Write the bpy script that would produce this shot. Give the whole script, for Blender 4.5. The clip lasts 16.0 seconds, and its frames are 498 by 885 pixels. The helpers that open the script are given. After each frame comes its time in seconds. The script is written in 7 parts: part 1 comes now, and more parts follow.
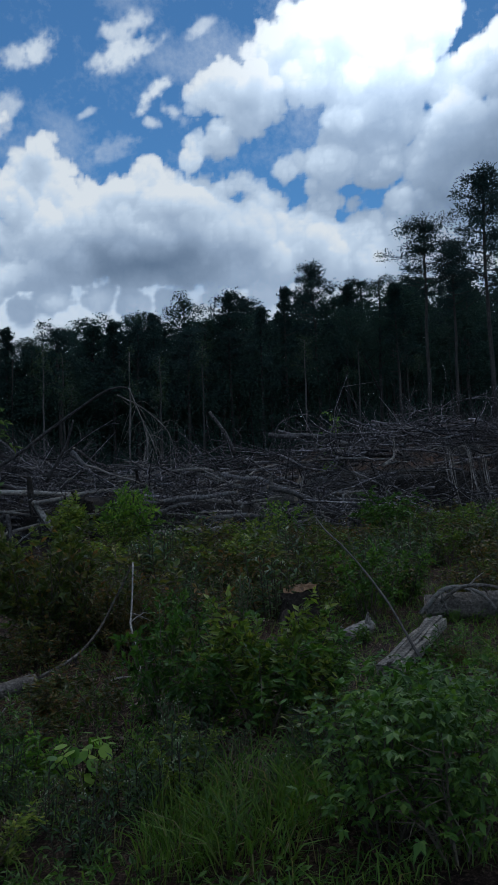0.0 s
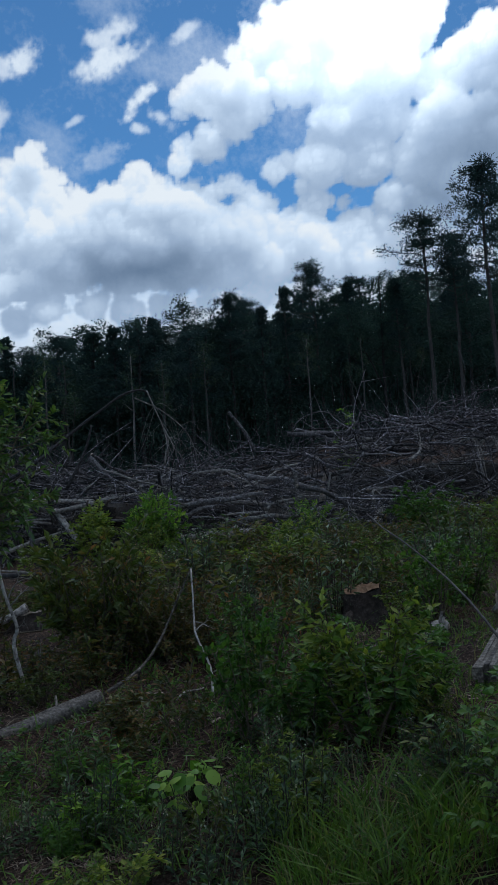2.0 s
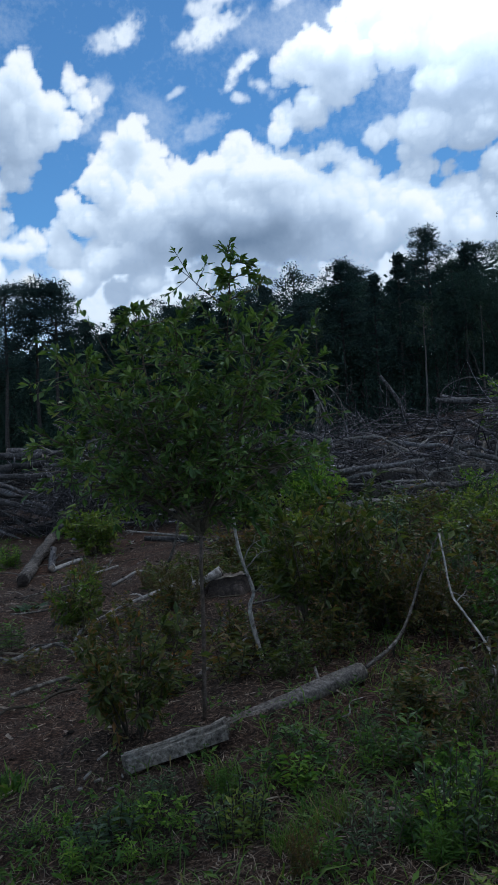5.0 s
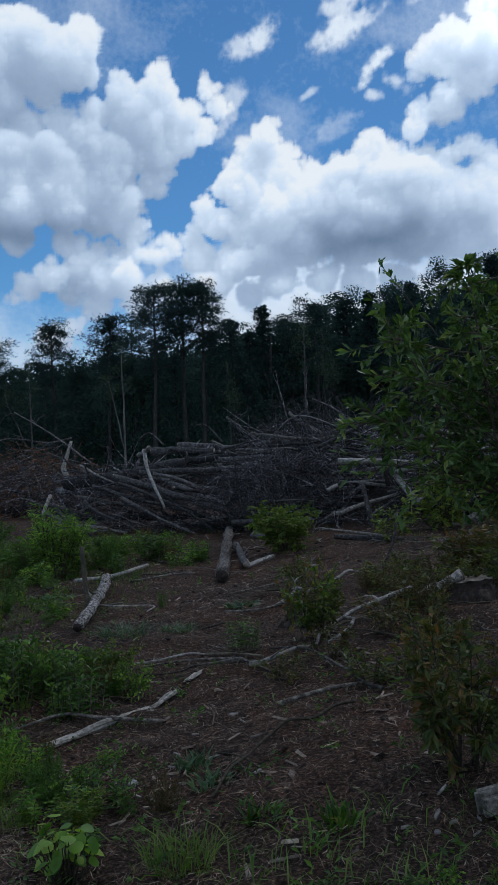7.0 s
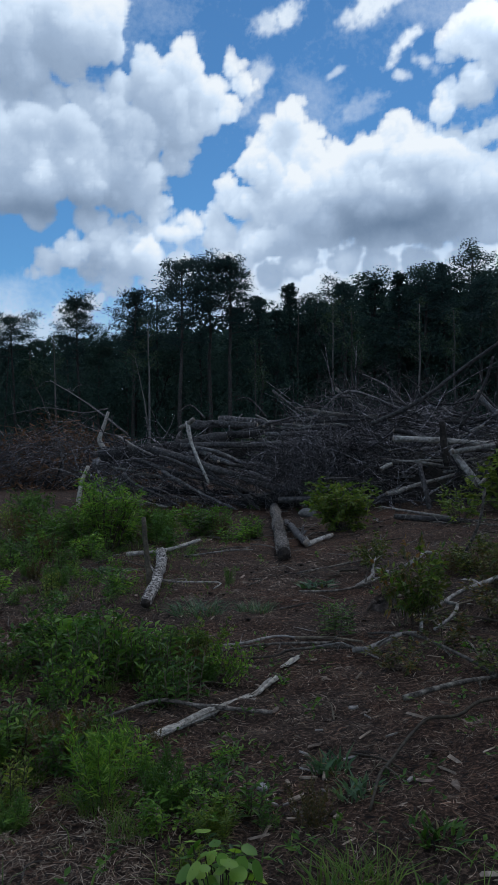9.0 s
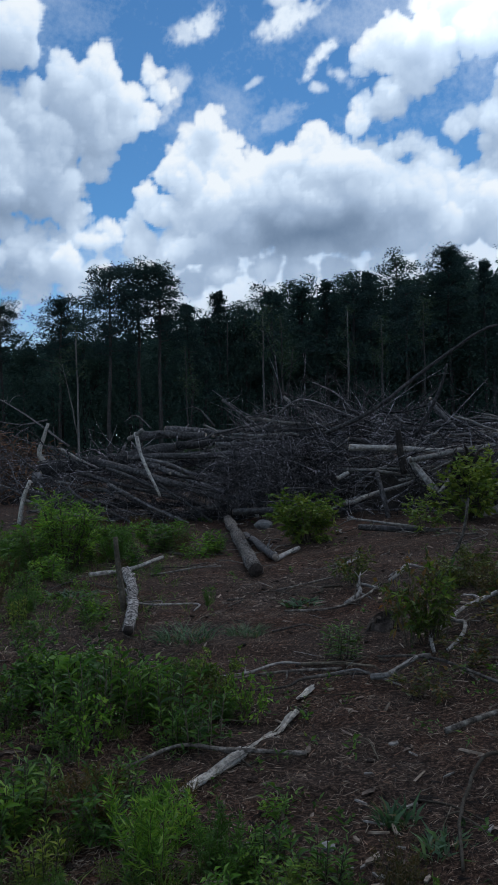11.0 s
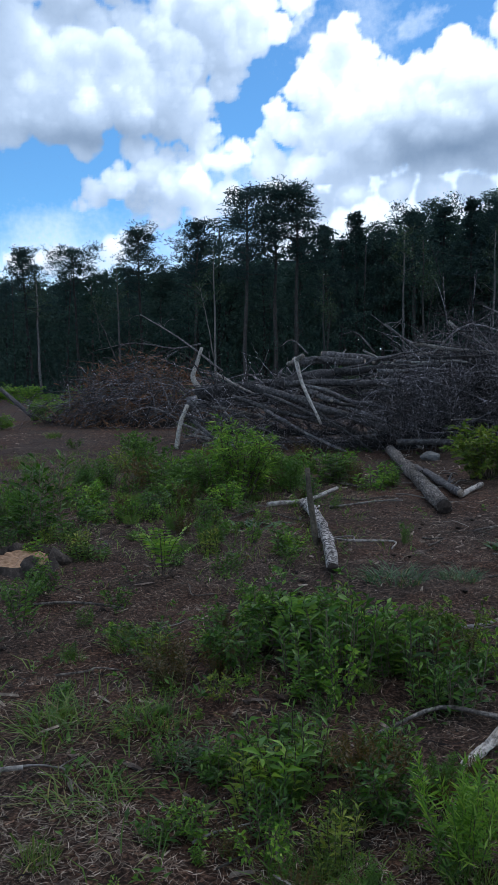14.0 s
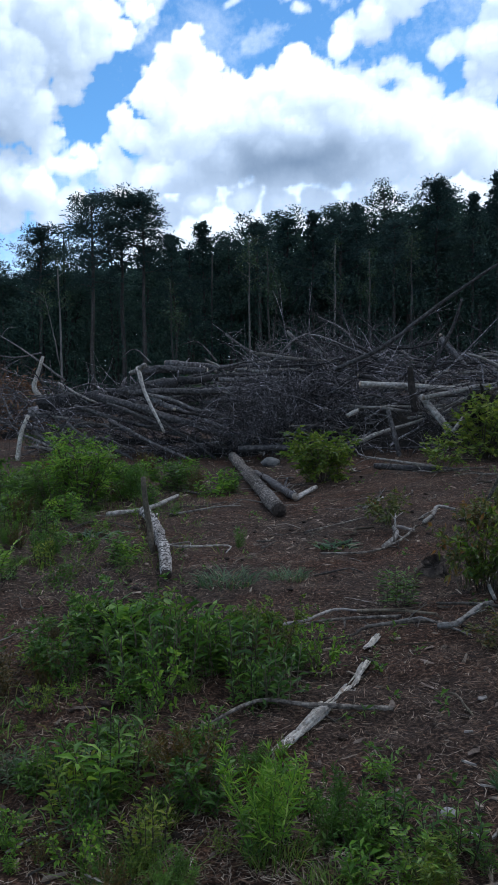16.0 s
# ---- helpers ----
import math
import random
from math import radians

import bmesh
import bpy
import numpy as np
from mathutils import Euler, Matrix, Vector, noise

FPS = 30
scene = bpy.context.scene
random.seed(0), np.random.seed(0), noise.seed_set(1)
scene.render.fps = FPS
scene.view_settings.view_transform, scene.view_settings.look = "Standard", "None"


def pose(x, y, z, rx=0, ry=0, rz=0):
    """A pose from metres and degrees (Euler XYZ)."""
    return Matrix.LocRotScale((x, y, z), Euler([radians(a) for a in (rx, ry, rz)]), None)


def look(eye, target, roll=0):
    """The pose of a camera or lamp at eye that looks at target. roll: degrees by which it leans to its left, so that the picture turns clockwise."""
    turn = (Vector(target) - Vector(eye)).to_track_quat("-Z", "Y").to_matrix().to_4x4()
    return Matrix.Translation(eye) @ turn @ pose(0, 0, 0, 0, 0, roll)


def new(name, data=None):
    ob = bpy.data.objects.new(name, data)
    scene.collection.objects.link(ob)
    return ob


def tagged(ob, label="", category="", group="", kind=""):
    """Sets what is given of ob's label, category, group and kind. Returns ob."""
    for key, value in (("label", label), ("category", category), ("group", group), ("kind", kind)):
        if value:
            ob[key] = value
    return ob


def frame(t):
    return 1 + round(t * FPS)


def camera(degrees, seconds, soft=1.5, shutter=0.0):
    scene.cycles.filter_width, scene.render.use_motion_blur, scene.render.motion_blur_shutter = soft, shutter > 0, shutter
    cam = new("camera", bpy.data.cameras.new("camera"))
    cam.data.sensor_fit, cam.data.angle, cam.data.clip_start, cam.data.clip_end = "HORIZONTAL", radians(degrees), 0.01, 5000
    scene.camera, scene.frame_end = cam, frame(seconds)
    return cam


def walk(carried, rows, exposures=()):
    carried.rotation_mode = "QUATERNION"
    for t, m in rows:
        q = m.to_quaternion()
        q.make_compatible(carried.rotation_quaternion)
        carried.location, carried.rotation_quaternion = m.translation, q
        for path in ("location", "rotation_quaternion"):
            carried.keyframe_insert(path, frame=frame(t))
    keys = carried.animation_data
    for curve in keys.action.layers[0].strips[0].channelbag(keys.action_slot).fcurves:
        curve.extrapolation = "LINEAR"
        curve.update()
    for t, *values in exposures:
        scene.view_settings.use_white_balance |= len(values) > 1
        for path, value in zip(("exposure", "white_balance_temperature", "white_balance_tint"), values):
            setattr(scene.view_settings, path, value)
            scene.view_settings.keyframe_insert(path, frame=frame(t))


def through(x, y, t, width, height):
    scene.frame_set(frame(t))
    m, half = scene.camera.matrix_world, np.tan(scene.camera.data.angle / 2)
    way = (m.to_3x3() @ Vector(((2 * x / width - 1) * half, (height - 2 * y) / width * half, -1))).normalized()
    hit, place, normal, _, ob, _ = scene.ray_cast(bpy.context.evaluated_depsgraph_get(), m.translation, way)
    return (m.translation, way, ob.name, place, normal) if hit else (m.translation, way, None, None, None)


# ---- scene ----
cam = camera(34.3, 16.0, 1.3)
PATH = [
    (0, (2.311, -1.388, 1.805), (2.799, 0.55, 1.881), -1.8),
    (0.5, (2.199, -1.323, 1.807), (2.714, 0.608, 1.886), -1.5),
    (1, (2.101, -1.112, 1.794), (2.583, 0.828, 1.879), -3.0),
    (1.5, (2.047, -0.993, 1.785), (2.507, 0.951, 1.863), -4.2),
    (2, (1.935, -0.941, 1.791), (2.426, 0.997, 1.872), -3.9),
    (2.5, (1.697, -0.864, 1.804), (2.25, 1.056, 1.885), -4.2),
    (3, (1.525, -0.831, 1.79), (2.121, 1.077, 1.856), -3.2),
    (3.5, (1.383, -0.607, 1.784), (1.943, 1.313, 1.838), -3.5),
    (4, (1.289, -0.457, 1.764), (1.681, 1.503, 1.807), -3.7),
    (4.2, (1.215, -0.423, 1.765), (1.621, 1.535, 1.799), -3.0),
    (6.5, (0.353, 0.421, 1.664), (0.225, 2.417, 1.696), -3.5),
    (7, (0.001, 0.52, 1.682), (-0.064, 2.518, 1.723), -2.2),
    (7.5, (-0.182, 0.555, 1.655), (-0.258, 2.553, 1.688), -1.1),
    (8, (-0.325, 0.767, 1.605), (-0.416, 2.765, 1.624), -0.9),
    (8.5, (-0.495, 0.985, 1.578), (-0.628, 2.98, 1.576), -0.9),
    (9, (-0.662, 1.121, 1.571), (-0.766, 3.118, 1.566), -0.5),
    (11.5, (-1.41, 1.579, 1.64), (-1.156, 3.563, 1.649), -2.4),
    (12, (-1.623, 1.678, 1.641), (-1.191, 3.63, 1.591), -2.6),
    (12.5, (-1.741, 1.756, 1.656), (-1.323, 3.71, 1.56), -1.9),
    (13, (-1.843, 1.829, 1.689), (-1.586, 3.807, 1.545), -0.9),
    (13.5, (-1.886, 1.904, 1.682), (-1.887, 3.897, 1.515), -0.6),
    (14, (-1.917, 1.952, 1.653), (-2.14, 3.932, 1.486), -0.5),
    (14.5, (-1.886, 1.963, 1.643), (-2.131, 3.94, 1.469), -0.5),
    (15, (-1.842, 1.921, 1.663), (-2.016, 3.906, 1.49), -0.6),
    (15.5, (-1.788, 1.904, 1.655), (-1.831, 3.896, 1.491), -0.9),
    (16, (-1.737, 1.823, 1.669), (-1.598, 3.812, 1.517), -0.9),
]
EXPO = [
    (0.0, -1.45, 5850, 6), (1.2, -1.33, 5850, 6), (2.0, -1.25, 5850, 6), (3.2, -1.35, 5850, 6), (4.2, -1.0, 5850, 6), (5.5, -1.1, 5880, 7), (7.0, -1.24, 5880, 7), (9.0, -1.14, 5960, 7), (11.5, -1.14, 5960, 7), (12.0, -0.2, 6050, 8), (12.5, 0.2, 6200, 8),
    (13.0, 0.1, 6100, 8), (14.0, -0.58, 5980, 8), (14.5, -0.58, 5960, 8), (16.0, -0.52, 6020, 8),
]
walk(cam, [(t, look(eye, target, roll)) for t, eye, target, roll in PATH], EXPO)

# ---- world, sun ----
SUN_AZ, SUN_EL = 24.0, 54.0
world = bpy.data.worlds.new("sky")
scene.world = world
world.use_nodes = True
wn = world.node_tree
wbg = wn.nodes["Background"]
sky_tex = wn.nodes.new("ShaderNodeTexSky")
sky_tex.sky_type = "NISHITA"
sky_tex.sun_disc = False
sky_tex.sun_elevation = radians(SUN_EL)
sky_tex.sun_rotation = radians(SUN_AZ)
sky_tex.ozone_density = 2.0
sky_tex.altitude = 800
sky_tex.air_density = 1.0
sky_tex.dust_density = 0.1
sky_mix = wn.nodes.new("ShaderNodeMix")
sky_mix.data_type, sky_mix.blend_type = "RGBA", "MULTIPLY"
sky_mix.inputs[0].default_value = 1.0
sky_mix.inputs[7].default_value = (0.72, 1.1, 1.3, 1)
wn.links.new(sky_tex.outputs[0], sky_mix.inputs[6])
wn.links.new(sky_mix.outputs[2], wbg.inputs[0])
wbg.inputs[1].default_value = 0.15

sun_data = bpy.data.lights.new("sun", "SUN")
sun_data.energy = 1.3
sun_data.angle = radians(12)
sun_data.color = (1.0, 0.96, 0.9)
sun = new("sun", sun_data)
sa, se = radians(SUN_AZ), radians(SUN_EL)
sun.matrix_world = look((0, 0, 0), (-math.sin(sa) * math.cos(se), -math.cos(sa) * math.cos(se), -math.sin(se)))


# ---- material helpers ----
def nodes_of(name):
    m = bpy.data.materials.new(name)
    m.use_nodes = True
    nt = m.node_tree
    return m, nt, nt.nodes, nt.links, nt.nodes["Principled BSDF"]


def ramp(nt, src, stops, interp="LINEAR"):
    r = nt.nodes.new("ShaderNodeValToRGB")
    r.color_ramp.interpolation = interp
    els = r.color_ramp.elements
    while len(els) < len(stops):
        els.new(0.5)
    for e, (p, c) in zip(els, stops):
        e.position = p
        e.color = (*c, 1)
    nt.links.new(src, r.inputs[0])
    return r.outputs[0]


def noise_node(nt, scale, detail=4, rough=0.55, stretch=None, coord="Object"):
    tc = nt.nodes.new("ShaderNodeTexCoord")
    n = nt.nodes.new("ShaderNodeTexNoise")
    n.inputs["Scale"].default_value = scale
    n.inputs["Detail"].default_value = detail
    n.inputs["Roughness"].default_value = rough
    if stretch:
        mp = nt.nodes.new("ShaderNodeMapping")
        mp.inputs["Scale"].default_value = stretch
        nt.links.new(tc.outputs[coord], mp.inputs[0])
        nt.links.new(mp.outputs[0], n.inputs["Vector"])
    else:
        nt.links.new(tc.outputs[coord], n.inputs["Vector"])
    return n.outputs["Fac"]


def mixc(nt, fac, a, b, mode="MIX"):
    m = nt.nodes.new("ShaderNodeMix")
    m.data_type, m.blend_type = "RGBA", mode
    for i, v in ((0, fac), (6, a), (7, b)):
        if isinstance(v, (int, float)):
            m.inputs[i].default_value = v
        elif isinstance(v, tuple):
            m.inputs[i].default_value = (*v, 1)
        else:
            nt.links.new(v, m.inputs[i])
    return m.outputs[2]


def bump(nt, height, strength, dist):
    b = nt.nodes.new("ShaderNodeBump")
    b.inputs["Strength"].default_value = strength
    b.inputs["Distance"].default_value = dist
    nt.links.new(height, b.inputs["Height"])
    return b.outputs[0]


def island(nt):
    return nt.nodes.new("ShaderNodeNewGeometry").outputs["Random Per Island"]


def leaf_mat(name, stops, rough=0.45, through=0.35, patch=3.0, shine=(1.15, 1.25, 0.55)):
    """Foliage: colour by leaf, a slow patchy change over the plant, and light shining through."""
    m, nt, nd, lk, bs = nodes_of(name)
    c = ramp(nt, island(nt), stops)
    info = nd.new("ShaderNodeObjectInfo")
    tone = ramp(nt, info.outputs["Random"], [(0, (0.72, 0.78, 0.7)), (1, (1.2, 1.12, 1.1))])
    c = mixc(nt, 1.0, c, tone, "MULTIPLY")
    c = mixc(nt, 0.55, c, ramp(nt, noise_node(nt, patch, 2), [(0.3, (0.45, 0.5, 0.5)), (0.7, (1.35, 1.3, 1.1))]), "MULTIPLY")
    lk.new(c, bs.inputs["Base Color"])
    bs.inputs["Roughness"].default_value = rough
    bs.inputs["Specular IOR Level"].default_value = 0.35
    tr = nd.new("ShaderNodeBsdfTranslucent")
    lk.new(mixc(nt, 1.0, c, shine, "MULTIPLY"), tr.inputs[0])
    mx = nd.new("ShaderNodeMixShader")
    mx.inputs[0].default_value = through
    lk.new(bs.outputs[0], mx.inputs[1])
    lk.new(tr.outputs[0], mx.inputs[2])
    lk.new(mx.outputs[0], nd["Material Output"].inputs[0])
    return m


def wood_mat(name, dark, mid, light, scale=9.0, rough=0.85, relief=0.6, byobj=True, stretch=None, span=0.23, tones=(0.4, 1.0, 1.7)):
    """Bark or weathered wood: broad stains, fine grain and cracks."""
    m, nt, nd, lk, bs = nodes_of(name)
    big = noise_node(nt, scale * 0.35, 4, 0.6)
    fine = noise_node(nt, scale * 3, 6, 0.7, stretch)
    c = ramp(nt, fine, [(0.5 - span, dark), (0.5, mid), (0.5 + span, light)])
    c = mixc(nt, 0.6, c, ramp(nt, big, [(0.32, (0.5, 0.47, 0.45)), (0.68, (1.25, 1.22, 1.2))]), "MULTIPLY")
    if byobj:
        src = nd.new("ShaderNodeObjectInfo").outputs["Random"]
    else:
        src = island(nt)
    c = mixc(nt, 1.0, c, ramp(nt, src, [(p, (v, v * 0.985, v * 0.97)) for p, v in zip((0, 0.6, 1), tones)]), "MULTIPLY")
    lk.new(c, bs.inputs["Base Color"])
    bs.inputs["Roughness"].default_value = rough
    bs.inputs["Specular IOR Level"].default_value = 0.25
    lk.new(bump(nt, fine, relief, 0.02), bs.inputs["Normal"])
    return m


# ---- materials ----
M = {}
M["dead_grey"] = wood_mat("dead_grey_wood", (0.036, 0.0315, 0.032), (0.123, 0.112, 0.113), (0.31, 0.287, 0.288), 7, relief=0.9, span=0.17, tones=(0.25, 0.8, 1.8))
M["dead_pale"] = wood_mat("bleached_wood", (0.0984, 0.0820, 0.0738), (0.2788, 0.2542, 0.2337), (0.4592, 0.4264, 0.3977), 7, relief=0.9, span=0.15, tones=(0.6, 1.0, 1.4))
M["log_grey"] = wood_mat("grey_split_wood", (0.05, 0.043, 0.038), (0.17, 0.148, 0.132), (0.36, 0.325, 0.295), 14, relief=1.0, byobj=False, span=0.2)
M["stick"] = wood_mat("weathered_brown_grey_stick", (0.03, 0.025, 0.021), (0.125, 0.107, 0.092), (0.31, 0.275, 0.24), 9, relief=0.9, span=0.15, tones=(0.45, 0.9, 1.5))
M["clod"] = wood_mat("crumbly_earth", (0.012, 0.008, 0.006), (0.045, 0.029, 0.021), (0.12, 0.08, 0.058), 30, relief=1.0, byobj=False, tones=(0.5, 1.0, 1.6))
M["slab_grey"] = wood_mat("weathered_slab", (0.05, 0.043, 0.036), (0.2, 0.178, 0.155), (0.42, 0.385, 0.345), 12, relief=1.0, span=0.18, tones=(0.55, 1.0, 1.4))
M["brush"] = wood_mat("grey_brushwood", (0.027, 0.024, 0.0255), (0.102, 0.093, 0.100), (0.34, 0.315, 0.332), 6, byobj=False, span=0.13, tones=(0.2, 0.8, 2.3))
# darkened brush colour: shade below the pile's crest is put into the wood
M["brush_shaded"] = wood_mat("brown_fine_twigs", (0.018, 0.014, 0.013), (0.06, 0.05, 0.046), (0.17, 0.148, 0.14), 6, byobj=False, span=0.14, tones=(0.2, 0.7, 2.0))
M["scaly_bark"] = wood_mat("dark_scaly_bark", (0.02, 0.016, 0.014), (0.085, 0.068, 0.058), (0.36, 0.32, 0.29), 11, relief=1.0, span=0.09, tones=(0.95, 1.1, 1.25))
M["brush_brown"] = wood_mat("rusty_brushwood", (0.05, 0.028, 0.018), (0.17, 0.098, 0.064), (0.34, 0.21, 0.145), 6, byobj=False, tones=(0.3, 0.9, 1.8))
M["pine_bark"] = wood_mat("flaky_pine_bark", (0.035, 0.028, 0.026), (0.22, 0.19, 0.175), (0.54, 0.50, 0.47), 9, relief=1.0, span=0.06, tones=(0.9, 1.05, 1.2))
M["bark_pale"] = wood_mat("pale_bark_flakes", (0.10, 0.085, 0.078), (0.23, 0.205, 0.19), (0.42, 0.39, 0.36), 9, relief=0.6, tones=(0.6, 1.0, 1.5))
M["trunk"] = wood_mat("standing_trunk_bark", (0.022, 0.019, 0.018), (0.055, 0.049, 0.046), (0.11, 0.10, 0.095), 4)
M["trunk_pale"] = wood_mat("pale_trunk_bark", (0.055, 0.05, 0.048), (0.13, 0.12, 0.115), (0.24, 0.225, 0.21), 4)
M["twig"] = wood_mat("living_twig_bark", (0.04, 0.033, 0.024), (0.11, 0.09, 0.066), (0.2, 0.17, 0.13), 14)
M["cut"] = wood_mat("fresh_sawn_wood", (0.18, 0.10, 0.055), (0.36, 0.215, 0.125), (0.52, 0.35, 0.23), 8, relief=0.3, tones=(0.8, 1.0, 1.2))
M["cut_old"] = wood_mat("aged_sawn_wood", (0.10, 0.08, 0.065), (0.26, 0.21, 0.17), (0.42, 0.36, 0.30), 8, relief=0.3)
M["white_wood"] = wood_mat("white_rotten_wood", (0.13, 0.115, 0.095), (0.46, 0.415, 0.365), (0.70, 0.655, 0.60), 12, relief=0.8, span=0.2, tones=(0.8, 1.05, 1.3))
M["chip"] = wood_mat("wood_chips", (0.13, 0.10, 0.08), (0.28, 0.22, 0.17), (0.52, 0.44, 0.35), 8, byobj=False)
M["cut_bits"] = wood_mat("brown_wood_bits", (0.06, 0.045, 0.036), (0.17, 0.125, 0.10), (0.36, 0.29, 0.24), 8, byobj=False)
M["straw"] = wood_mat("needle_litter", (0.05, 0.032, 0.024), (0.15, 0.102, 0.074), (0.42, 0.31, 0.24), 8, byobj=False, span=0.16)
M["bark_litter"] = wood_mat("red_brown_bark_litter", (0.07, 0.04, 0.026), (0.21, 0.125, 0.083), (0.42, 0.28, 0.2), 8, byobj=False, tones=(0.35, 0.9, 1.7))
M["leaf"] = leaf_mat("shrub_leaves", [(0, (0.0381, 0.0829, 0.0157)), (0.55, (0.0750, 0.1579, 0.0258)), (1, (0.1490, 0.2408, 0.0437))])
M["leaf_bright"] = leaf_mat("bright_leaves", [(0, (0.0756, 0.1659, 0.0256)), (0.6, (0.1610, 0.2952, 0.0403)), (1, (0.2904, 0.4075, 0.0732))], through=0.42)
M["leaf_yellow"] = leaf_mat("yellowish_leaves", [(0, (0.0780, 0.1356, 0.0228)), (0.6, (0.1692, 0.2280, 0.0396)), (1, (0.2856, 0.3108, 0.0648))], through=0.4)
M["leaf_red"] = leaf_mat("reddish_leaves", [(0, (0.050, 0.070, 0.020)), (0.45, (0.098, 0.115, 0.031)), (0.75, (0.150, 0.112, 0.037)), (1, (0.23, 0.105, 0.042))])
M["leaf_rust"] = leaf_mat("rusty_seed_heads", [(0, (0.051, 0.060, 0.019)), (0.5, (0.102, 0.072, 0.025)), (1, (0.170, 0.093, 0.043))])
M["leaf_olive"] = leaf_mat("olive_leaves", [(0, (0.052, 0.080, 0.019)), (0.6, (0.112, 0.138, 0.032)), (1, (0.19, 0.17, 0.048))])
M["leaf_grey"] = leaf_mat("greyish_leaves", [(0, (0.037, 0.066, 0.033)), (0.6, (0.074, 0.121, 0.057)), (1, (0.147, 0.197, 0.114))], rough=0.4)
M["leaf_oak"] = leaf_mat("oak_leaves", [(0, (0.066, 0.120, 0.038)), (0.55, (0.135, 0.215, 0.066)), (0.9, (0.225, 0.30, 0.092)), (1, (0.2904, 0.2961, 0.0876))], rough=0.35)
M["grass"] = leaf_mat("grass_blades", [(0, (0.062, 0.118, 0.020)), (0.6, (0.118, 0.205, 0.034)), (0.92, (0.18, 0.25, 0.055)), (1, (0.289, 0.225, 0.101))])
M["dry_grass"] = leaf_mat("dry_grass_blades", [(0, (0.12, 0.095, 0.045)), (1, (0.26, 0.21, 0.11))])
M["grass_blue"] = leaf_mat("bluish_blades", [(0, (0.056, 0.109, 0.061)), (1, (0.140, 0.217, 0.135))])
M["fennel"] = leaf_mat("feathery_fronds", [(0, (0.0554, 0.1214, 0.0238)), (1, (0.1294, 0.2297, 0.0475))], through=0.4)
# bluish on purpose: distance haze over the woods is mixed into both leaf colours
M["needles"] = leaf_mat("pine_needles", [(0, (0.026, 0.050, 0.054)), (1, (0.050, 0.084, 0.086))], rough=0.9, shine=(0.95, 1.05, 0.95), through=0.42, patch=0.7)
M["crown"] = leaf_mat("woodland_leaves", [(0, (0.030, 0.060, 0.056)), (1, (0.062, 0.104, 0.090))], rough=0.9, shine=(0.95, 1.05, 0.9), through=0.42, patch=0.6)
M["crown_pale"] = leaf_mat("pale_woodland_leaves", [(0, (0.0286, 0.0539, 0.0317)), (1, (0.0638, 0.0990, 0.0634))], rough=0.5, through=0.3, patch=0.6)
M["rust_needles"] = leaf_mat("rust_brown_dead_needles", [(0, (0.06, 0.031, 0.017)), (1, (0.19, 0.10, 0.058))], rough=0.8, through=0.1)
M["petal"] = leaf_mat("small_white_petals", [(0, (0.28, 0.28, 0.25)), (1, (0.5, 0.5, 0.46))])
M["stone"] = wood_mat("pale_stone", (0.22, 0.21, 0.2), (0.36, 0.345, 0.33), (0.5, 0.48, 0.46), 10)


def soil_material():
    m, nt, nd, lk, bs = nodes_of("clearing_soil")
    big = noise_node(nt, 0.55, 5, 0.6)
    mid = noise_node(nt, 8.0, 6, 0.7)
    fine = noise_node(nt, 48.0, 6, 0.78)
    c = ramp(nt, fine, [(0.36, (0.010, 0.0065, 0.0045)), (0.5, (0.040, 0.025, 0.0178)), (0.66, (0.185, 0.122, 0.087))])
    c = mixc(nt, 0.8, c, ramp(nt, mid, [(0.3, (0.5, 0.46, 0.44)), (0.55, (1.0, 0.95, 0.9)), (0.75, (1.4, 1.25, 1.15))]), "MULTIPLY")
    red = ramp(nt, big, [(0.44, (0.95, 0.97, 1)), (0.62, (1.28, 0.99, 0.84))])
    c = mixc(nt, 0.8, c, red, "MULTIPLY")
    lk.new(c, bs.inputs["Base Color"])
    bs.inputs["Roughness"].default_value = 0.95
    bs.inputs["Specular IOR Level"].default_value = 0.15
    h = mixc(nt, 0.6, fine, mid)
    lk.new(bump(nt, h, 1.0, 0.035), bs.inputs["Normal"])
    return m


M["soil"] = soil_material()
# near-black: painted shade inside the heaps; also colours dark litter and charred wood
M["humus_shade"] = wood_mat("rotting_debris", (0.006, 0.005, 0.0045), (0.018, 0.014, 0.012), (0.055, 0.045, 0.038), 5)
M["dark_bark"] = wood_mat("dark_wet_bark", (0.018, 0.014, 0.012), (0.066, 0.05, 0.041), (0.17, 0.135, 0.115), 8, relief=1.0)


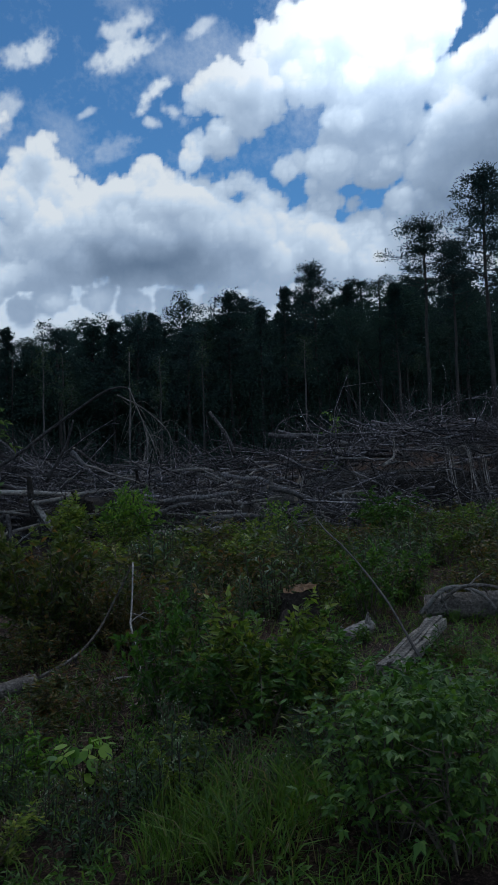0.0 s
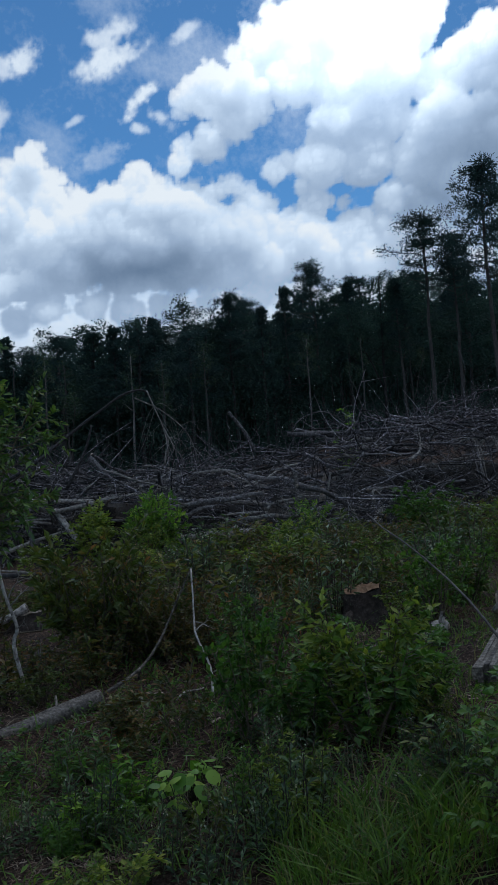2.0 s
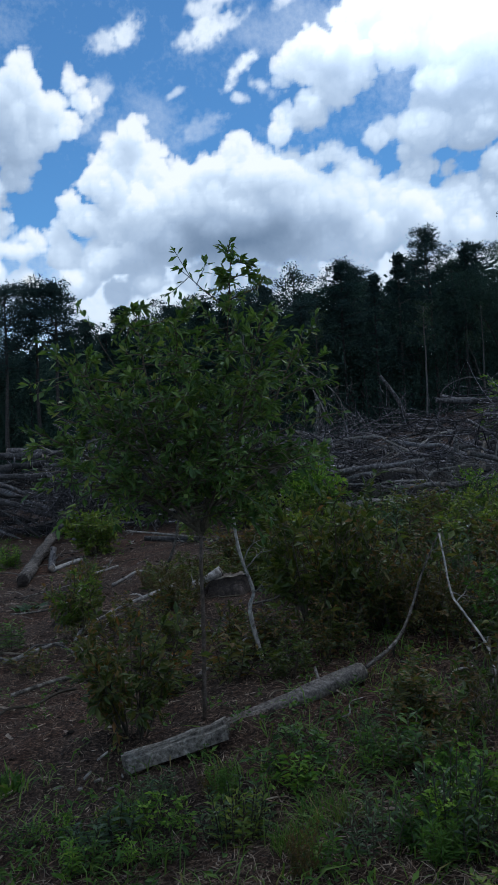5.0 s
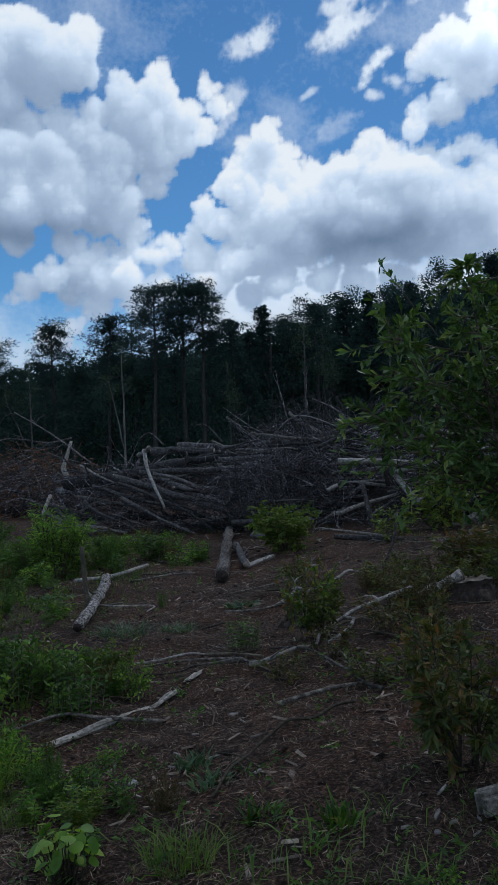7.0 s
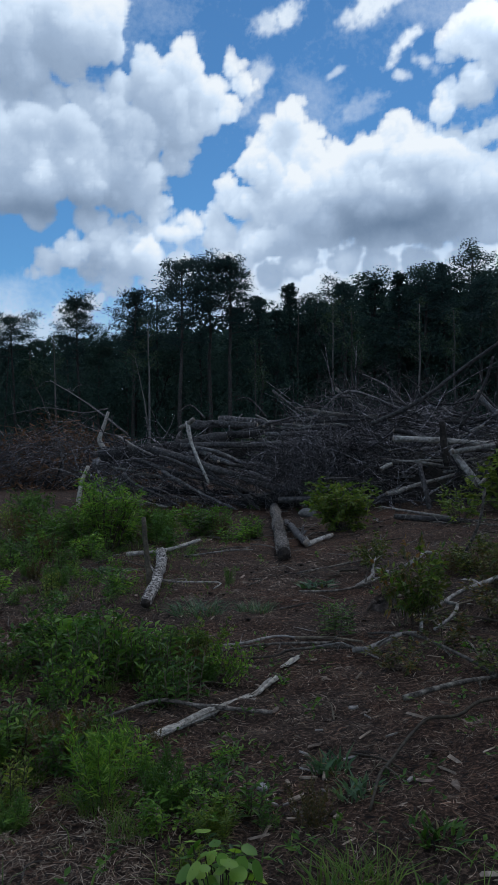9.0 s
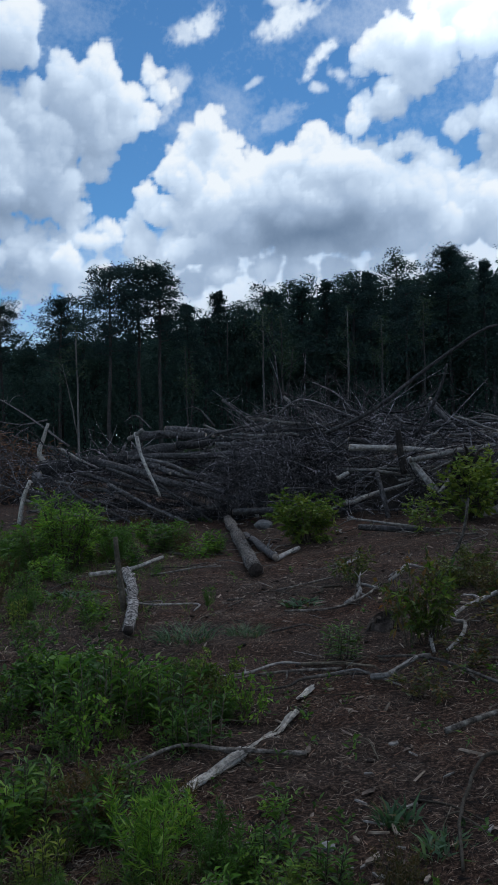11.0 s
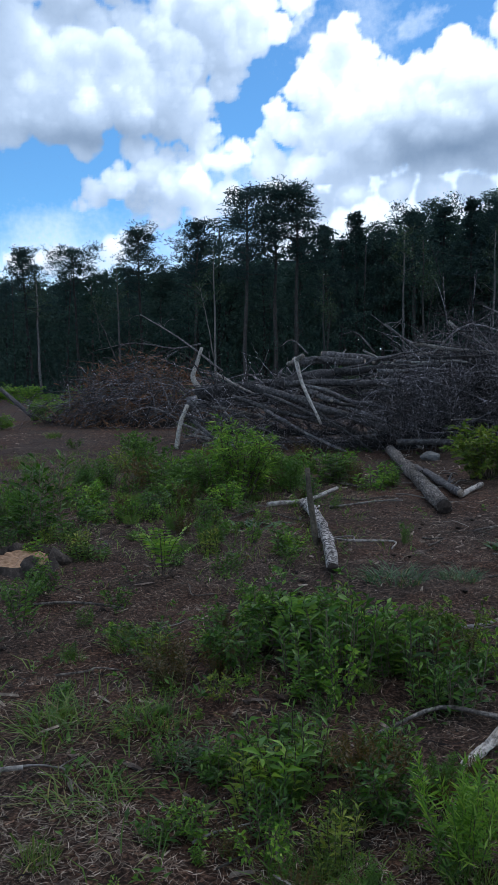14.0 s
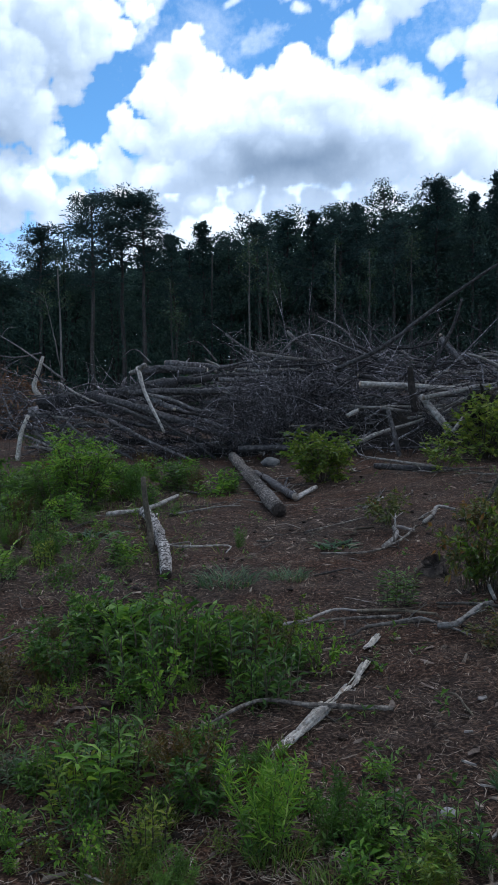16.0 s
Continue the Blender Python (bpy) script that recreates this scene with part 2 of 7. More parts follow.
def cloud_material():
    """Cloud sheet: its cover and brightness come with the mesh, fine ragged detail is added here; blue sky shows through the gaps."""
    m, nt, nd, lk, bs = nodes_of("cloud")
    nd.remove(bs)
    cover = nd.new("ShaderNodeAttribute")
    cover.attribute_name = "cover"
    lit = nd.new("ShaderNodeAttribute")
    lit.attribute_name = "lit"
    fine = noise_node(nt, 0.05, 5, 0.6)
    ragged = nd.new("ShaderNodeMath")
    ragged.operation = "MULTIPLY_ADD"
    lk.new(fine, ragged.inputs[0])
    ragged.inputs[1].default_value = 0.3
    lk.new(cover.outputs["Fac"], ragged.inputs[2])
    edge = nd.new("ShaderNodeMapRange")
    edge.inputs["From Min"].default_value = 0.17
    edge.inputs["From Max"].default_value = 1.12
    lk.new(ragged.outputs[0], edge.inputs["Value"])
    tone = nd.new("ShaderNodeMath")
    tone.operation = "MULTIPLY_ADD"
    lk.new(fine, tone.inputs[0])
    tone.inputs[1].default_value = 0.06
    lk.new(lit.outputs["Fac"], tone.inputs[2])
    col = ramp(nt, tone.outputs[0], [(0.1, (0.17, 0.235, 0.34)), (0.45, (0.42, 0.51, 0.65)), (0.8, (0.76, 0.85, 0.97)), (1.0, (1.0, 1.0, 1.0))])
    em = nd.new("ShaderNodeEmission")
    gl = nd.new("ShaderNodeAttribute")
    gl.attribute_name = "glare"
    power = nd.new("ShaderNodeMath")
    power.operation = "MULTIPLY_ADD"
    lk.new(gl.outputs["Fac"], power.inputs[0])
    power.inputs[1].default_value = 0.8 * CLOUD_GLOW
    power.inputs[2].default_value = CLOUD_GLOW
    lk.new(power.outputs[0], em.inputs[1])
    lk.new(col, em.inputs[0])
    tr = nd.new("ShaderNodeBsdfTransparent")
    mx = nd.new("ShaderNodeMixShader")
    lk.new(edge.outputs[0], mx.inputs[0])
    lk.new(tr.outputs[0], mx.inputs[1])
    lk.new(em.outputs[0], mx.inputs[2])
    lk.new(mx.outputs[0], nd["Material Output"].inputs[0])
    m.cycles.emission_sampling = "NONE"
    return m


CLOUD_GLOW = 2.0


# ---- number noise ----
def lattice(ix, iy, seed):
    h = np.sin(ix * 127.1 + iy * 311.7 + seed * 74.7) * 43758.5453
    return h - np.floor(h)


def vnoise(x, y, seed=0):
    ix, iy = np.floor(x), np.floor(y)
    fx, fy = x - ix, y - iy
    fx, fy = fx * fx * fx * (fx * (fx * 6 - 15) + 10), fy * fy * fy * (fy * (fy * 6 - 15) + 10)
    a, b = lattice(ix, iy, seed), lattice(ix + 1, iy, seed)
    c, d = lattice(ix, iy + 1, seed), lattice(ix + 1, iy + 1, seed)
    return (a * (1 - fx) + b * fx) * (1 - fy) + (c * (1 - fx) + d * fx) * fy


def fbm(x, y, octaves=5, seed=0, gain=0.5):
    out, amp, tot = 0, 1.0, 0.0
    for o in range(octaves):
        out = out + amp * vnoise(x * 2**o + 17.3 * o, y * 2**o - 9.1 * o, seed + o)
        tot += amp
        amp *= gain
    return out / tot


def smooth(a, b, v):
    t = np.clip((v - a) / (b - a), 0, 1)
    return t * t * (3 - 2 * t)


# ---- ground shape ----
def gz(x, y):
    """Height of the clearing: nearly flat, rising to one side and up a low hill under the woods."""
    x, y = np.asarray(x, float), np.asarray(y, float)
    s = np.maximum(0, x + 0.8)
    n = 0.7 * (1 - np.exp(-s * 0.19)) + 0.012 * np.clip(y - 4, 0, 20)
    return n + 4.0 * smooth(8, 32, x) * smooth(20, 45, y)


def rough_z(x, y):
    near = smooth(90, 30, np.hypot(x, y))
    return gz(x, y) + near * (0.10 * (fbm(x * 0.9, y * 0.9, 4, 5) - 0.5) + 0.085 * (fbm(x * 3.6, y * 3.6, 3, 9) - 0.5))


# ---- mesh helpers ----
class Shape:
    """Collects vertices and faces of one mesh."""

    def __init__(self):
        self.v, self.f, self.n = [], [], 0

    def add(self, verts, faces):
        verts = np.asarray(verts, float)
        self.v.append(verts)
        base = self.n
        self.f.extend([tuple(int(i) + base for i in f) for f in faces])
        self.n += len(verts)

    def add_many(self, verts, faces):
        """verts (k, m, 3), faces: index tuples valid for each of the k pieces."""
        k, m = verts.shape[:2]
        self.v.append(verts.reshape(-1, 3))
        offs = self.n + m * np.arange(k)
        for f in faces:
            self.f.extend((offs[:, None] + np.array(f)[None]).tolist())
        self.n += k * m

    def tube(self, pts, radii, sides=6, rng=None, lump=0.0, close=True, groove=None):
        pts = np.asarray(pts, float)
        radii = np.broadcast_to(np.asarray(radii, float), (len(pts),))
        d = np.gradient(pts, axis=0)
        d /= np.linalg.norm(d, axis=1)[:, None] + 1e-9
        ref = np.array([0, 0, 1.0]) if abs(d[:, 2]).mean() < 0.8 else np.array([1.0, 0, 0])
        u = np.cross(d, ref)
        u /= np.linalg.norm(u, axis=1)[:, None] + 1e-9
        w = np.cross(d, u)
        a = np.linspace(0, 2 * math.pi, sides, endpoint=False)
        r = radii[:, None] * np.ones(sides)
        if rng is not None and lump:
            r = r * (1 + lump * rng.normal(size=r.shape))
        if groove is not None:
            r = r * groove
        ring = pts[:, None] + r[..., None] * (np.cos(a)[None, :, None] * u[:, None] + np.sin(a)[None, :, None] * w[:, None])
        n = len(pts)
        faces = [(i * sides + j, i * sides + (j + 1) % sides, (i + 1) * sides + (j + 1) % sides, (i + 1) * sides + j)
                 for i in range(n - 1) for j in range(sides)]
        if close:
            faces += [tuple(range(sides))[::-1], tuple((n - 1) * sides + j for j in range(sides))]
        self.add(ring.reshape(-1, 3), faces)

    def mesh(self, name, flat=False):
        me = bpy.data.meshes.new(name)
        me.from_pydata(np.concatenate(self.v).tolist() if self.v else [], [], self.f)
        if not flat:
            me.polygons.foreach_set("use_smooth", np.ones(len(me.polygons), bool))
        me.update()
        return me


def part(name, shape, material, parent=None, label="", flat=False):
    me = shape.mesh(name, flat) if isinstance(shape, Shape) else shape
    if not me.materials:
        me.materials.append(material)
    ob = new(name, me)
    if parent is not None:
        ob.parent = parent
    if label:
        tagged(ob, label)
    return ob


def thing(name, label, category, m=None, group=""):
    e = new(name)
    e.empty_display_size = 0.1
    if m is not None:
        e.matrix_world = m
    return tagged(e, label, category, group)


def unit(v):
    return v / (np.linalg.norm(v, axis=-1, keepdims=True) + 1e-9)


def leaves(shape, base, aim, length, width, rng, fold=0.25, droop=0.15, wide_at=0.45):
    """Folded pointed leaves: one at each base point along aim."""
    k = len(base)
    aim = unit(aim)
    length, width = np.broadcast_to(length, (k,))[:, None], np.broadcast_to(width, (k,))[:, None]
    side = unit(np.cross(aim, unit(rng.normal(size=(k, 3)) + np.array([0, 0, 1.5]))))
    up = np.cross(side, aim)
    mid = base + aim * length * wide_at - up * width * fold
    tip = base + aim * length - np.array([0, 0, 1.0]) * length * droop
    lft = base + aim * length * wide_at + side * width * 0.5
    rgt = base + aim * length * wide_at - side * width * 0.5
    shape.add_many(np.stack([base, lft, tip, rgt, mid], 1), [(0, 4, 2, 1), (0, 3, 2, 4)])


def flat_leaves(shape, base, aim, length, width, rng):
    """Small far leaves or needle sprays: one diamond each."""
    k = len(base)
    aim = unit(aim)
    length, width = np.broadcast_to(length, (k,))[:, None], np.broadcast_to(width, (k,))[:, None]
    side = unit(np.cross(aim, rng.normal(size=(k, 3))))
    shape.add_many(np.stack([base, base + aim * length * 0.5 + side * width * 0.5, base + aim * length,
                             base + aim * length * 0.5 - side * width * 0.5], 1), [(0, 1, 2, 3)])


def blades(shape, base, aim, length, width, rng, bend=0.5):
    """Grass blades that bow over."""
    k = len(base)
    aim = unit(aim)
    length, width = np.broadcast_to(length, (k,))[:, None], np.broadcast_to(width, (k,))[:, None]
    out = aim * np.array([1, 1, 0])
    side = unit(np.cross(aim, np.array([0, 0, 1.0]) + 0.3 * rng.normal(size=(k, 3)))) * width * 0.5
    m1 = base + aim * length * 0.5
    tip = base + aim * length * 0.95 + unit(out) * length * bend * 0.4 - np.array([0, 0, 1.0]) * length * bend * 0.25
    shape.add_many(np.stack([base - side * 0.7, base + side * 0.7, m1 + side, m1 - side, tip], 1), [(0, 1, 2, 3), (3, 2, 4)])


def bent(p0, p1, n, rng, sway):
    p0, p1 = np.asarray(p0, float), np.asarray(p1, float)
    t = np.linspace(0, 1, n)[:, None]
    length = np.linalg.norm(p1 - p0)
    off = np.cumsum(rng.normal(size=(n, 3)), 0)
    off -= t * off[-1]
    return p0 * (1 - t) + p1 * t + off * sway * length / n


# ---- sky: a far sheet of broken cumulus ----
# rounded heads of each cloud: azimuth, elevation and radius in degrees
CLOUDS = {}
CLOUDS["bank"] = [
        (0.1, 20.7, 1.63), (-1.3, 19.1, 1.87), (1.3, 18.8, 1.75), (3.6, 19.2, 1.32), (5.4, 19.6, 1.24), (7.7, 20.3, 1.71), (6.4, 19.4, 1.56),
        (9.5, 19.6, 1.48), (11.3, 19.3, 1.56), (13.2, 19.8, 1.09), (14, 20, 1.01), (15.6, 19.3, 0.93), (16.3, 18.9, 0.86), (18.1, 17.5, 1.17),
        (20.1, 18.1, 1.24), (21.3, 18.5, 0.86), (19.3, 18, 1.01), (21.9, 18.2, 0.78), (3.7, 17.4, 2.53), (0.6, 16.9, 2.33), (7.6, 17.4, 2.92),
        (11.6, 17.1, 2.92), (15.2, 16.8, 2.72), (19.2, 16, 2.53), (22.8, 15.7, 2.33), (25.6, 15.8, 1.94), (27.9, 15.9, 1.56),
]
CLOUDS["heart"] = [
        (2.8, 15.4, 2.33), (6.3, 15.4, 2.41), (9.9, 15.3, 2.53), (13.5, 15.2, 2.41), (17.1, 15, 2.33), (20.7, 14.7, 2.14), (23.9, 14.4, 1.94),
        (27, 14.5, 1.75), (-0, 15, 1.17), (0.4, 12.5, 1.48), (-1.2, 13.9, 1.56), (3.8, 12.4, 1.24), (6.1, 12, 1.24), (8.9, 12.1, 1.24),
        (12.1, 12.6, 1.17), (15.7, 12.6, 1.17),
]
CLOUDS["upper"] = [
        (11.3, 25.1, 1.01), (12.6, 25.6, 1.48), (11.5, 22.5, 1.17), (10.7, 21.5, 1.01), (12.8, 22.8, 1.56), (13.6, 26.4, 1.4), (15.4, 27.6, 1.17),
        (15.8, 25.5, 2.14), (14.7, 24.2, 1.87), (17.2, 28, 1.94), (18.9, 28.9, 2.14), (19.1, 26.6, 2.33), (22.6, 28.9, 2.72), (22.3, 26, 2.41),
        (22.1, 23.3, 1.94), (25.6, 26.6, 2.92), (25.3, 23.6, 2.33), (19.1, 21.1, 1.17), (17.5, 20.5, 1.01), (21.1, 20.9, 1.75), (24, 21, 2.33),
        (20.9, 22.5, 1.4), (26.6, 28.7, 3.11), (19.4, 19.6, 0.97),
]
CLOUDS["right"] = [
        (28.6, 24.9, 1.75), (29.2, 22.5, 2.33), (27.5, 20.3, 2.14), (25.7, 18, 1.75), (31, 25.5, 1.94), (32.9, 26.5, 1.94), (33.5, 24.1, 2.14),
        (32.2, 21.4, 2.72), (30.4, 18.8, 2.53), (34.2, 18.3, 2.72), (35.1, 21.5, 2.72), (33.2, 15.6, 2.33), (28, 17.3, 1.94), (34.8, 26.8, 1.94),
        (37.5, 23.7, 3.5), (37.1, 18.5, 3.5), (40.7, 20.5, 4.28), (29.4, 14.6, 1.75), (32.3, 13.1, 1.94),
]
CLOUDS["tower"] = [
        (0.2, 21.9, 1.4), (-1.2, 21.2, 1.09), (1.2, 20.6, 1.17), (-2.1, 20.2, 1.01), (-0.6, 20.2, 1.4), (-3.1, 18.6, 1.17), (-1.3, 18.2, 1.75),
        (1.1, 18.5, 1.56), (-4.3, 17.6, 0.86), (-3.7, 16.4, 1.48), (-5.3, 15.5, 1.17), (-1.3, 16, 1.75), (-6.9, 14.8, 1.17), (-4.9, 14, 1.48),
        (-8.1, 14.4, 1.17), (-2.5, 13.8, 1.75), (0.3, 15.8, 1.17), (-0.1, 14.1, 1.48), (-9.7, 14.4, 1.01), (-11.1, 15.1, 0.86), (-11.9, 14.7, 0.93),
        (1, 12.4, 1.36), (-3.8, 12.3, 1.36), (-1.4, 11.5, 1.36),
]
CLOUDS["left"] = [
        (-7.3, 25.5, 1.09), (-8.4, 24.7, 1.24), (-9.8, 24.5, 1.4), (-6.8, 24.5, 1.09), (-11.6, 23.3, 1.32), (-9.2, 22.8, 2.14), (-6.8, 22.8, 1.75),
        (-5.2, 23.4, 1.32), (-4, 24.9, 1.09), (-3, 25.2, 0.62), (-3.2, 23.8, 1.09), (-4.2, 22.5, 1.17), (-2.4, 23.5, 0.62), (-5.8, 21.7, 1.09),
        (-7.6, 20.8, 1.75), (-8.1, 19, 1.32), (-10.8, 20.7, 2.33), (-10.5, 17.9, 2.14), (-12, 19.1, 2.33), (-9.7, 16.1, 1.56),
]
CLOUDS["far_left"] = [
        (-19.5, 26.6, 2.72), (-16.5, 26.7, 2.72), (-13.8, 26.6, 2.14), (-12.5, 27.6, 1.48), (-12.1, 25.7, 1.01), (-18.5, 24.3, 1.94),
        (-15.4, 24.9, 1.75), (-19.2, 22, 1.63), (-16.6, 22.3, 1.63), (-14.3, 22.6, 1.48), (-13.5, 22, 1.32), (-18.5, 20, 2.53), (-15.1, 19.9, 2.53),
        (-20.4, 18.5, 2.33), (-17.1, 17.6, 2.14), (-14, 17.4, 1.94), (-12, 16.8, 1.56), (-19.7, 16.8, 1.94), (-22.8, 25.8, 3.5), (-22.9, 21.3, 3.11),
        (-22.6, 17.6, 2.72), (-26, 23.5, 4.28), (-26.1, 18.6, 3.5), (-17.5, 15.7, 1.4), (-14, 15.1, 1.4),
]
CLOUDS["low"] = [
        (-15.2, 13, 1.48), (-13.3, 13.4, 1.56), (-16.8, 12.2, 1.17), (-11.7, 12.7, 1.63), (-17.9, 11.6, 0.78), (-14.1, 11.7, 1.09),
        (-10.1, 12.7, 1.56), (-9.4, 11.2, 1.4), (-12.1, 11, 1.17), (-7.8, 12, 1.48), (-15.9, 8.6, 0.97), (-14.7, 9, 0.86), (-19.3, 8.2, 0.78),
        (-18.1, 8.4, 0.62), (-20.2, 7.8, 0.7), (-13.7, 9.6, 0.7), (-22, 7.5, 1.01),
]
# torn shreds in the blue: azimuth, elevation, half width, half height, slant, strength
WISPS = ((-1.4, 27.3, 1.3, 0.7, 0.3, 0.75), (-0.1, 27.8, 1.4, 0.8, 0.35, 0.9), (4.4, 27.4, 1.1, 0.6, 0.3, 0.7), (5.7, 27.8, 1.7, 0.9, 0.25, 0.95), (7.3, 28.4, 1.5, 0.7, 0.3, 0.8), (6.3, 29.4, 1.6, 0.9, 0.2, 0.8),
         (8.4, 25.9, 0.85, 0.55, 0.5, 1.0), (7.5, 25.2, 0.6, 0.6, 0.8, 0.95), (7.1, 24.7, 0.5, 0.5, 0.6, 0.9), (7.9, 23.9, 0.7, 0.35, -0.2, 0.75), (9.5, 24.5, 0.75, 0.6, -0.5, 0.7), (3.4, 24.4, 0.65, 0.3, 0.5, 0.6),
         (5.2, 22.3, 2.2, 0.8, 0.3, 0.3), (-2.1, 24.3, 0.9, 0.9, 0.6, 0.6), (-2.6, 22.9, 0.8, 0.7, 0.8, 0.55), (11.6, 29.4, 0.9, 0.5, 0.4, 0.6))


def vnoise3(x, y, z, seed):
    """Value noise on the grid that the three axes span."""
    def split(c):
        i = np.floor(c)
        f = c - i
        return i, (f * f * f * (f * (f * 6 - 15) + 10)).astype(np.float32)

    (ix, fx), (iy, fy), (iz, fz) = split(x), split(y), split(z)
    X, Y, Z = (np.arange(i.min(), i.max() + 2) for i in (ix, iy, iz))
    h = np.sin(X[None, None, :] * 127.1 + Y[None, :, None] * 311.7 + Z[:, None, None] * 191.3 + seed * 74.7) * 43758.5453
    F = (h - np.floor(h)).astype(np.float32)
    k = (ix - X[0]).astype(int)
    F = F[:, :, k] * (1 - fx) + F[:, :, k + 1] * fx
    k = (iy - Y[0]).astype(int)
    F = F[:, k] * (1 - fy)[None, :, None] + F[:, k + 1] * fy[None, :, None]
    k = (iz - Z[0]).astype(int)
    return F[k] * (1 - fz)[:, None, None] + F[k + 1] * fz[:, None, None]


def cloud_bodies(u, v, w, step):
    """Density of the heaped clouds in depth, how much of the sky they cover and how much daylight each part scatters."""
    S = np.full((len(w), len(v), len(u)), -1.0, np.float32)
    rng = np.random.default_rng(4)
    heads = []
    for group, rows in CLOUDS.items():
        for a, e, r in rows:
            a *= CLOUD_U
            z = rng.uniform(-0.5, 0.5) * min(r, 1.2)
            heads.append((a, e, z, r))
            for _ in range(5):
                d = unit(rng.normal(size=3))
                q = r * rng.uniform(0.3, 0.58)
                heads.append((a + d[0] * r * 0.8, e + (abs(d[1]) * 0.9 + 0.05) * r * 0.76, z - abs(d[2]) * r * 0.8, q))
    for a, e, z, r in heads:
        m = r * 1.3 + 0.3
        (i0, i1), (j0, j1), (k0, k1) = (np.searchsorted(ax, [c - m, c + m]) for ax, c in ((v, e), (u, a), (w, z)))
        if i0 == i1 or j0 == j1:
            continue
        d = np.sqrt(((u[j0:j1] - a) ** 2)[None, None, :] + ((v[i0:i1] - e) ** 2)[None, :, None] + ((w[k0:k1] - z) ** 2)[:, None, None])
        box = S[k0:k1, i0:i1, j0:j1]
        np.maximum(box, r - d, out=box)
    for i, (size, amp) in enumerate(((0.42, 0.6), (0.95, 0.4), (2.1, 0.26), (4.6, 0.14))):
        S += amp * (np.abs(2 * vnoise3(u * size + 3.7 * i, v * size + 1.3 * i, w * size, 20 + i) - 1) - 0.42)
    dens = np.clip(S / 0.3, 0, 1)
    dens = dens * dens * (3 - 2 * dens)
    # daylight falls from above and a little from the right
    tau = np.zeros_like(dens)
    acc = np.zeros((len(w), len(u)), np.float32)
    for i in range(len(v) - 1, -1, -1):
        tau[:, i] = acc
        acc = acc * 0.978 + dens[:, i] * step
        acc = acc * 0.7 + np.roll(acc, -1, 1) * 0.3
        acc = np.r_[acc[:1], acc[1:] * 0.92 + acc[:-1] * 0.08]
        acc = 0.9 * acc + 0.05 * (np.roll(acc, 1, 1) + np.roll(acc, -1, 1))
    clear = np.ones(dens.shape[1:], np.float32)
    glow = np.zeros_like(clear)
    for k in range(len(w)):
        a = 1 - np.exp(-2.4 * dens[k] * (w[1] - w[0]))
        glow += clear * a * (0.42 * np.exp(-1.1 * tau[k]) + 0.58 * np.exp(-0.2 * tau[k]))
        clear = clear * (1 - a)
    cover = 1 - clear
    return cover, glow / np.maximum(cover, 1e-3)


CLOUD_U = 0.945
LIT_FROM, LIT_TO = (0.1, 0.25, 0.42, 0.65, 0.92), (0.10, 0.33, 0.52, 0.74, 1.08)


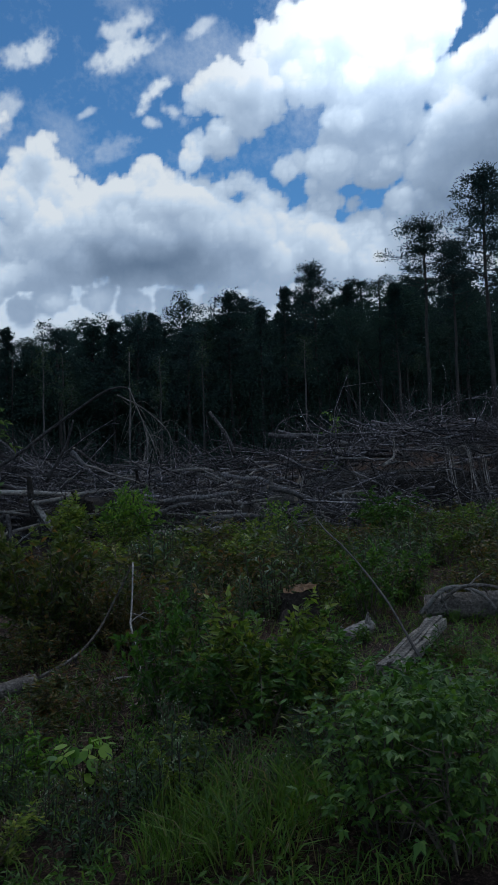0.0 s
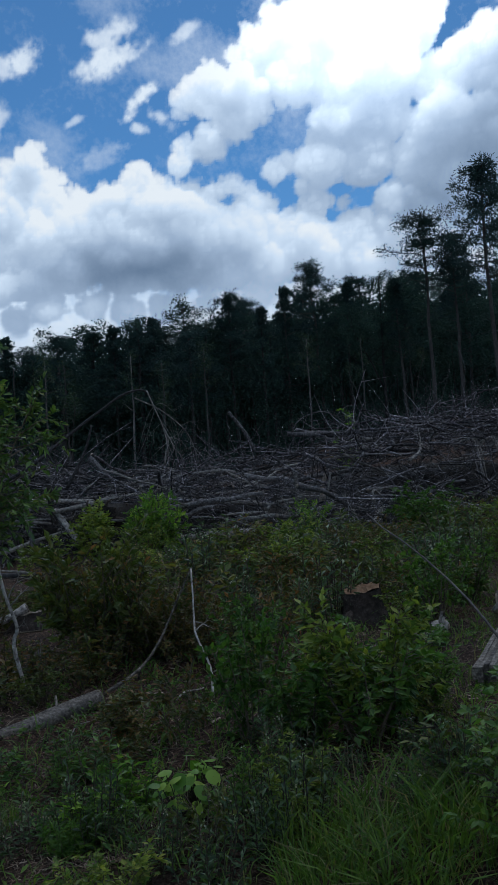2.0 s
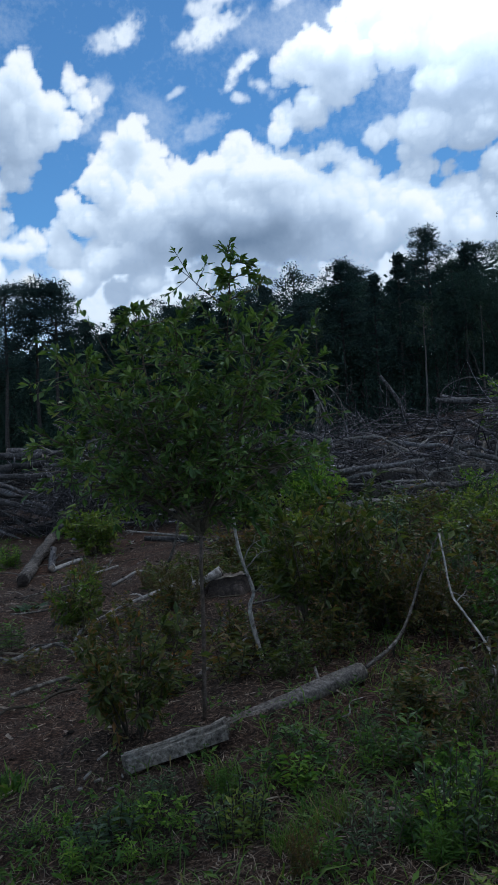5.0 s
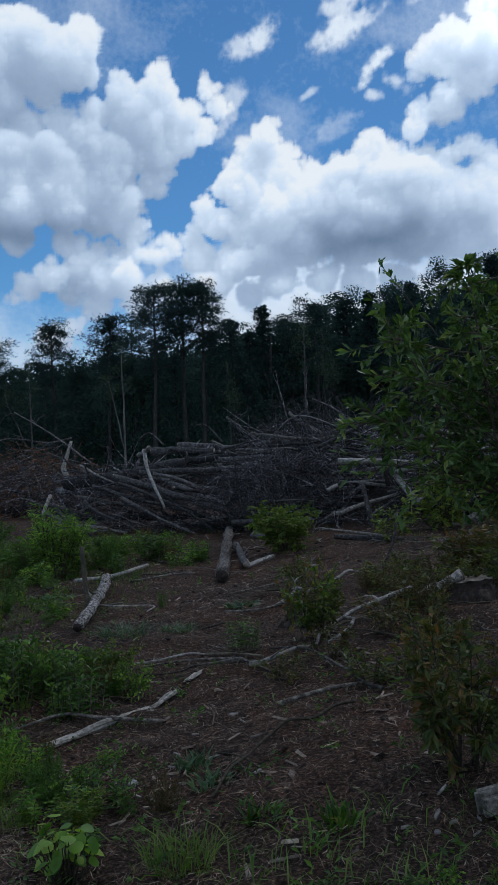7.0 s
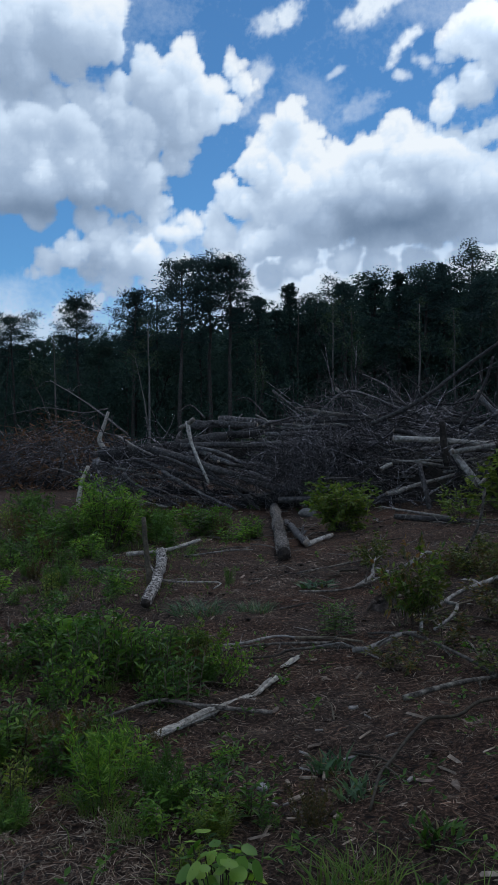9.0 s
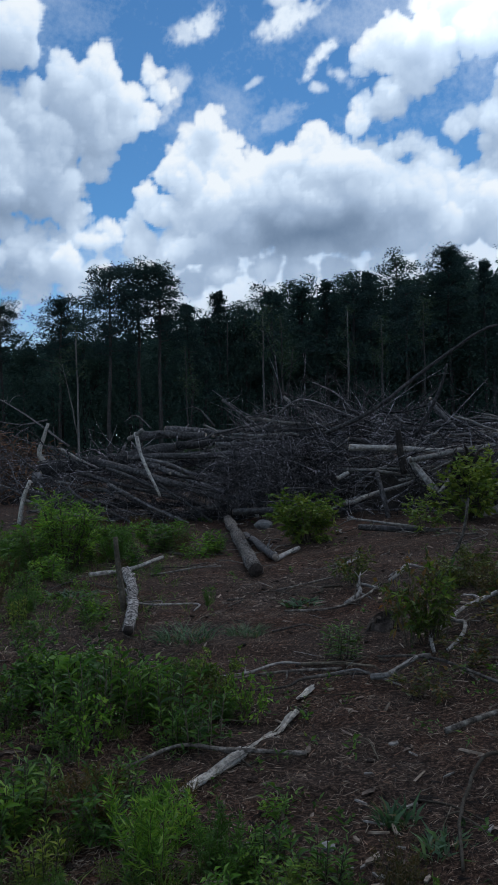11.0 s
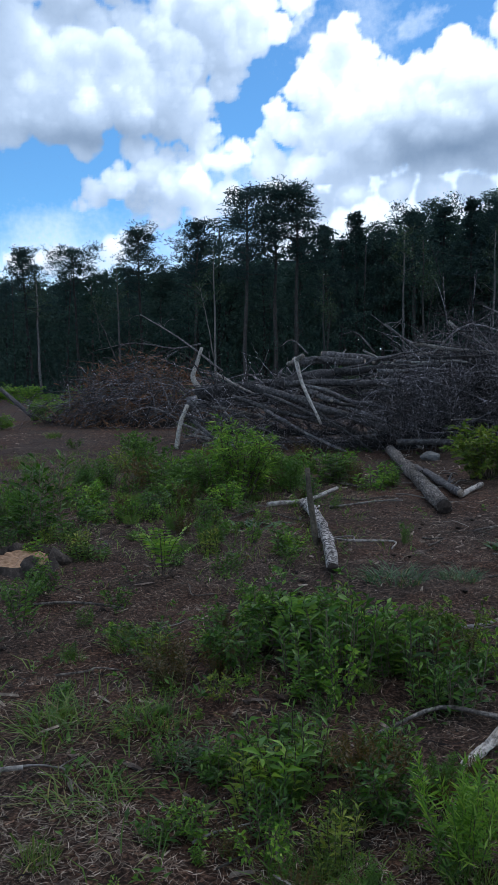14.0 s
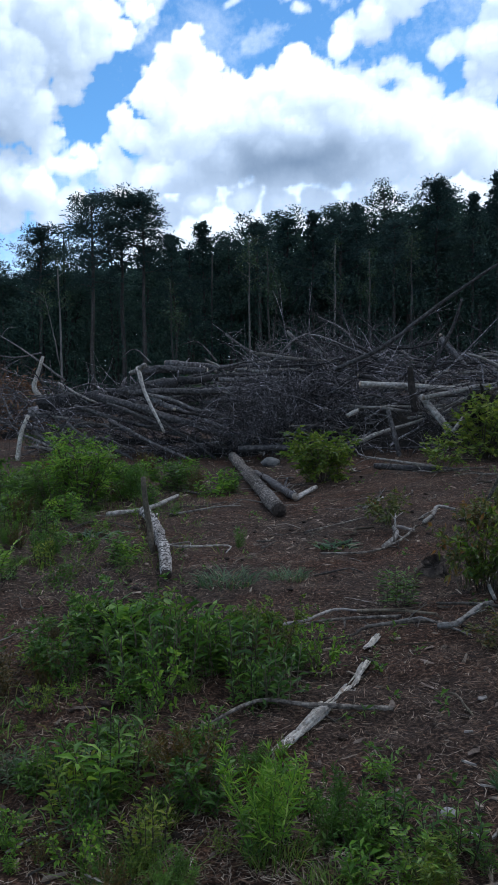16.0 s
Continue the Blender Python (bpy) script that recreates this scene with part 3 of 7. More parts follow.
def cloud_sheet():
    step = 0.11
    az = np.r_[np.arange(-180, -38, 3.0), np.arange(-38, 38, step / CLOUD_U), np.arange(38, 180.1, 3.0)]
    el = np.r_[np.arange(-4, 3, 0.5), np.arange(3, 34, step), np.arange(34, 90.1, 2.0)]
    A, E = np.meshgrid(az, el)
    u, v = A * CLOUD_U, E
    ja, jb = np.searchsorted(az, [-37.99, 37.99])
    ia, ib = np.searchsorted(el, [3.0, 33.99])
    cover, lit = np.zeros(A.shape), np.full(A.shape, 0.75)
    cover[ia:ib, ja:jb], lit[ia:ib, ja:jb] = cloud_bodies(az[ja:jb] * CLOUD_U, el[ia:ib], np.arange(-3.2, 3.3, 0.32), step)
    lit = np.interp(lit, LIT_FROM, LIT_TO)
    shred = 0.6 * fbm(u * 0.9, v * 1.1, 6, 71) + 0.4 * fbm(u * 2.6 + v, v * 2.4 - u, 5, 73)
    for a, e, wa, he, slant, k in WISPS:
        du, dv = (A - a) * CLOUD_U, E - e
        body = np.exp(-(du / wa) ** 2 - ((dv - slant * du) / he) ** 2)
        tuft = k * smooth(0.02, 1.0, body + 2.2 * (shred - 0.5)) * smooth(0.02, 0.45, body)
        lit = np.where(tuft > cover, 0.88, lit)
        cover = np.maximum(cover, tuft)
    # light that wanders inside the heaps evens them out
    wide = lit
    for _ in range(9):
        wide = (wide + np.roll(wide, 1, 0) + np.roll(wide, -1, 0)) / 3
        wide = (wide + np.roll(wide, 1, 1) + np.roll(wide, -1, 1)) / 3
    lit = 0.58 * lit + 0.42 * wide
    # broken cloud beyond the heaps that are seen
    rest = smooth(0.42, 0.62, fbm(u * 0.055, v * 0.09, 5, 31))
    far = np.maximum(smooth(33, 38, np.abs(A)), smooth(30.5, 34, E))
    cover = np.maximum(cover * (1 - far), far * rest)
    lit = lit * (1 - far) + far * (0.78 + 0.5 * (fbm(u * 0.15, v * 0.2, 4, 37) - 0.5))
    # thin haze and torn veils in the blue, thicker towards the horizon
    thin = 0.28 * smooth(0.45, 0.8, fbm(u * 0.16, v * 0.22, 3, 61)) + 0.06 * smooth(0.5, 0.75, fbm(u * 0.5, v * 0.6, 3, 67)) * smooth(-6, 6, A)
    thin = thin + np.maximum(smooth(12, 5, E) * 0.45, smooth(15.5, 12.2, E) * 0.93 * smooth(-7, -3, A))
    thin = np.clip(thin, 0, 0.9) * (1 - far)
    both = cover + (1 - cover) * thin
    lit = (lit * cover + 0.86 * (1 - cover) * thin) / np.maximum(both, 1e-3)
    # heavy bases: azimuth, elevation, half width, half height, depth
    for a, e, wa, he, k in ((8.0, 14.9, 6.0, 1.5, 0.5), (-18, 24.5, 7.0, 4.0, 0.22), (-10, 21, 3.5, 3.5, 0.17), (9, 18.2, 3.5, 1.0, 0.12), (13, 18.0, 3.5, 1.2, 0.10), (-9, 19.5, 2.5, 2.5, 0.10), (-15, 20.4, 4.5, 1.2, 0.14), (15, 24.6, 2.4, 1.3, 0.14), (24, 23.5, 3.0, 1.6, 0.12), (32.5, 20.5, 4.5, 4.5, 0.42), (-17, 15.9, 6.0, 1.3, 0.42), (-14, 11.6, 3.4, 0.9, 0.25), (4.5, 15.4, 2.6, 1.6, 0.22), (28, 17.6, 3.6, 1.4, 0.28)):
        wob = 2.0 * (fbm(u * 0.3 + 9, v * 0.3, 4, 51) - 0.5)
        lit *= 1 - 1.6 * k * np.exp(-((A - a + wob) / wa) ** 2 - ((E - e + wob) / he) ** 2)
    glare = np.exp(-((A - 25) / 9.5) ** 2 - ((E - 29.5) / 6) ** 2)
    lit = np.clip(lit + 0.25 * glare, 0.0, 1.1)
    veil = np.exp(-((A - SUN_AZ) / 14) ** 2 - ((E - SUN_EL) / 9) ** 2)
    both = both * (1 - veil)
    R = 3000.0
    ca, sa_, ce, se_ = np.cos(np.radians(A)), np.sin(np.radians(A)), np.cos(np.radians(E)), np.sin(np.radians(E))
    P = np.stack([R * sa_ * ce, R * ca * ce, R * se_], -1).reshape(-1, 3)
    n, m = A.shape
    i, j = np.meshgrid(np.arange(n - 1), np.arange(m - 1), indexing="ij")
    q = np.stack([i * m + j, i * m + j + 1, (i + 1) * m + j + 1, (i + 1) * m + j], -1).reshape(-1, 4)
    me = bpy.data.meshes.new("cloud_sheet")
    me.vertices.add(len(P))
    me.vertices.foreach_set("co", P.ravel())
    me.loops.add(q.size)
    me.loops.foreach_set("vertex_index", q.ravel().astype(np.int32))
    me.polygons.add(len(q))
    me.polygons.foreach_set("loop_start", np.arange(0, q.size, 4, dtype=np.int32))
    me.polygons.foreach_set("use_smooth", np.ones(len(q), bool))
    me.update()
    for key, val in (("cover", both), ("lit", lit), ("glare", glare)):
        at = me.attributes.new(key, "FLOAT", "POINT")
        at.data.foreach_set("value", val.ravel().astype(np.float32))
    me.materials.append(cloud_material())
    tagged(new("backdrop", me), "white and grey cumulus clouds over blue sky", "sky", kind="structure")


cloud_sheet()


# ---- ground ----
def ground_sheet():
    def axis(lo, hi, step, far):
        near = np.arange(lo, hi + step / 2, step)
        out = [step]
        while sum(out) < far:
            out.append(out[-1] * 1.22)
        c = np.cumsum(out)
        return np.r_[lo - c[::-1], near, hi + c]

    X, Y = np.meshgrid(axis(-7, 9, 0.085, 2600), axis(1, 17, 0.085, 2600))
    Z = rough_z(X, Y)
    n, m = X.shape
    s = Shape()
    i, j = np.meshgrid(np.arange(n - 1), np.arange(m - 1), indexing="ij")
    s.v.append(np.stack([X, Y, Z], -1).reshape(-1, 3))
    s.f = np.stack([i * m + j, i * m + j + 1, (i + 1) * m + j + 1, (i + 1) * m + j], -1).reshape(-1, 4).tolist()
    g = part("ground", s, M["soil"])
    tagged(g, "brown bare soil of a logged clearing with litter", "ground", kind="structure")


ground_sheet()


# ---- woods ----
def tree_trunk(s, rng, h, r, lean, fork=0.0):
    top = np.array([rng.normal() * lean * h, rng.normal() * lean * h, h])
    pts = bent((0, 0, -0.3), top, 9, rng, 0.03)
    rad = r * np.linspace(1, 0.25, 9) ** 0.8
    rad[0] *= 1.25
    s.tube(pts, rad, 7)
    return pts


def along(pts, f):
    k = f * (len(pts) - 1)
    i = min(int(k), len(pts) - 2)
    return pts[i] + (pts[i + 1] - pts[i]) * (k - i)


def pine_meshes(seed, h, start, spread, clumps, round_top=0.5, k=54):
    rng = np.random.default_rng(seed)
    wood, green = Shape(), Shape()
    pts = tree_trunk(wood, rng, h, 0.0078 * h + 0.02, 0.012)
    n = int(24 * clumps)
    for i in range(n):
        f = start + (0.98 - start) * (i / (n - 1)) ** 0.85
        p = along(pts, f)
        rel = (f - start) / (1 - start)
        ln = spread * h * (1 - round_top * rel) * (0.7 + 0.3 * math.sin(3.1 * min(1, rel * 1.5))) * rng.uniform(0.45, 1.2)
        a = i * 2.4 + rng.uniform(-0.5, 0.5)
        d = unit(np.array([math.cos(a), math.sin(a), rng.uniform(0.0, 0.5) + 0.35 * rel]))
        limb = bent(p, p + d * ln, 5, rng, 0.12)
        wood.tube(limb, np.linspace(0.04, 0.010, 5) * h / 14, 4, close=False)
        for t in (rng.uniform(0.35, 0.6), rng.uniform(0.6, 0.85), rng.uniform(0.85, 1.0), 1.0):
            q = along(limb, t) + rng.normal(size=3) * 0.13 * ln * np.array([1, 1, 0.7])
            rad = rng.normal(size=(k, 3)) * np.array([1, 1, 0.6]) + np.array([0, 0, 0.3])
            rad = unit(rad) * rng.uniform(0.1, 1, (k, 1)) ** 0.7
            size = rng.uniform(0.28, 0.66) * (1.12 - 0.5 * rel * (round_top > 0.6))
            flat_leaves(green, q + rad * size, rad * 0.9 + rng.normal(size=(k, 3)) * 0.45, rng.uniform(0.12, 0.24, k) * (70 / k) ** 0.3, 0.062 * (70 / k) ** 0.3, rng)
    flat_leaves(green, along(pts, 0.98) + rng.normal(size=(k, 3)) * 0.2, rng.normal(size=(k, 3)) + np.array([0, 0, 0.8]), 0.4, 0.11, rng)
    for i in range(int(rng.integers(2, 5))):
        p = along(pts, rng.uniform(0.3, start))
        a = rng.uniform(0, 6.3)
        wood.tube(bent(p, p + np.array([math.cos(a), math.sin(a), rng.uniform(-0.2, 0.4)]) * rng.uniform(0.4, 1.1), 4, rng, 0.1), np.linspace(0.02, 0.006, 4), 4, close=False)
    return wood.mesh("trunk"), green.mesh("crown", True)


def broadleaf_meshes(seed, h, start, spread, n_limbs, per=46, leaf=0.21, forked=False):
    rng = np.random.default_rng(seed)
    wood, green = Shape(), Shape()
    stems = [tree_trunk(wood, rng, h, 0.0085 * h + 0.015, 0.02)]
    if forked:
        b = along(stems[0], 0.28)
        side = np.array([rng.choice([-1, 1]) * 0.13 * h, rng.normal() * 0.06 * h, 0.5 * h])
        pts = bent(b, b + side, 7, rng, 0.06)
        wood.tube(pts, np.linspace(0.055, 0.015, 7) * h / 10, 6)
        stems.append(pts)
    for i in range(n_limbs):
        pts = stems[i % len(stems)]
        f = start + (0.99 - start) * i / (n_limbs - 1)
        p = along(pts, f)
        ln = spread * h * rng.uniform(0.45, 1.2) * (1.1 - 0.6 * (f - start) / (1 - start))
        a = i * 2.4 + rng.uniform(-0.6, 0.6)
        d = np.array([math.cos(a), math.sin(a), rng.uniform(0.35, 1.1)])
        limb = bent(p, p + unit(d) * ln, 5, rng, 0.15)
        wood.tube(limb, np.linspace(0.03, 0.006, 5) * h / 12, 4, close=False)
        for t in rng.uniform(0.4, 1.05, 3):
            q = along(limb, min(t, 1)) + rng.normal(size=3) * 0.15 * ln
            b = q + unit(rng.normal(size=(per, 3))) * rng.uniform(0.1, 1, (per, 1)) ** 0.5 * np.array([0.62, 0.62, 0.46])
            flat_leaves(green, b, rng.normal(size=(per, 3)) + np.array([0, 0, -0.2]), rng.uniform(0.6, 1.2, per) * leaf, leaf * 0.6, rng)
    return wood.mesh("trunk"), green.mesh("crown", True)


KINDS = {
    "pine": [pine_meshes(11, 14, 0.58, 0.165, 1.2, 0.4, 84), pine_meshes(12, 14, 0.64, 0.155, 1.1, 0.35, 84), pine_meshes(13, 14, 0.55, 0.17, 1.2, 0.45, 84), pine_meshes(14, 14, 0.66, 0.17, 1.1, 0.25, 84)],
    "spire": [pine_meshes(21, 14, 0.42, 0.21, 1.2, 0.9, 84), pine_meshes(22, 14, 0.45, 0.19, 1.1, 0.9, 84), pine_meshes(23, 14, 0.4, 0.22, 1.2, 0.95, 84)],
    "flat_pine": [pine_meshes(31, 14, 0.72, 0.24, 1.1, 0.25, 84), pine_meshes(32, 14, 0.74, 0.22, 1.0, 0.25, 84)],
    "broad": [broadleaf_meshes(41, 13, 0.36, 0.19, 32, 110, 0.14), broadleaf_meshes(42, 13, 0.42, 0.18, 30, 110, 0.14, forked=True), broadleaf_meshes(43, 13, 0.32, 0.17, 32, 110, 0.14)],
    "fill_pine": [pine_meshes(15, 14, 0.55, 0.19, 0.9, 0.5, 64), pine_meshes(16, 14, 0.5, 0.18, 0.9, 0.6, 64)],
    "fill_spire": [pine_meshes(24, 14, 0.35, 0.2, 0.9, 0.85, 64)],
    "fill_broad": [broadleaf_meshes(45, 13, 0.3, 0.18, 26, 70, 0.19), broadleaf_meshes(46, 13, 0.3, 0.17, 26, 70, 0.19)],
    "slim": [broadleaf_meshes(51, 12, 0.66, 0.11, 13, 20, 0.18, True), broadleaf_meshes(52, 12, 0.70, 0.10, 11, 18, 0.18), broadleaf_meshes(53, 12, 0.62, 0.12, 13, 18, 0.18, True)],
}
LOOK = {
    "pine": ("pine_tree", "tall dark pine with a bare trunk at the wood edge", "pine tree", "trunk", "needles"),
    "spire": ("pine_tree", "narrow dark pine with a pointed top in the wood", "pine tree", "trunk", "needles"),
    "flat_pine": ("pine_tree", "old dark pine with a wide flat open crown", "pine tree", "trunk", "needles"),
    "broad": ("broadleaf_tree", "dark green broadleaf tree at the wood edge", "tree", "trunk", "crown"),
    "slim": ("broadleaf_tree", "slender pale-stemmed young tree before dark woods", "tree", "trunk_pale", "crown_pale"),
}
BASE_H = {"pine": 14.2, "spire": 14.2, "flat_pine": 14.2, "broad": 14.0, "slim": 13.0}
trng = np.random.default_rng(5)


def tree(kind, x, y, top, wide=1.0, fill=False):
    made = KINDS["fill_" + kind] if fill else KINDS[kind]
    wood, green = made[int(trng.integers(len(made)))]
    name, label, cat, mw, mg = LOOK[kind]
    z = float(gz(x, y))
    s = (top - z) / BASE_H[kind]
    m = Matrix.Translation((x, y, z)) @ Matrix.Rotation(trng.uniform(0, 6.28), 4, "Z") @ Matrix.Diagonal((s * wide, s * wide, s, 1))
    root = thing(name, label, cat, m, "trees of the wood edge")
    part("trunk", wood, M[mw], root)
    part("crown", green, M[mg], root)


# wood edge: x, y, height of the top above datum
for x, y, top, kind in (
        (-24.6, 60, 10.9, "pine"), (-20.5, 58, 10.5, "flat_pine"), (-22.8, 57, 9.0, "slim"), (-16.2, 60, 12.1, "pine"), (-12.8, 62, 12.9, "pine"),
        (-11.2, 64, 13.9, "broad"), (-8.1, 55, 13.5, "pine"), (-6.4, 57, 14.0, "pine"), (-4.7, 55, 13.8, "pine"), (-2.6, 60, 12.1, "spire"),
        (-0.6, 66, 14.1, "spire"), (1.4, 66, 13.9, "broad"), (3.3, 66, 14.5, "broad"), (6.4, 72, 16.8, "broad"), (7.7, 64, 14.5, "spire")):
    tree(kind, x, y, top, 1.35)
for x, y, top, kind in (
        (10.2, 66, 16.0, "broad"), (11.3, 63, 14.9, "spire"), (14.5, 68, 17.9, "broad"), (17.4, 64, 16.6, "pine"), (19.6, 62, 15.5, "spire"),
        (22.3, 64, 17.6, "spire"), (25.7, 65, 19.9, "pine"), (26.6, 61, 17.2, "spire"), (26.9, 55, 17.1, "broad"), (28.0, 54, 15.7, "spire"),
        (28.2, 50, 19.0, "pine"), (30.5, 50, 17.7, "pine"), (30.9, 46, 21.1, "pine"), (33.6, 47, 19.3, "pine"), (36.5, 46, 19.0, "broad")):
    tree(kind, x, y, top, 1.2)
# slender trees in front of the dark
for x, y, top in ((13.9, 59, 12.6), (2.3, 56, 11.6), (3.6, 57, 11.2), (-9.6, 52, 10.0), (8.3, 58, 12.0), (-2.9, 53, 8.5), (29.1, 55, 12.5),
                  (20.5, 54, 12.0), (-16.5, 55, 9.5), (10.4, 56, 11.0), (24.0, 52, 11.5)):
    tree("slim", x, y, top)
# the wood behind
for i in range(112):
    x = -38 + 100 * ((i * 0.618034) % 1.0)
    y = 61 + 22 * ((i * 0.754878) % 1.0)
    base = float(np.interp(x, [-38, -20, -8, 0, 10, 20, 28, 44, 62], [9.2, 9.9, 11.3, 12.4, 14.2, 16.0, 17.0, 19.5, 22.0]))
    k = ("pine", "broad", "spire", "broad", "pine", "broad")[i % 6]
    tree(k, x, y, base * (1 + 0.012 * (y - 61)) * trng.uniform(0.86, 1.02), 1.6, True)


def underwood():
    """Leafy undergrowth and the deep wood, which nobody could count."""
    rng = np.random.default_rng(77)
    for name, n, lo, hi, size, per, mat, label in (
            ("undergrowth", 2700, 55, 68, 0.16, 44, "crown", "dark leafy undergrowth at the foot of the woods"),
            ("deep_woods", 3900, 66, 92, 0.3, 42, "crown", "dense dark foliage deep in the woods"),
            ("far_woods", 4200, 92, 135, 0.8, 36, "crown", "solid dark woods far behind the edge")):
        s = Shape()
        x = rng.uniform(-60, 62, n) * (1.0 if lo < 90 else 1.7)
        y = rng.uniform(lo, hi, n)
        topz = np.interp(x * 64 / y, [-60, -20, -8, 0, 10, 20, 28, 62], [8.0, 8.6, 10.2, 11.2, 12.8, 14.6, 15.8, 20.0])
        if lo > 60:
            topz = 1.6 + (topz - 1.6) * y / 64
        f = rng.uniform(0, 1, n) ** (1.3 if lo < 60 else 1.2)
        cap = 0.75 if lo < 60 else 0.93
        z = gz(x, y) + f * (topz - gz(x, y)) * cap
        c = np.repeat(np.stack([x, y, z], -1), per, 0)
        r = 0.7 if lo < 60 else 1.2 if lo < 90 else 1.8
        b = c + rng.normal(size=c.shape) * np.array([r, r, r * 0.7])
        b[:, 2] = np.maximum(b[:, 2], gz(b[:, 0], b[:, 1]) + 0.05)
        flat_leaves(s, b, rng.normal(size=c.shape), rng.uniform(0.6, 1.3, len(b)) * size, size * 0.75, rng)
        ob = part(name, s, M[mat], flat=True)
        tagged(ob, label, "undergrowth" if lo < 60 else "woods", kind="stuff")
    s = Shape()
    n = 80
    for i in range(n):
        x, y = rng.uniform(-45, 48), rng.uniform(60, 88)
        z = float(gz(x, y))
        s.tube(bent((x, y, z - 0.2), (x + rng.normal() * 0.4, y, z + rng.uniform(7, 11)), 5, rng, 0.02), np.linspace(rng.uniform(0.05, 0.1), 0.04, 5), 5)
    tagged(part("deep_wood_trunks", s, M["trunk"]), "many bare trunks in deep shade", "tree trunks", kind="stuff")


underwood()


# ---- slash pile ----
PX = [-6.5, -5, -3, 0, 2, 4, 6, 8, 10, 12, 14, 18, 24]
P_TOP = [0.9, 1.55, 1.85, 2.1, 2.25, 2.1, 2.15, 2.35, 2.95, 2.85, 2.6, 2.2, 1.0]
P_MID = [20.8, 20.6, 20.2, 19.6, 19.2, 18.7, 18.2, 17.7, 17.3, 16.8, 16.4, 16.0, 16.0]
P_HALF = [1.6, 2.1, 2.6, 2.9, 3.9, 4.6, 5.3, 5.9, 6.2, 6.2, 5.8, 5.0, 3.0]


def pile_top(x, y):
    t, c, w = np.interp(x, PX, P_TOP), np.interp(x, PX, P_MID), np.interp(x, PX, P_HALF)
    d = np.abs(y - c) / w
    g = gz(x, y)
    return g + np.maximum(0, t - g) * np.clip(1 - d**3.0, 0, 1) ** 0.7


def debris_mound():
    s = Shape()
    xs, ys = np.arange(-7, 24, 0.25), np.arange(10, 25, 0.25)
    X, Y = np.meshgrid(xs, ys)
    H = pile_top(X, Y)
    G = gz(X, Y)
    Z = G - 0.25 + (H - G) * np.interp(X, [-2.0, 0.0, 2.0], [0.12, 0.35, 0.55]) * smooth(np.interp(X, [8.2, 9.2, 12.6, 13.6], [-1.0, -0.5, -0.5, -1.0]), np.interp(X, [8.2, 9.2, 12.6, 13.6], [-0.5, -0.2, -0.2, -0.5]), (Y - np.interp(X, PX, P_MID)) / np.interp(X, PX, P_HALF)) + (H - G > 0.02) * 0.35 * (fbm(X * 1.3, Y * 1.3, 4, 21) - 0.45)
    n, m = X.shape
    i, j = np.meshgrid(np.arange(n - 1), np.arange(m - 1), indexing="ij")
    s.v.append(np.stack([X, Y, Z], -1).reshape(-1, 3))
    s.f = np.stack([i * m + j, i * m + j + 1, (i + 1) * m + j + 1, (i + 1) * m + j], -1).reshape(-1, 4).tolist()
    # near-black sheet paints the shade seen between the branches
    tagged(part("debris_mound", s, M["humus_shade"]), "debris mound under the brush, near-black for shade between branches", "mound", kind="structure")


debris_mound()


def twig(s, rng, p, d, ln, r, kids=2, droop=0.15, sides=4):
    n = 6
    d = unit(np.asarray(d, float))
    t = np.linspace(0, 1, n)[:, None]
    curve = rng.normal(size=3) * 0.28
    pts = p + d * ln * t + curve * ln * t**2 - np.array([0, 0, 1.0]) * droop * ln * t**2
    pts = pts + np.cumsum(rng.normal(size=(n, 3)), 0) * 0.012 * ln
    s.tube(pts, np.linspace(r, r * 0.3, n), sides, close=False)
    for _ in range(kids):
        q = along(pts, rng.uniform(0.3, 0.85))
        dd = d + rng.normal(size=3) * 0.75
        l2 = ln * rng.uniform(0.25, 0.5)
        dd = unit(dd)
        tt = np.linspace(0, 1, 4)[:, None]
        p2 = q + dd * l2 * tt + rng.normal(size=3) * 0.2 * l2 * tt**2
        s.tube(p2, np.linspace(r * 0.55, r * 0.2, 4), 3, close=False)


def dead_crown(s, rng, p, d, ln, r, kids):
    """A felled tree's top: a bowed limb with side branches that fork again."""
    d = unit(np.asarray(d, float))
    n = 7
    t = np.linspace(0, 1, n)[:, None]
    pts = p + d * ln * t + rng.normal(size=3) * 0.25 * ln * t**2 + np.cumsum(rng.normal(size=(n, 3)), 0) * 0.015 * ln
    s.tube(pts, np.linspace(r, r * 0.25, n), 5, close=False)
    for k in range(kids):
        f = 0.2 + 0.8 * k / kids
        q = along(pts, f)
        dd = unit(d * 0.8 + rng.normal(size=3) * 0.7)
        l2 = ln * (0.55 - 0.3 * f) * rng.uniform(0.6, 1.3)
        bow = rng.normal(size=3) * 0.3 * l2
        tt = np.linspace(0, 1, 5)[:, None]
        p2 = q + dd * l2 * tt + bow * tt**2
        s.tube(p2, np.linspace(r * 0.42, r * 0.12, 5), 3, close=False)
        for _ in range(1):
            q3 = along(p2, rng.uniform(0.3, 0.9))
            d3 = unit(dd + rng.normal(size=3) * 0.6) * l2 * rng.uniform(0.3, 0.55)
            t3 = np.linspace(0, 1, 4)[:, None]
            s.tube(q3 + d3 * t3 + rng.normal(size=3) * 0.12 * l2 * t3**2, np.linspace(r * 0.2, r * 0.09, 4), 3, close=False)


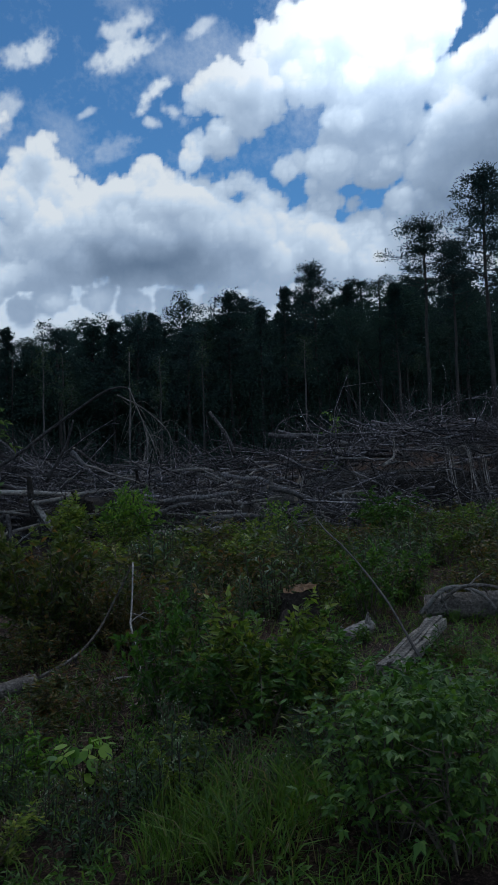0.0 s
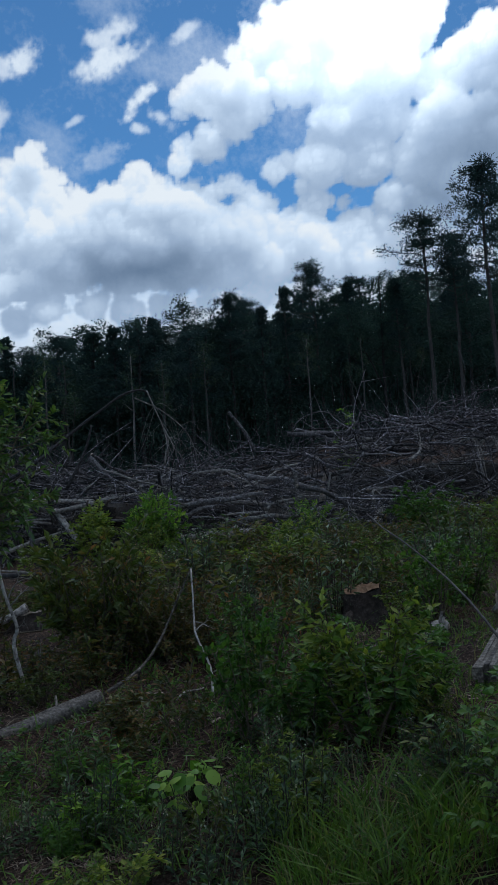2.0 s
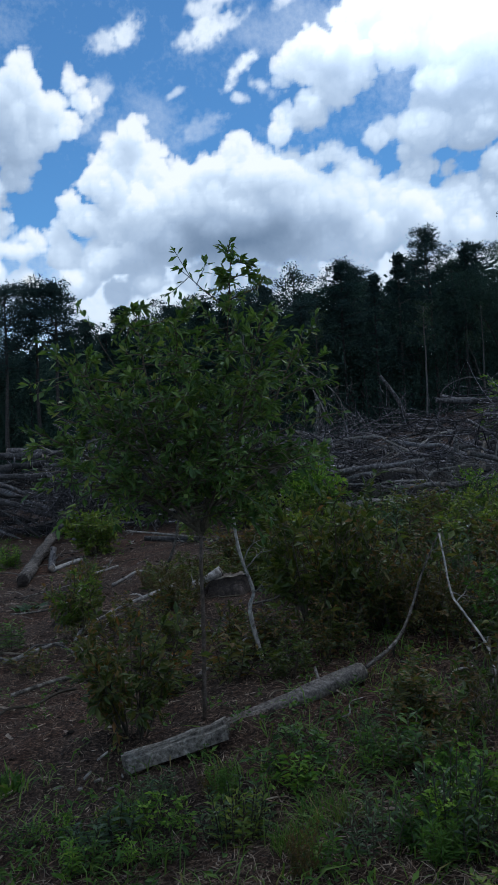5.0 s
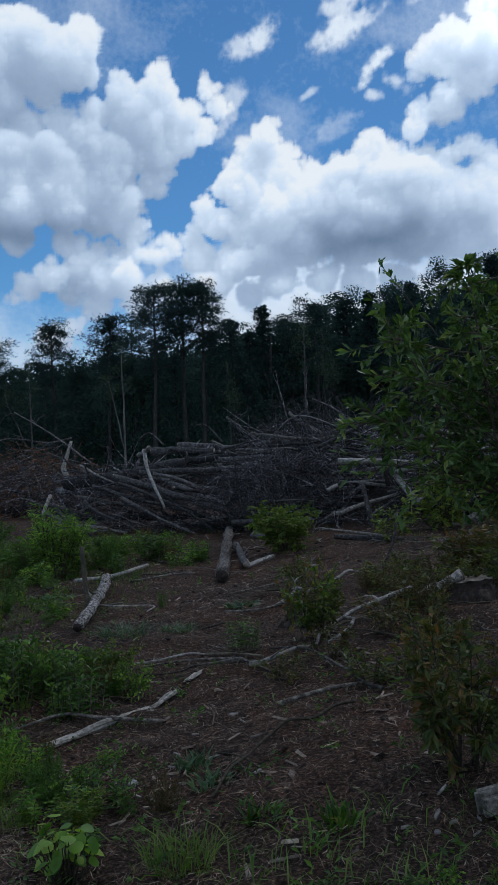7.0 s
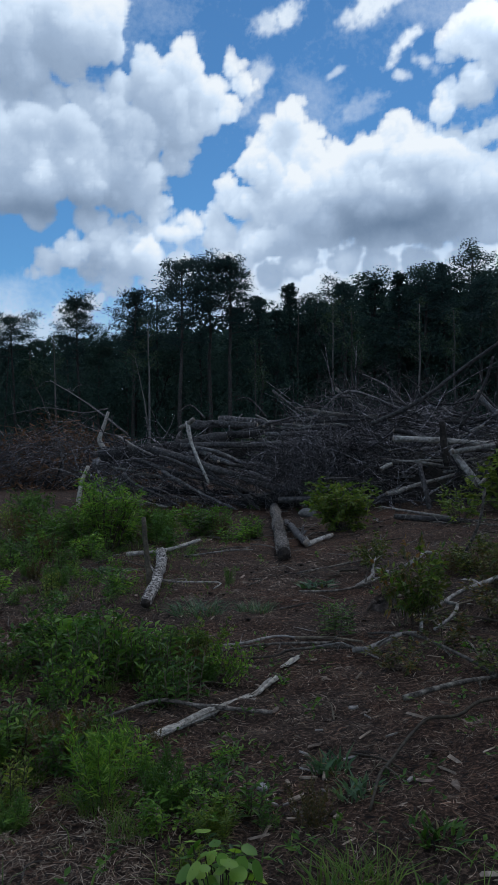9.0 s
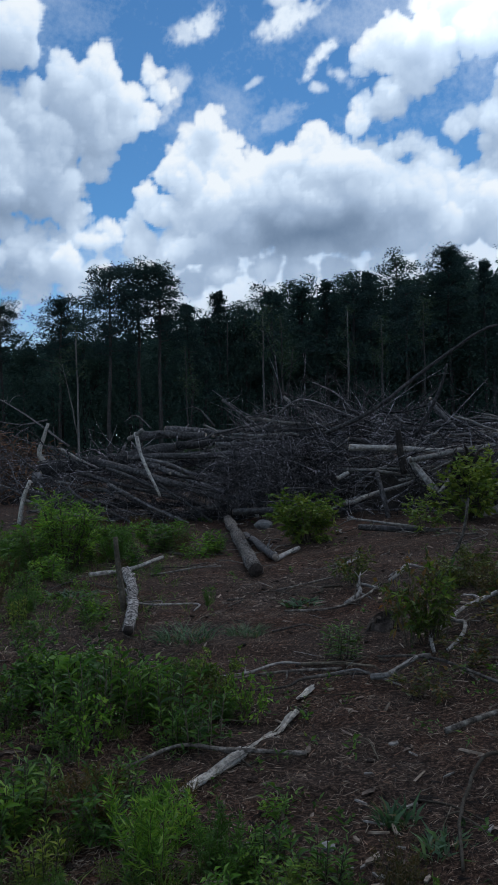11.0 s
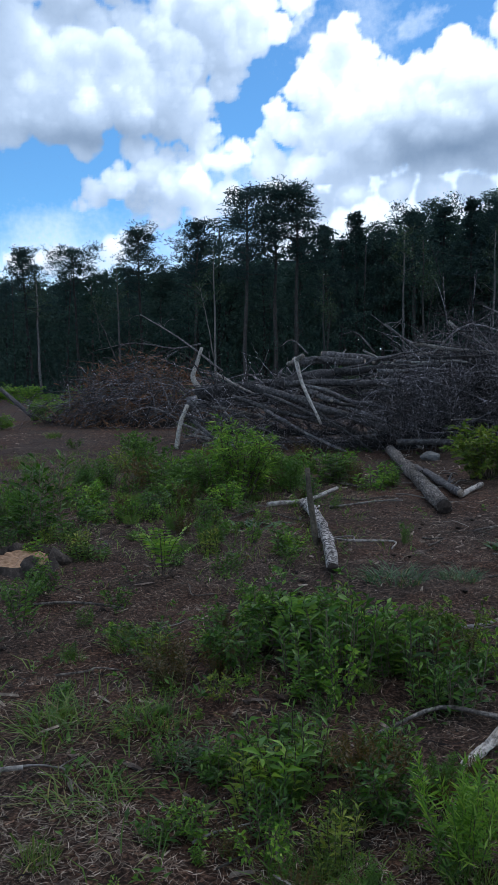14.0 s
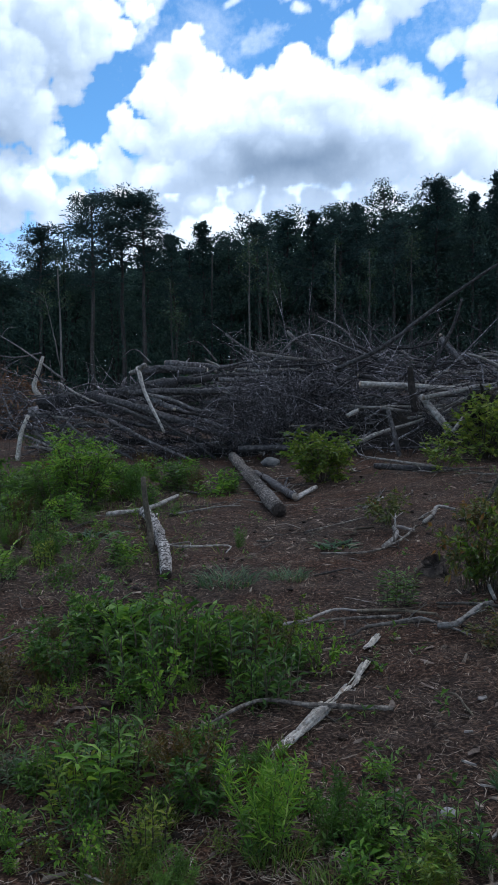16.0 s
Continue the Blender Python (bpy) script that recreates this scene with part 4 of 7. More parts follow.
def brush():
    rng = np.random.default_rng(9)

    def spot(x, y0, y1, f0, f1):
        y = float(np.interp(x, PX, P_MID)) + float(np.interp(x, PX, P_HALF)) * rng.uniform(y0, y1)
        g, h = float(gz(x, y)), float(pile_top(x, y))
        f = rng.uniform(f0, f1)
        if 8.6 < x < 13 and f < 0.82 and rng.uniform() < 0.7:
            f = rng.uniform(0.84, 1.0)
            y = max(y, float(np.interp(x, PX, P_MID)) - 0.55 * float(np.interp(x, PX, P_HALF)))
            g, h = float(gz(x, y)), float(pile_top(x, y))
        return np.array([x, y, g + (h - g) * f + rng.uniform(0, 0.1)])

    s = Shape()
    for i in range(800):
        x = rng.uniform(-4.4, 20) if rng.uniform() < 0.6 else rng.uniform(-1, 12)
        if x < -0.8 and rng.uniform() < 0.6 or x > 3 and rng.uniform() < 0.35:
            continue
        a = rng.normal() * 0.9 + (math.pi if rng.uniform() < 0.5 else 0)
        d = np.array([math.cos(a), math.sin(a) * 0.8, rng.normal() * (0.4 if x < 3 else 0.16)])
        ln = rng.uniform(0.4, 1.7)
        twig(s, rng, spot(x, -1.0, 0.5, 0.3, 1.05) - unit(d) * ln * 0.4, d, ln, rng.uniform(0.005, 0.013) * (1.0 if rng.uniform() < 0.6 else 2.6), 2)
    tagged(part("brushwood", s, M["brush"]), "tangled grey dead branches heaped in a long pile", "brush pile", kind="stuff")
    s = Shape()
    for i in range(260):
        x = rng.uniform(-0.8, 16)
        a = rng.uniform(0, 6.28)
        d = np.array([math.cos(a), math.sin(a) * 0.6 - 0.15, rng.normal() * 0.38 + 0.12 if x < 3 else rng.normal() * 0.13])
        ln = rng.uniform(0.9, 2.6)
        dead_crown(s, rng, spot(x, -0.98, 0.4, 0.5, 0.98) - unit(d) * ln * 0.45, d, ln, rng.uniform(0.014, 0.04), int(rng.integers(7, 13)))
    for i in range(110):
        x = rng.uniform(0.2, 15)
        a = rng.uniform(0, 6.28)
        d = np.array([math.cos(a), math.sin(a) * 0.6 - 0.2, rng.normal() * 0.3 + 0.15 if x < 3 else rng.normal() * 0.2])
        dead_crown(s, rng, spot(x, -1.04, -0.7, 0.1, 0.8), d, rng.uniform(0.7, 1.8), rng.uniform(0.01, 0.028), 9)
    for i in range(46):
        x = rng.uniform(8.6, 12.8)
        a = rng.uniform(0, 6.28)
        dead_crown(s, rng, spot(x, -0.6, -0.2, 0.86, 1.0), np.array([math.cos(a), math.sin(a) * 0.6 - 0.5, -0.35]), rng.uniform(0.8, 1.7), rng.uniform(0.01, 0.026), 9)
    tagged(part("dead_tree_tops", s, M["brush"]), "grey forking tops of felled trees in the pile", "brush pile", kind="stuff")
    # a round tangle of fine twigs that hangs over the foot of the pile
    s = Shape()
    for i in range(640):
        a, e = rng.normal() * 0.75, rng.uniform(-0.1, 1.1)
        c = np.array([0.1, 17.7, 0.85])
        out = np.array([math.sin(a) * 1.9 * math.cos(e), -math.cos(a) * 1.1 * math.cos(e), 1.0 * math.sin(e)])
        d = unit(np.array([rng.normal(), 0.25 * rng.normal(), -0.5 + 0.7 * rng.normal()]))
        twig(s, rng, c + out * rng.uniform(0.75, 1.02) - d * 0.3, d, rng.uniform(0.4, 1.1), rng.uniform(0.004, 0.009), 3, 0.35)
    tagged(part("hanging_twigs", s, M["brush"]), "dark tangle of fine drooping twigs in the pile", "brush pile", kind="stuff")
    s = Shape()
    for i in range(620):
        x = rng.uniform(-4.9, 0.6)
        f = rng.uniform(0.1, 1.0)
        p = np.array([x, 17.6 + 0.9 * f + rng.uniform(-0.3, 0.5) - 0.12 * x, 0.1 + 1.55 * f])
        d = np.array([rng.normal() * 0.8 + 0.5, rng.normal() * 0.4 - 0.2, rng.normal() * 0.4 - 0.1])
        ln = rng.uniform(0.35, 1.5)
        twig(s, rng, p - unit(d) * ln * 0.5, d, ln, rng.uniform(0.004, 0.012) * (1.0 if i % 5 else 2.0), 3, 0.3)
    tagged(part("stack_twigs", s, M["brush"]), "thin dead twigs caught between stacked stems", "brush pile", kind="stuff")
    # twigs below the crest, the shade there given by their darker colour
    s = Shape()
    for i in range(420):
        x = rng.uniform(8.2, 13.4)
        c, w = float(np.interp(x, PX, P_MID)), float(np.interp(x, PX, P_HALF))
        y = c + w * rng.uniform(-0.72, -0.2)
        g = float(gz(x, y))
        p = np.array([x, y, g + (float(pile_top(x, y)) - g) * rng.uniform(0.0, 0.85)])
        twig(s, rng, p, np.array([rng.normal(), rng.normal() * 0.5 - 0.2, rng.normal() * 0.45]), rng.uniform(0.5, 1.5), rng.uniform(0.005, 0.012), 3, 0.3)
    tagged(part("shaded_twigs", s, M["brush_shaded"]), "twigs coloured dark for shade under the crest of the pile", "brush pile", kind="stuff")
    # springy ends that stand out of the top
    s = Shape()
    for i in range(240):
        x = rng.uniform(-3, 14)
        if i < 150:
            x = rng.normal() * 0.8 + 1.2
        y = float(np.interp(x, PX, P_MID)) + rng.uniform(-1.6, 0.8)
        z = float(pile_top(x, y)) - 0.25
        d = np.array([rng.normal() * 0.8, rng.normal() * 0.5, rng.uniform(0.25, 0.9)])
        twig(s, rng, np.array([x, y, z]), d, rng.uniform(0.4, 1.35) * (1.0 if i < 150 else 0.6 if x < 3 else 0.35), rng.uniform(0.005, 0.012), 4, 0.45)
    tagged(part("upright_brush", s, M["brush"]), "thin dead twigs standing out of the brush pile", "brush pile", kind="stuff")


brush()


def rust_heap():
    """A lower heap of dead pine tops beside the long pile."""
    rng = np.random.default_rng(19)
    s, needles, mound, grey = Shape(), Shape(), Shape(), Shape()
    cx, cy = -7.7, 26.0
    xs, ys = np.arange(-13.2, -4.6, 0.25), np.arange(22.6, 29.5, 0.25)
    X, Y = np.meshgrid(xs, ys)

    def top(x, y):
        return gz(x, y) + 1.95 * np.clip(1 - ((x - cx) / 2.7) ** 2 - ((y - cy) / 2.6) ** 2, 0, 1) ** 0.8

    G = gz(X, Y)
    Z = G - 0.25 + (top(X, Y) - G) * 0.55 + 0.3 * (fbm(X * 1.5, Y * 1.5, 4, 8) - 0.5) * (top(X, Y) - G > 0.02)
    n, m = X.shape
    i, j = np.meshgrid(np.arange(n - 1), np.arange(m - 1), indexing="ij")
    mound.v.append(np.stack([X, Y, Z], -1).reshape(-1, 3))
    mound.f = np.stack([i * m + j, i * m + j + 1, (i + 1) * m + j + 1, (i + 1) * m + j], -1).reshape(-1, 4).tolist()
    for k in range(820):
        a, r = rng.uniform(0, 6.28), math.sqrt(rng.uniform())
        x, y = cx + 2.7 * r * math.cos(a), cy - 0.1 + 2.6 * r * math.sin(a)
        z = float(gz(x, y)) + (float(top(x, y)) - float(gz(x, y))) * rng.uniform(0.35, 1.05) + 0.05
        d = np.array([rng.normal() - 0.5, rng.normal() - 0.2, rng.normal() * 0.3])
        ln = rng.uniform(0.6, 2.4)
        twig(s if k % 3 == 0 else grey, rng, np.array([x, y, z]) - unit(d) * 0.4 * ln, d, ln, rng.uniform(0.006, 0.017), 3, 0.4)
        if k % 4 == 1:
            b = np.array([x, y, z]) + rng.normal(size=(14, 3)) * np.array([0.3, 0.3, 0.15])
            flat_leaves(needles, b, rng.normal(size=(14, 3)), 0.24, 0.05, rng)
    # pale bowed twigs that sweep down the near face
    for k in range(150):
        x = cx + rng.normal() * 1.1
        y = cy - 2.2 + rng.uniform(0, 0.9)
        z = float(gz(x, y)) + rng.uniform(0.45, 1.35)
        twig(grey, rng, np.array([x, y, z]), np.array([rng.normal() * 0.7 - 0.3, -0.5, 0.25]), rng.uniform(0.6, 1.4), rng.uniform(0.007, 0.014), 3, 0.9)
    e = thing("brush_heap", "rust-brown heap of dead pine tops and branches", "brush heap")
    # core of the heap, its inner shade put into the near-black colour
    part("mound", mound, M["humus_shade"], e)
    tagged(part("brushwood", s, M["brush_brown"], e), kind="stuff")
    tagged(part("bare_brush", grey, M["brush"], e, "bare grey twigs"), kind="stuff")
    tagged(part("dead_needles", needles, M["rust_needles"], e, "rusty dead needles", flat=True), kind="stuff")


rust_heap()


def log(name, p0, p1, r0, r1, mat, label, rng, sway=0.03, ends="cut_old", sides=12, group="", lump=0.05, cat="log", n=9, knots=3, bow=(0, 0, 0), furrow=0.0):
    """A felled stem: an uneven tapered body with branch stubs and its two sawn ends."""
    p0, p1 = np.asarray(p0, float), np.asarray(p1, float)
    e = thing(name, label, cat, None, group)
    s = Shape()
    pts = bent(p0, p1, n, rng, sway)
    f = np.linspace(0, 1, n)[:, None]
    pts = pts + 4 * f * (1 - f) * np.asarray(bow, float)
    rad = np.linspace(r0, r1, n) * (1 + 0.06 * rng.normal(size=n))
    s.tube(pts, rad, sides, rng, lump, close=True, groove=1 + furrow * rng.normal(size=sides) if furrow else None)
    ax = unit(p1 - p0)
    bark = part("bark", s, M[mat], e)
    for _ in range(knots):
        q = along(pts, rng.uniform(0.1, 0.9))
        d = unit(np.cross(ax, rng.normal(size=3)) + ax * 0.4)
        d[2] = abs(d[2])
        k = Shape()
        k.tube([q, q + d * (r0 * 1.1 + 0.05) * float(rng.uniform(0.7, 1.8))], [r0 * 0.3, r0 * 0.16], 6)
        part("branch_stub", k, M[mat], bark)
    for q, w, r in ((pts[0], -ax, rad[0]), (pts[-1], ax, rad[-1])):
        c = Shape()
        c.tube([q - w * 0.01, q + w * 0.006], [r * 0.93, r * 0.9], sides)
        part("cut_end", c, M[ends], e, "sawn end grain")
    return e


def bark_plates(e, p0, p1, r0, r1, mat, count, rng, size, bow=(0, 0, 0)):
    """Curling flakes of bark that stand proud of a stem, each a piece of its own."""
    p0, p1 = np.asarray(p0, float), np.asarray(p1, float)
    ax = unit(p1 - p0)
    side = unit(np.cross(ax, np.array([0, 0, 1.0])))
    up = np.cross(side, ax)
    made = []
    for v in range(4):
        s = Shape()
        t = np.linspace(0, 2 * math.pi, 6, endpoint=False)
        rim = np.stack([np.cos(t) * rng.uniform(0.75, 1.15, 6), np.sin(t) * rng.uniform(0.5, 0.8, 6), -0.22 * np.abs(np.sin(t))], -1)
        s.add(np.r_[rim - np.array([0, 0, 0.25]), rim * np.array([0.9, 0.9, 1.0]) + np.array([0, 0, 0.05])], [(6, 7, 8, 9, 10, 11)] + [(i, (i + 1) % 6, 6 + (i + 1) % 6, 6 + i) for i in range(6)])
        made.append(s.mesh("bark_plate", True))
    for k in range(count):
        f, a = rng.uniform(0.01, 0.99), rng.uniform(-0.25, math.pi + 0.25)
        n = math.cos(a) * side + math.sin(a) * up
        c = p0 + (p1 - p0) * f + 4 * f * (1 - f) * np.asarray(bow, float) + n * (r0 + (r1 - r0) * f) * 1.0
        q = size * rng.uniform(0.6, 1.3)
        w = np.cross(n, ax)
        m = Matrix([[*(ax * q)], [*(w * q)], [*(n * q * 0.5)]]).transposed().to_4x4()
        m.translation = Vector(c)
        ob = part("bark_plate", made[k % 4], M[mat], e)
        ob.matrix_world = m


def branch(name, pts, r0, r1, mat, label, rng, kids=0, kid_len=0.5, group="", cat="branch", sides=7, sway=0.02, hang=0.0):
    """A limb through a few bends, with side twigs."""
    pts = np.asarray(pts, float)
    ext = np.r_[[2 * pts[0] - pts[1]], pts, [2 * pts[-1] - pts[-2]]]
    seg = []
    t = np.linspace(0, 1, 5)[:-1, None]
    for a, b, c, d in zip(ext[:-3], ext[1:-2], ext[2:-1], ext[3:]):
        curve = 0.5 * (2 * b + (c - a) * t + (2 * a - 5 * b + 4 * c - d) * t**2 + (3 * b - a - 3 * c + d) * t**3)
        wob = bent(b, c, 5, rng, sway)[:-1] - (b + (c - b) * t)
        seg.append(curve + wob)
    path = np.concatenate(seg + [pts[-1:]])
    s = Shape()
    s.tube(path, np.linspace(r0, r1, len(path)), sides, rng, 0.06)
    e = thing(name, label, cat, None, group)
    part("stem", s, M[mat], e)
    if kids:
        k = Shape()
        for _ in range(kids):
            f = rng.uniform(0.25, 1)
            q = along(path, f)
            d = unit(path[-1] - path[0]) * (0.6 - 0.4 * hang) + rng.normal(size=3) * 0.6 - np.array([0, 0, 0.35 * hang])
            twig(k, rng, q, d, kid_len * rng.uniform(0.5, 1.2), max(0.003, r1 * (0.8 - 0.25 * hang)), 2 + 2 * (hang > 0), 0.3 + 0.55 * hang)
        tagged(part("side_growth", k, M[mat], e), kind="stuff")
    return e


prng = np.random.default_rng(3)
STACK = "logs of the slash pile"
# stacked stems at the open end of the pile
UPPER_STEMS = (
        ((-5.0, 19.3, 1.25), (-1.9, 18.6, 1.68), 0.17, 0.11), ((-2.0, 18.5, 1.70), (2.2, 18.3, 1.80), 0.075, 0.035), ((-3.0, 18.2, 1.45), (1.6, 17.7, 1.32), 0.065, 0.03),
        ((-3.6, 18.2, 1.4), (-0.6, 17.2, 0.45), 0.095, 0.05), ((-4.5, 18.9, 0.8), (-1.2, 18.4, 0.9), 0.05, 0.03), ((-2.6, 18.3, 1.35), (-0.3, 17.0, 0.5), 0.06, 0.035),
        ((-4.1, 18.5, 1.2), (-1.4, 17.6, 0.5), 0.05, 0.03), ((-5.1, 19.6, 1.1), (-1.0, 19.4, 1.45), 0.12, 0.07), ((-2.9, 19.3, 1.95), (-1.4, 18.9, 1.9), 0.10, 0.07),
        ((-2.3, 19.6, 2.05), (0.5, 19.0, 2.0), 0.08, 0.04), ((-1.8, 18.3, 1.5), (3.6, 17.6, 1.42), 0.06, 0.03), ((-5.3, 20.0, 1.0), (-1.6, 19.8, 1.3), 0.13, 0.08))
OUTER_STEMS = (
        ((-4.4, 18.8, 1.02), (-0.4, 18.2, 1.2), 0.04, 0.025), ((-1.2, 17.6, 1.7), (2.4, 17.3, 1.6), 0.045, 0.02), ((-4.4, 19.4, 0.16), (-1.9, 19.0, 0.2), 0.10, 0.07),
        ((-4.9, 19.8, 0.5), (-1.6, 19.3, 0.4), 0.09, 0.06), ((-2.4, 18.9, 0.2), (0.4, 17.9, 0.3), 0.07, 0.05), ((-3.4, 18.1, 0.95), (-1.7, 17.5, 0.12), 0.04, 0.025), ((-2.9, 18.0, 1.3), (-1.3, 17.1, 0.2), 0.035, 0.02))
for p0, p1, r0, r1 in UPPER_STEMS + OUTER_STEMS:
    log("pile_log", p0, p1, r0, r1, "dead_grey", "weathered grey pine stem stacked in the slash pile", prng, 0.075, group=STACK, knots=4, n=14, lump=0.1)
for i in range(34):
    x, y = float(prng.uniform(-4.4, 1.6)), float(prng.uniform(17.5, 19.2))
    z = 0.35 + (float(pile_top(x, y)) - 0.25) * float(prng.uniform(0.3, 1.0))
    a, ln, r = float(prng.normal() * 0.4 - 0.25), float(prng.uniform(0.9, 2.4)), float(prng.uniform(0.016, 0.045))
    d = np.array([math.cos(a), math.sin(a) * 0.7, float(prng.normal() * 0.2 - 0.2)]) * ln * 0.5
    log("pile_limb", np.array([x, y, z]) - d, np.array([x, y, z]) + d, r, r * 0.55, ("dead_grey", "dead_grey", "dead_pale")[i % 3], "crooked grey limb between stacked stems", prng, 0.13, group="limbs of the slash pile", sides=7, knots=0, n=9)
for i in range(150):
    x = float(prng.uniform(-1.5, 15))
    c, w = float(np.interp(x, PX, P_MID)), float(np.interp(x, PX, P_HALF))
    y = c + w * float(prng.uniform(-0.97, 0.15))
    z = float(gz(x, y)) + (float(pile_top(x, y)) - float(gz(x, y))) * float(prng.uniform(0.55, 0.98)) + 0.04
    if 8.6 < x < 13 and y < c - 0.35 * w:
        continue
    a = float(prng.normal() * 0.6)
    ln = float(prng.uniform(0.9, 3.2))
    d = np.array([math.cos(a), math.sin(a), prng.normal() * 0.2]) * ln * 0.5
    r = float(prng.uniform(0.016, 0.05))
    log("pile_limb", np.array([x, y, z]) - d, np.array([x, y, z]) + d, r, r * 0.5, ("dead_grey", "dead_pale", "dead_grey")[i % 3], "bare grey limb lying in the slash pile", prng, 0.15, group="limbs of the slash pile", sides=7, knots=1)
# marked stems
log("fallen_log", (1.16, 15.6, 1.58), (2.98, 15.7, 1.475), 0.056, 0.044, "dead_pale", "pale barkless log across the brush pile", prng, 0.02, knots=1)
log("fallen_log", (-0.9, 16.4, 0.42), (1.5, 16.1, 0.42), 0.06, 0.05, "dead_grey", "grey log at the foot of the pile", prng, 0.04, knots=2)
log("fallen_log", (0.88, 13.3, 0.42), (2.49, 12.3, 0.38), 0.045, 0.04, "dead_grey", "grey fallen log lying on the soil", prng, 0.02)
log("fallen_log", (2.7, 13.6, 0.42), (4.3, 14.6, 0.95), 0.085, 0.06, "dead_pale", "pale log leaning on the brush pile", prng, 0.04)
log("fallen_log", (5.9, 13.2, 0.72), (7.6, 13.5, 0.85), 0.08, 0.07, "dead_pale", "pale log at the foot of the brush pile", prng, 0.05)
log("fallen_log", (7.6, 12.6, 0.72), (8.2, 13.7, 0.95), 0.09, 0.08, "pine_bark", "short flaky log propped on the pile", prng, 0.02)
log("fallen_log", (12.4, 15.4, 2.6), (13.2, 15.4, 2.62), 0.11, 0.10, "pine_bark", "sawn log with pale ends on the pile", prng, 0.02, ends="cut")
branch("arching_branch", [(0.8, 15.9, 1.85), (1.55, 15.7, 2.2), (2.29, 15.6, 2.74), (2.93, 15.5, 3.2), (3.48, 15.4, 3.56), (3.9, 15.37, 3.66), (4.1, 15.4, 3.5)], 0.042, 0.016, "dead_grey", "long grey dead stem arching above the pile", prng)
branch("drooping_branch", [(4.0, 15.37, 3.64), (4.12, 15.4, 3.35), (4.3, 15.4, 2.9), (4.55, 15.4, 2.35)], 0.018, 0.007, "dead_pale", "bleached hanging branch with fine drooping twigs", prng, 18, 0.8, hang=1.0)
branch("drooping_branch", [(3.75, 15.35, 3.5), (4.25, 15.4, 3.25), (4.75, 15.4, 2.8), (4.95, 15.4, 2.3)], 0.016, 0.006, "dead_pale", "bleached hanging branch with fine drooping twigs", prng, 14, 0.7, hang=1.0)
branch("dead_branch", [(2.3, 15.5, 1.75), (2.69, 15.4, 2.46), (2.86, 15.35, 3.0)], 0.035, 0.02, "dead_grey", "dead stem crossing the arched one", prng)
branch("dead_branch", [(-0.2, 17.5, 2.0), (0.5, 17.4, 2.55), (1.6, 17.2, 2.15), (2.4, 17.0, 2.0)], 0.018, 0.01, "dead_grey", "bleached branch on top of the brush", prng, 8, 0.7)
branch("dead_branch", [(6.3, 15.9, 2.3), (6.1, 15.8, 2.7), (5.75, 15.7, 3.15)], 0.05, 0.035, "dead_grey", "broken grey stub standing out of the pile", prng)
branch("looping_branch", [(7.9, 18.2, 2.5), (8.0, 18.1, 3.0), (8.6, 18.0, 3.25), (9.1, 18.0, 3.05), (9.4, 18.0, 2.6)], 0.016, 0.008, "dead_grey", "thin dead branch bowed in a loop", prng, 4, 0.5)
branch("dead_branch", [(7.5, 17.3, 2.7), (9.2, 17.0, 2.55), (10.6, 16.8, 2.5)], 0.06, 0.035, "dead_grey", "grey limb lying along the pile", prng)
branch("dead_branch", [(-2.75, 17.3, 1.95), (-2.6, 16.9, 1.5), (-2.25, 16.6, 0.75)], 0.045, 0.025, "dead_pale", "pale branch hanging down the log stack", prng)
branch("dead_branch", [(-2.6, 17.1, 2.0), (-2.75, 17.3, 1.9), (-2.9, 17.5, 1.85)], 0.05, 0.045, "dead_pale", "pale branch hooked over the stack", prng)
branch("upright_stub", [(-5.0, 20.6, 1.0), (-5.12, 20.5, 1.3), (-5.3, 20.5, 1.6), (-5.2, 20.5, 1.95), (-5.08, 20.5, 2.3)], 0.085, 0.035, "white_wood", "crooked bleached stub standing upright", prng)
branch("upright_stub", [(-5.25, 18.2, 0.1), (-5.15, 18.2, 0.7), (-5.0, 18.2, 1.05)], 0.05, 0.04, "white_wood", "pale crooked stub beside the pile", prng)
branch("dead_branch", [(-4.6, 20.4, 1.75), (-5.6, 20.6, 2.5), (-6.6, 20.8, 3.1)], 0.028, 0.010, "dead_grey", "dead branch leaning over the log stack", prng, 4, 0.5)
branch("dead_branch", [(-5.2, 21.0, 2.4), (-5.9, 21.2, 2.3), (-6.9, 21.4, 2.45), (-8.0, 21.8, 2.3)], 0.022, 0.007, "dead_grey", "bare dead branch standing out sideways", prng, 9, 0.6)
branch("upright_stub", [(7.3, 14.55, 1.15), (7.35, 14.55, 1.5), (7.4, 14.55, 1.72)], 0.07, 0.03, "cut_old", "splintered upright stub with fresh wood", prng)
branch("upright_stub", [(6.55, 14.0, 0.9), (6.6, 14.0, 1.44), (6.6, 14.0, 1.83)], 0.05, 0.045, "dead_pale", "grey upright stub in the pile", prng)
branch("charred_stub", [(2.06, 15.3, 1.1), (2.0, 15.35, 1.5), (1.97, 15.35, 1.87)], 0.075, 0.05, "humus_shade", "dark charred stub crossing a pale log", prng)
branch("upright_limb", [(1.68, 14.9, 0.3), (1.62, 15.0, 0.7), (1.55, 15.2, 1.14)], 0.045, 0.04, "dead_grey", "grey limb standing against the brush", prng)
log("pile_limb", (0.93, 15.6, 1.04), (1.13, 15.6, 1.14), 0.04, 0.035, "dead_pale", "short pale piece of wood in the brush", prng, 0.03, group="limbs of the slash pile", knots=0)
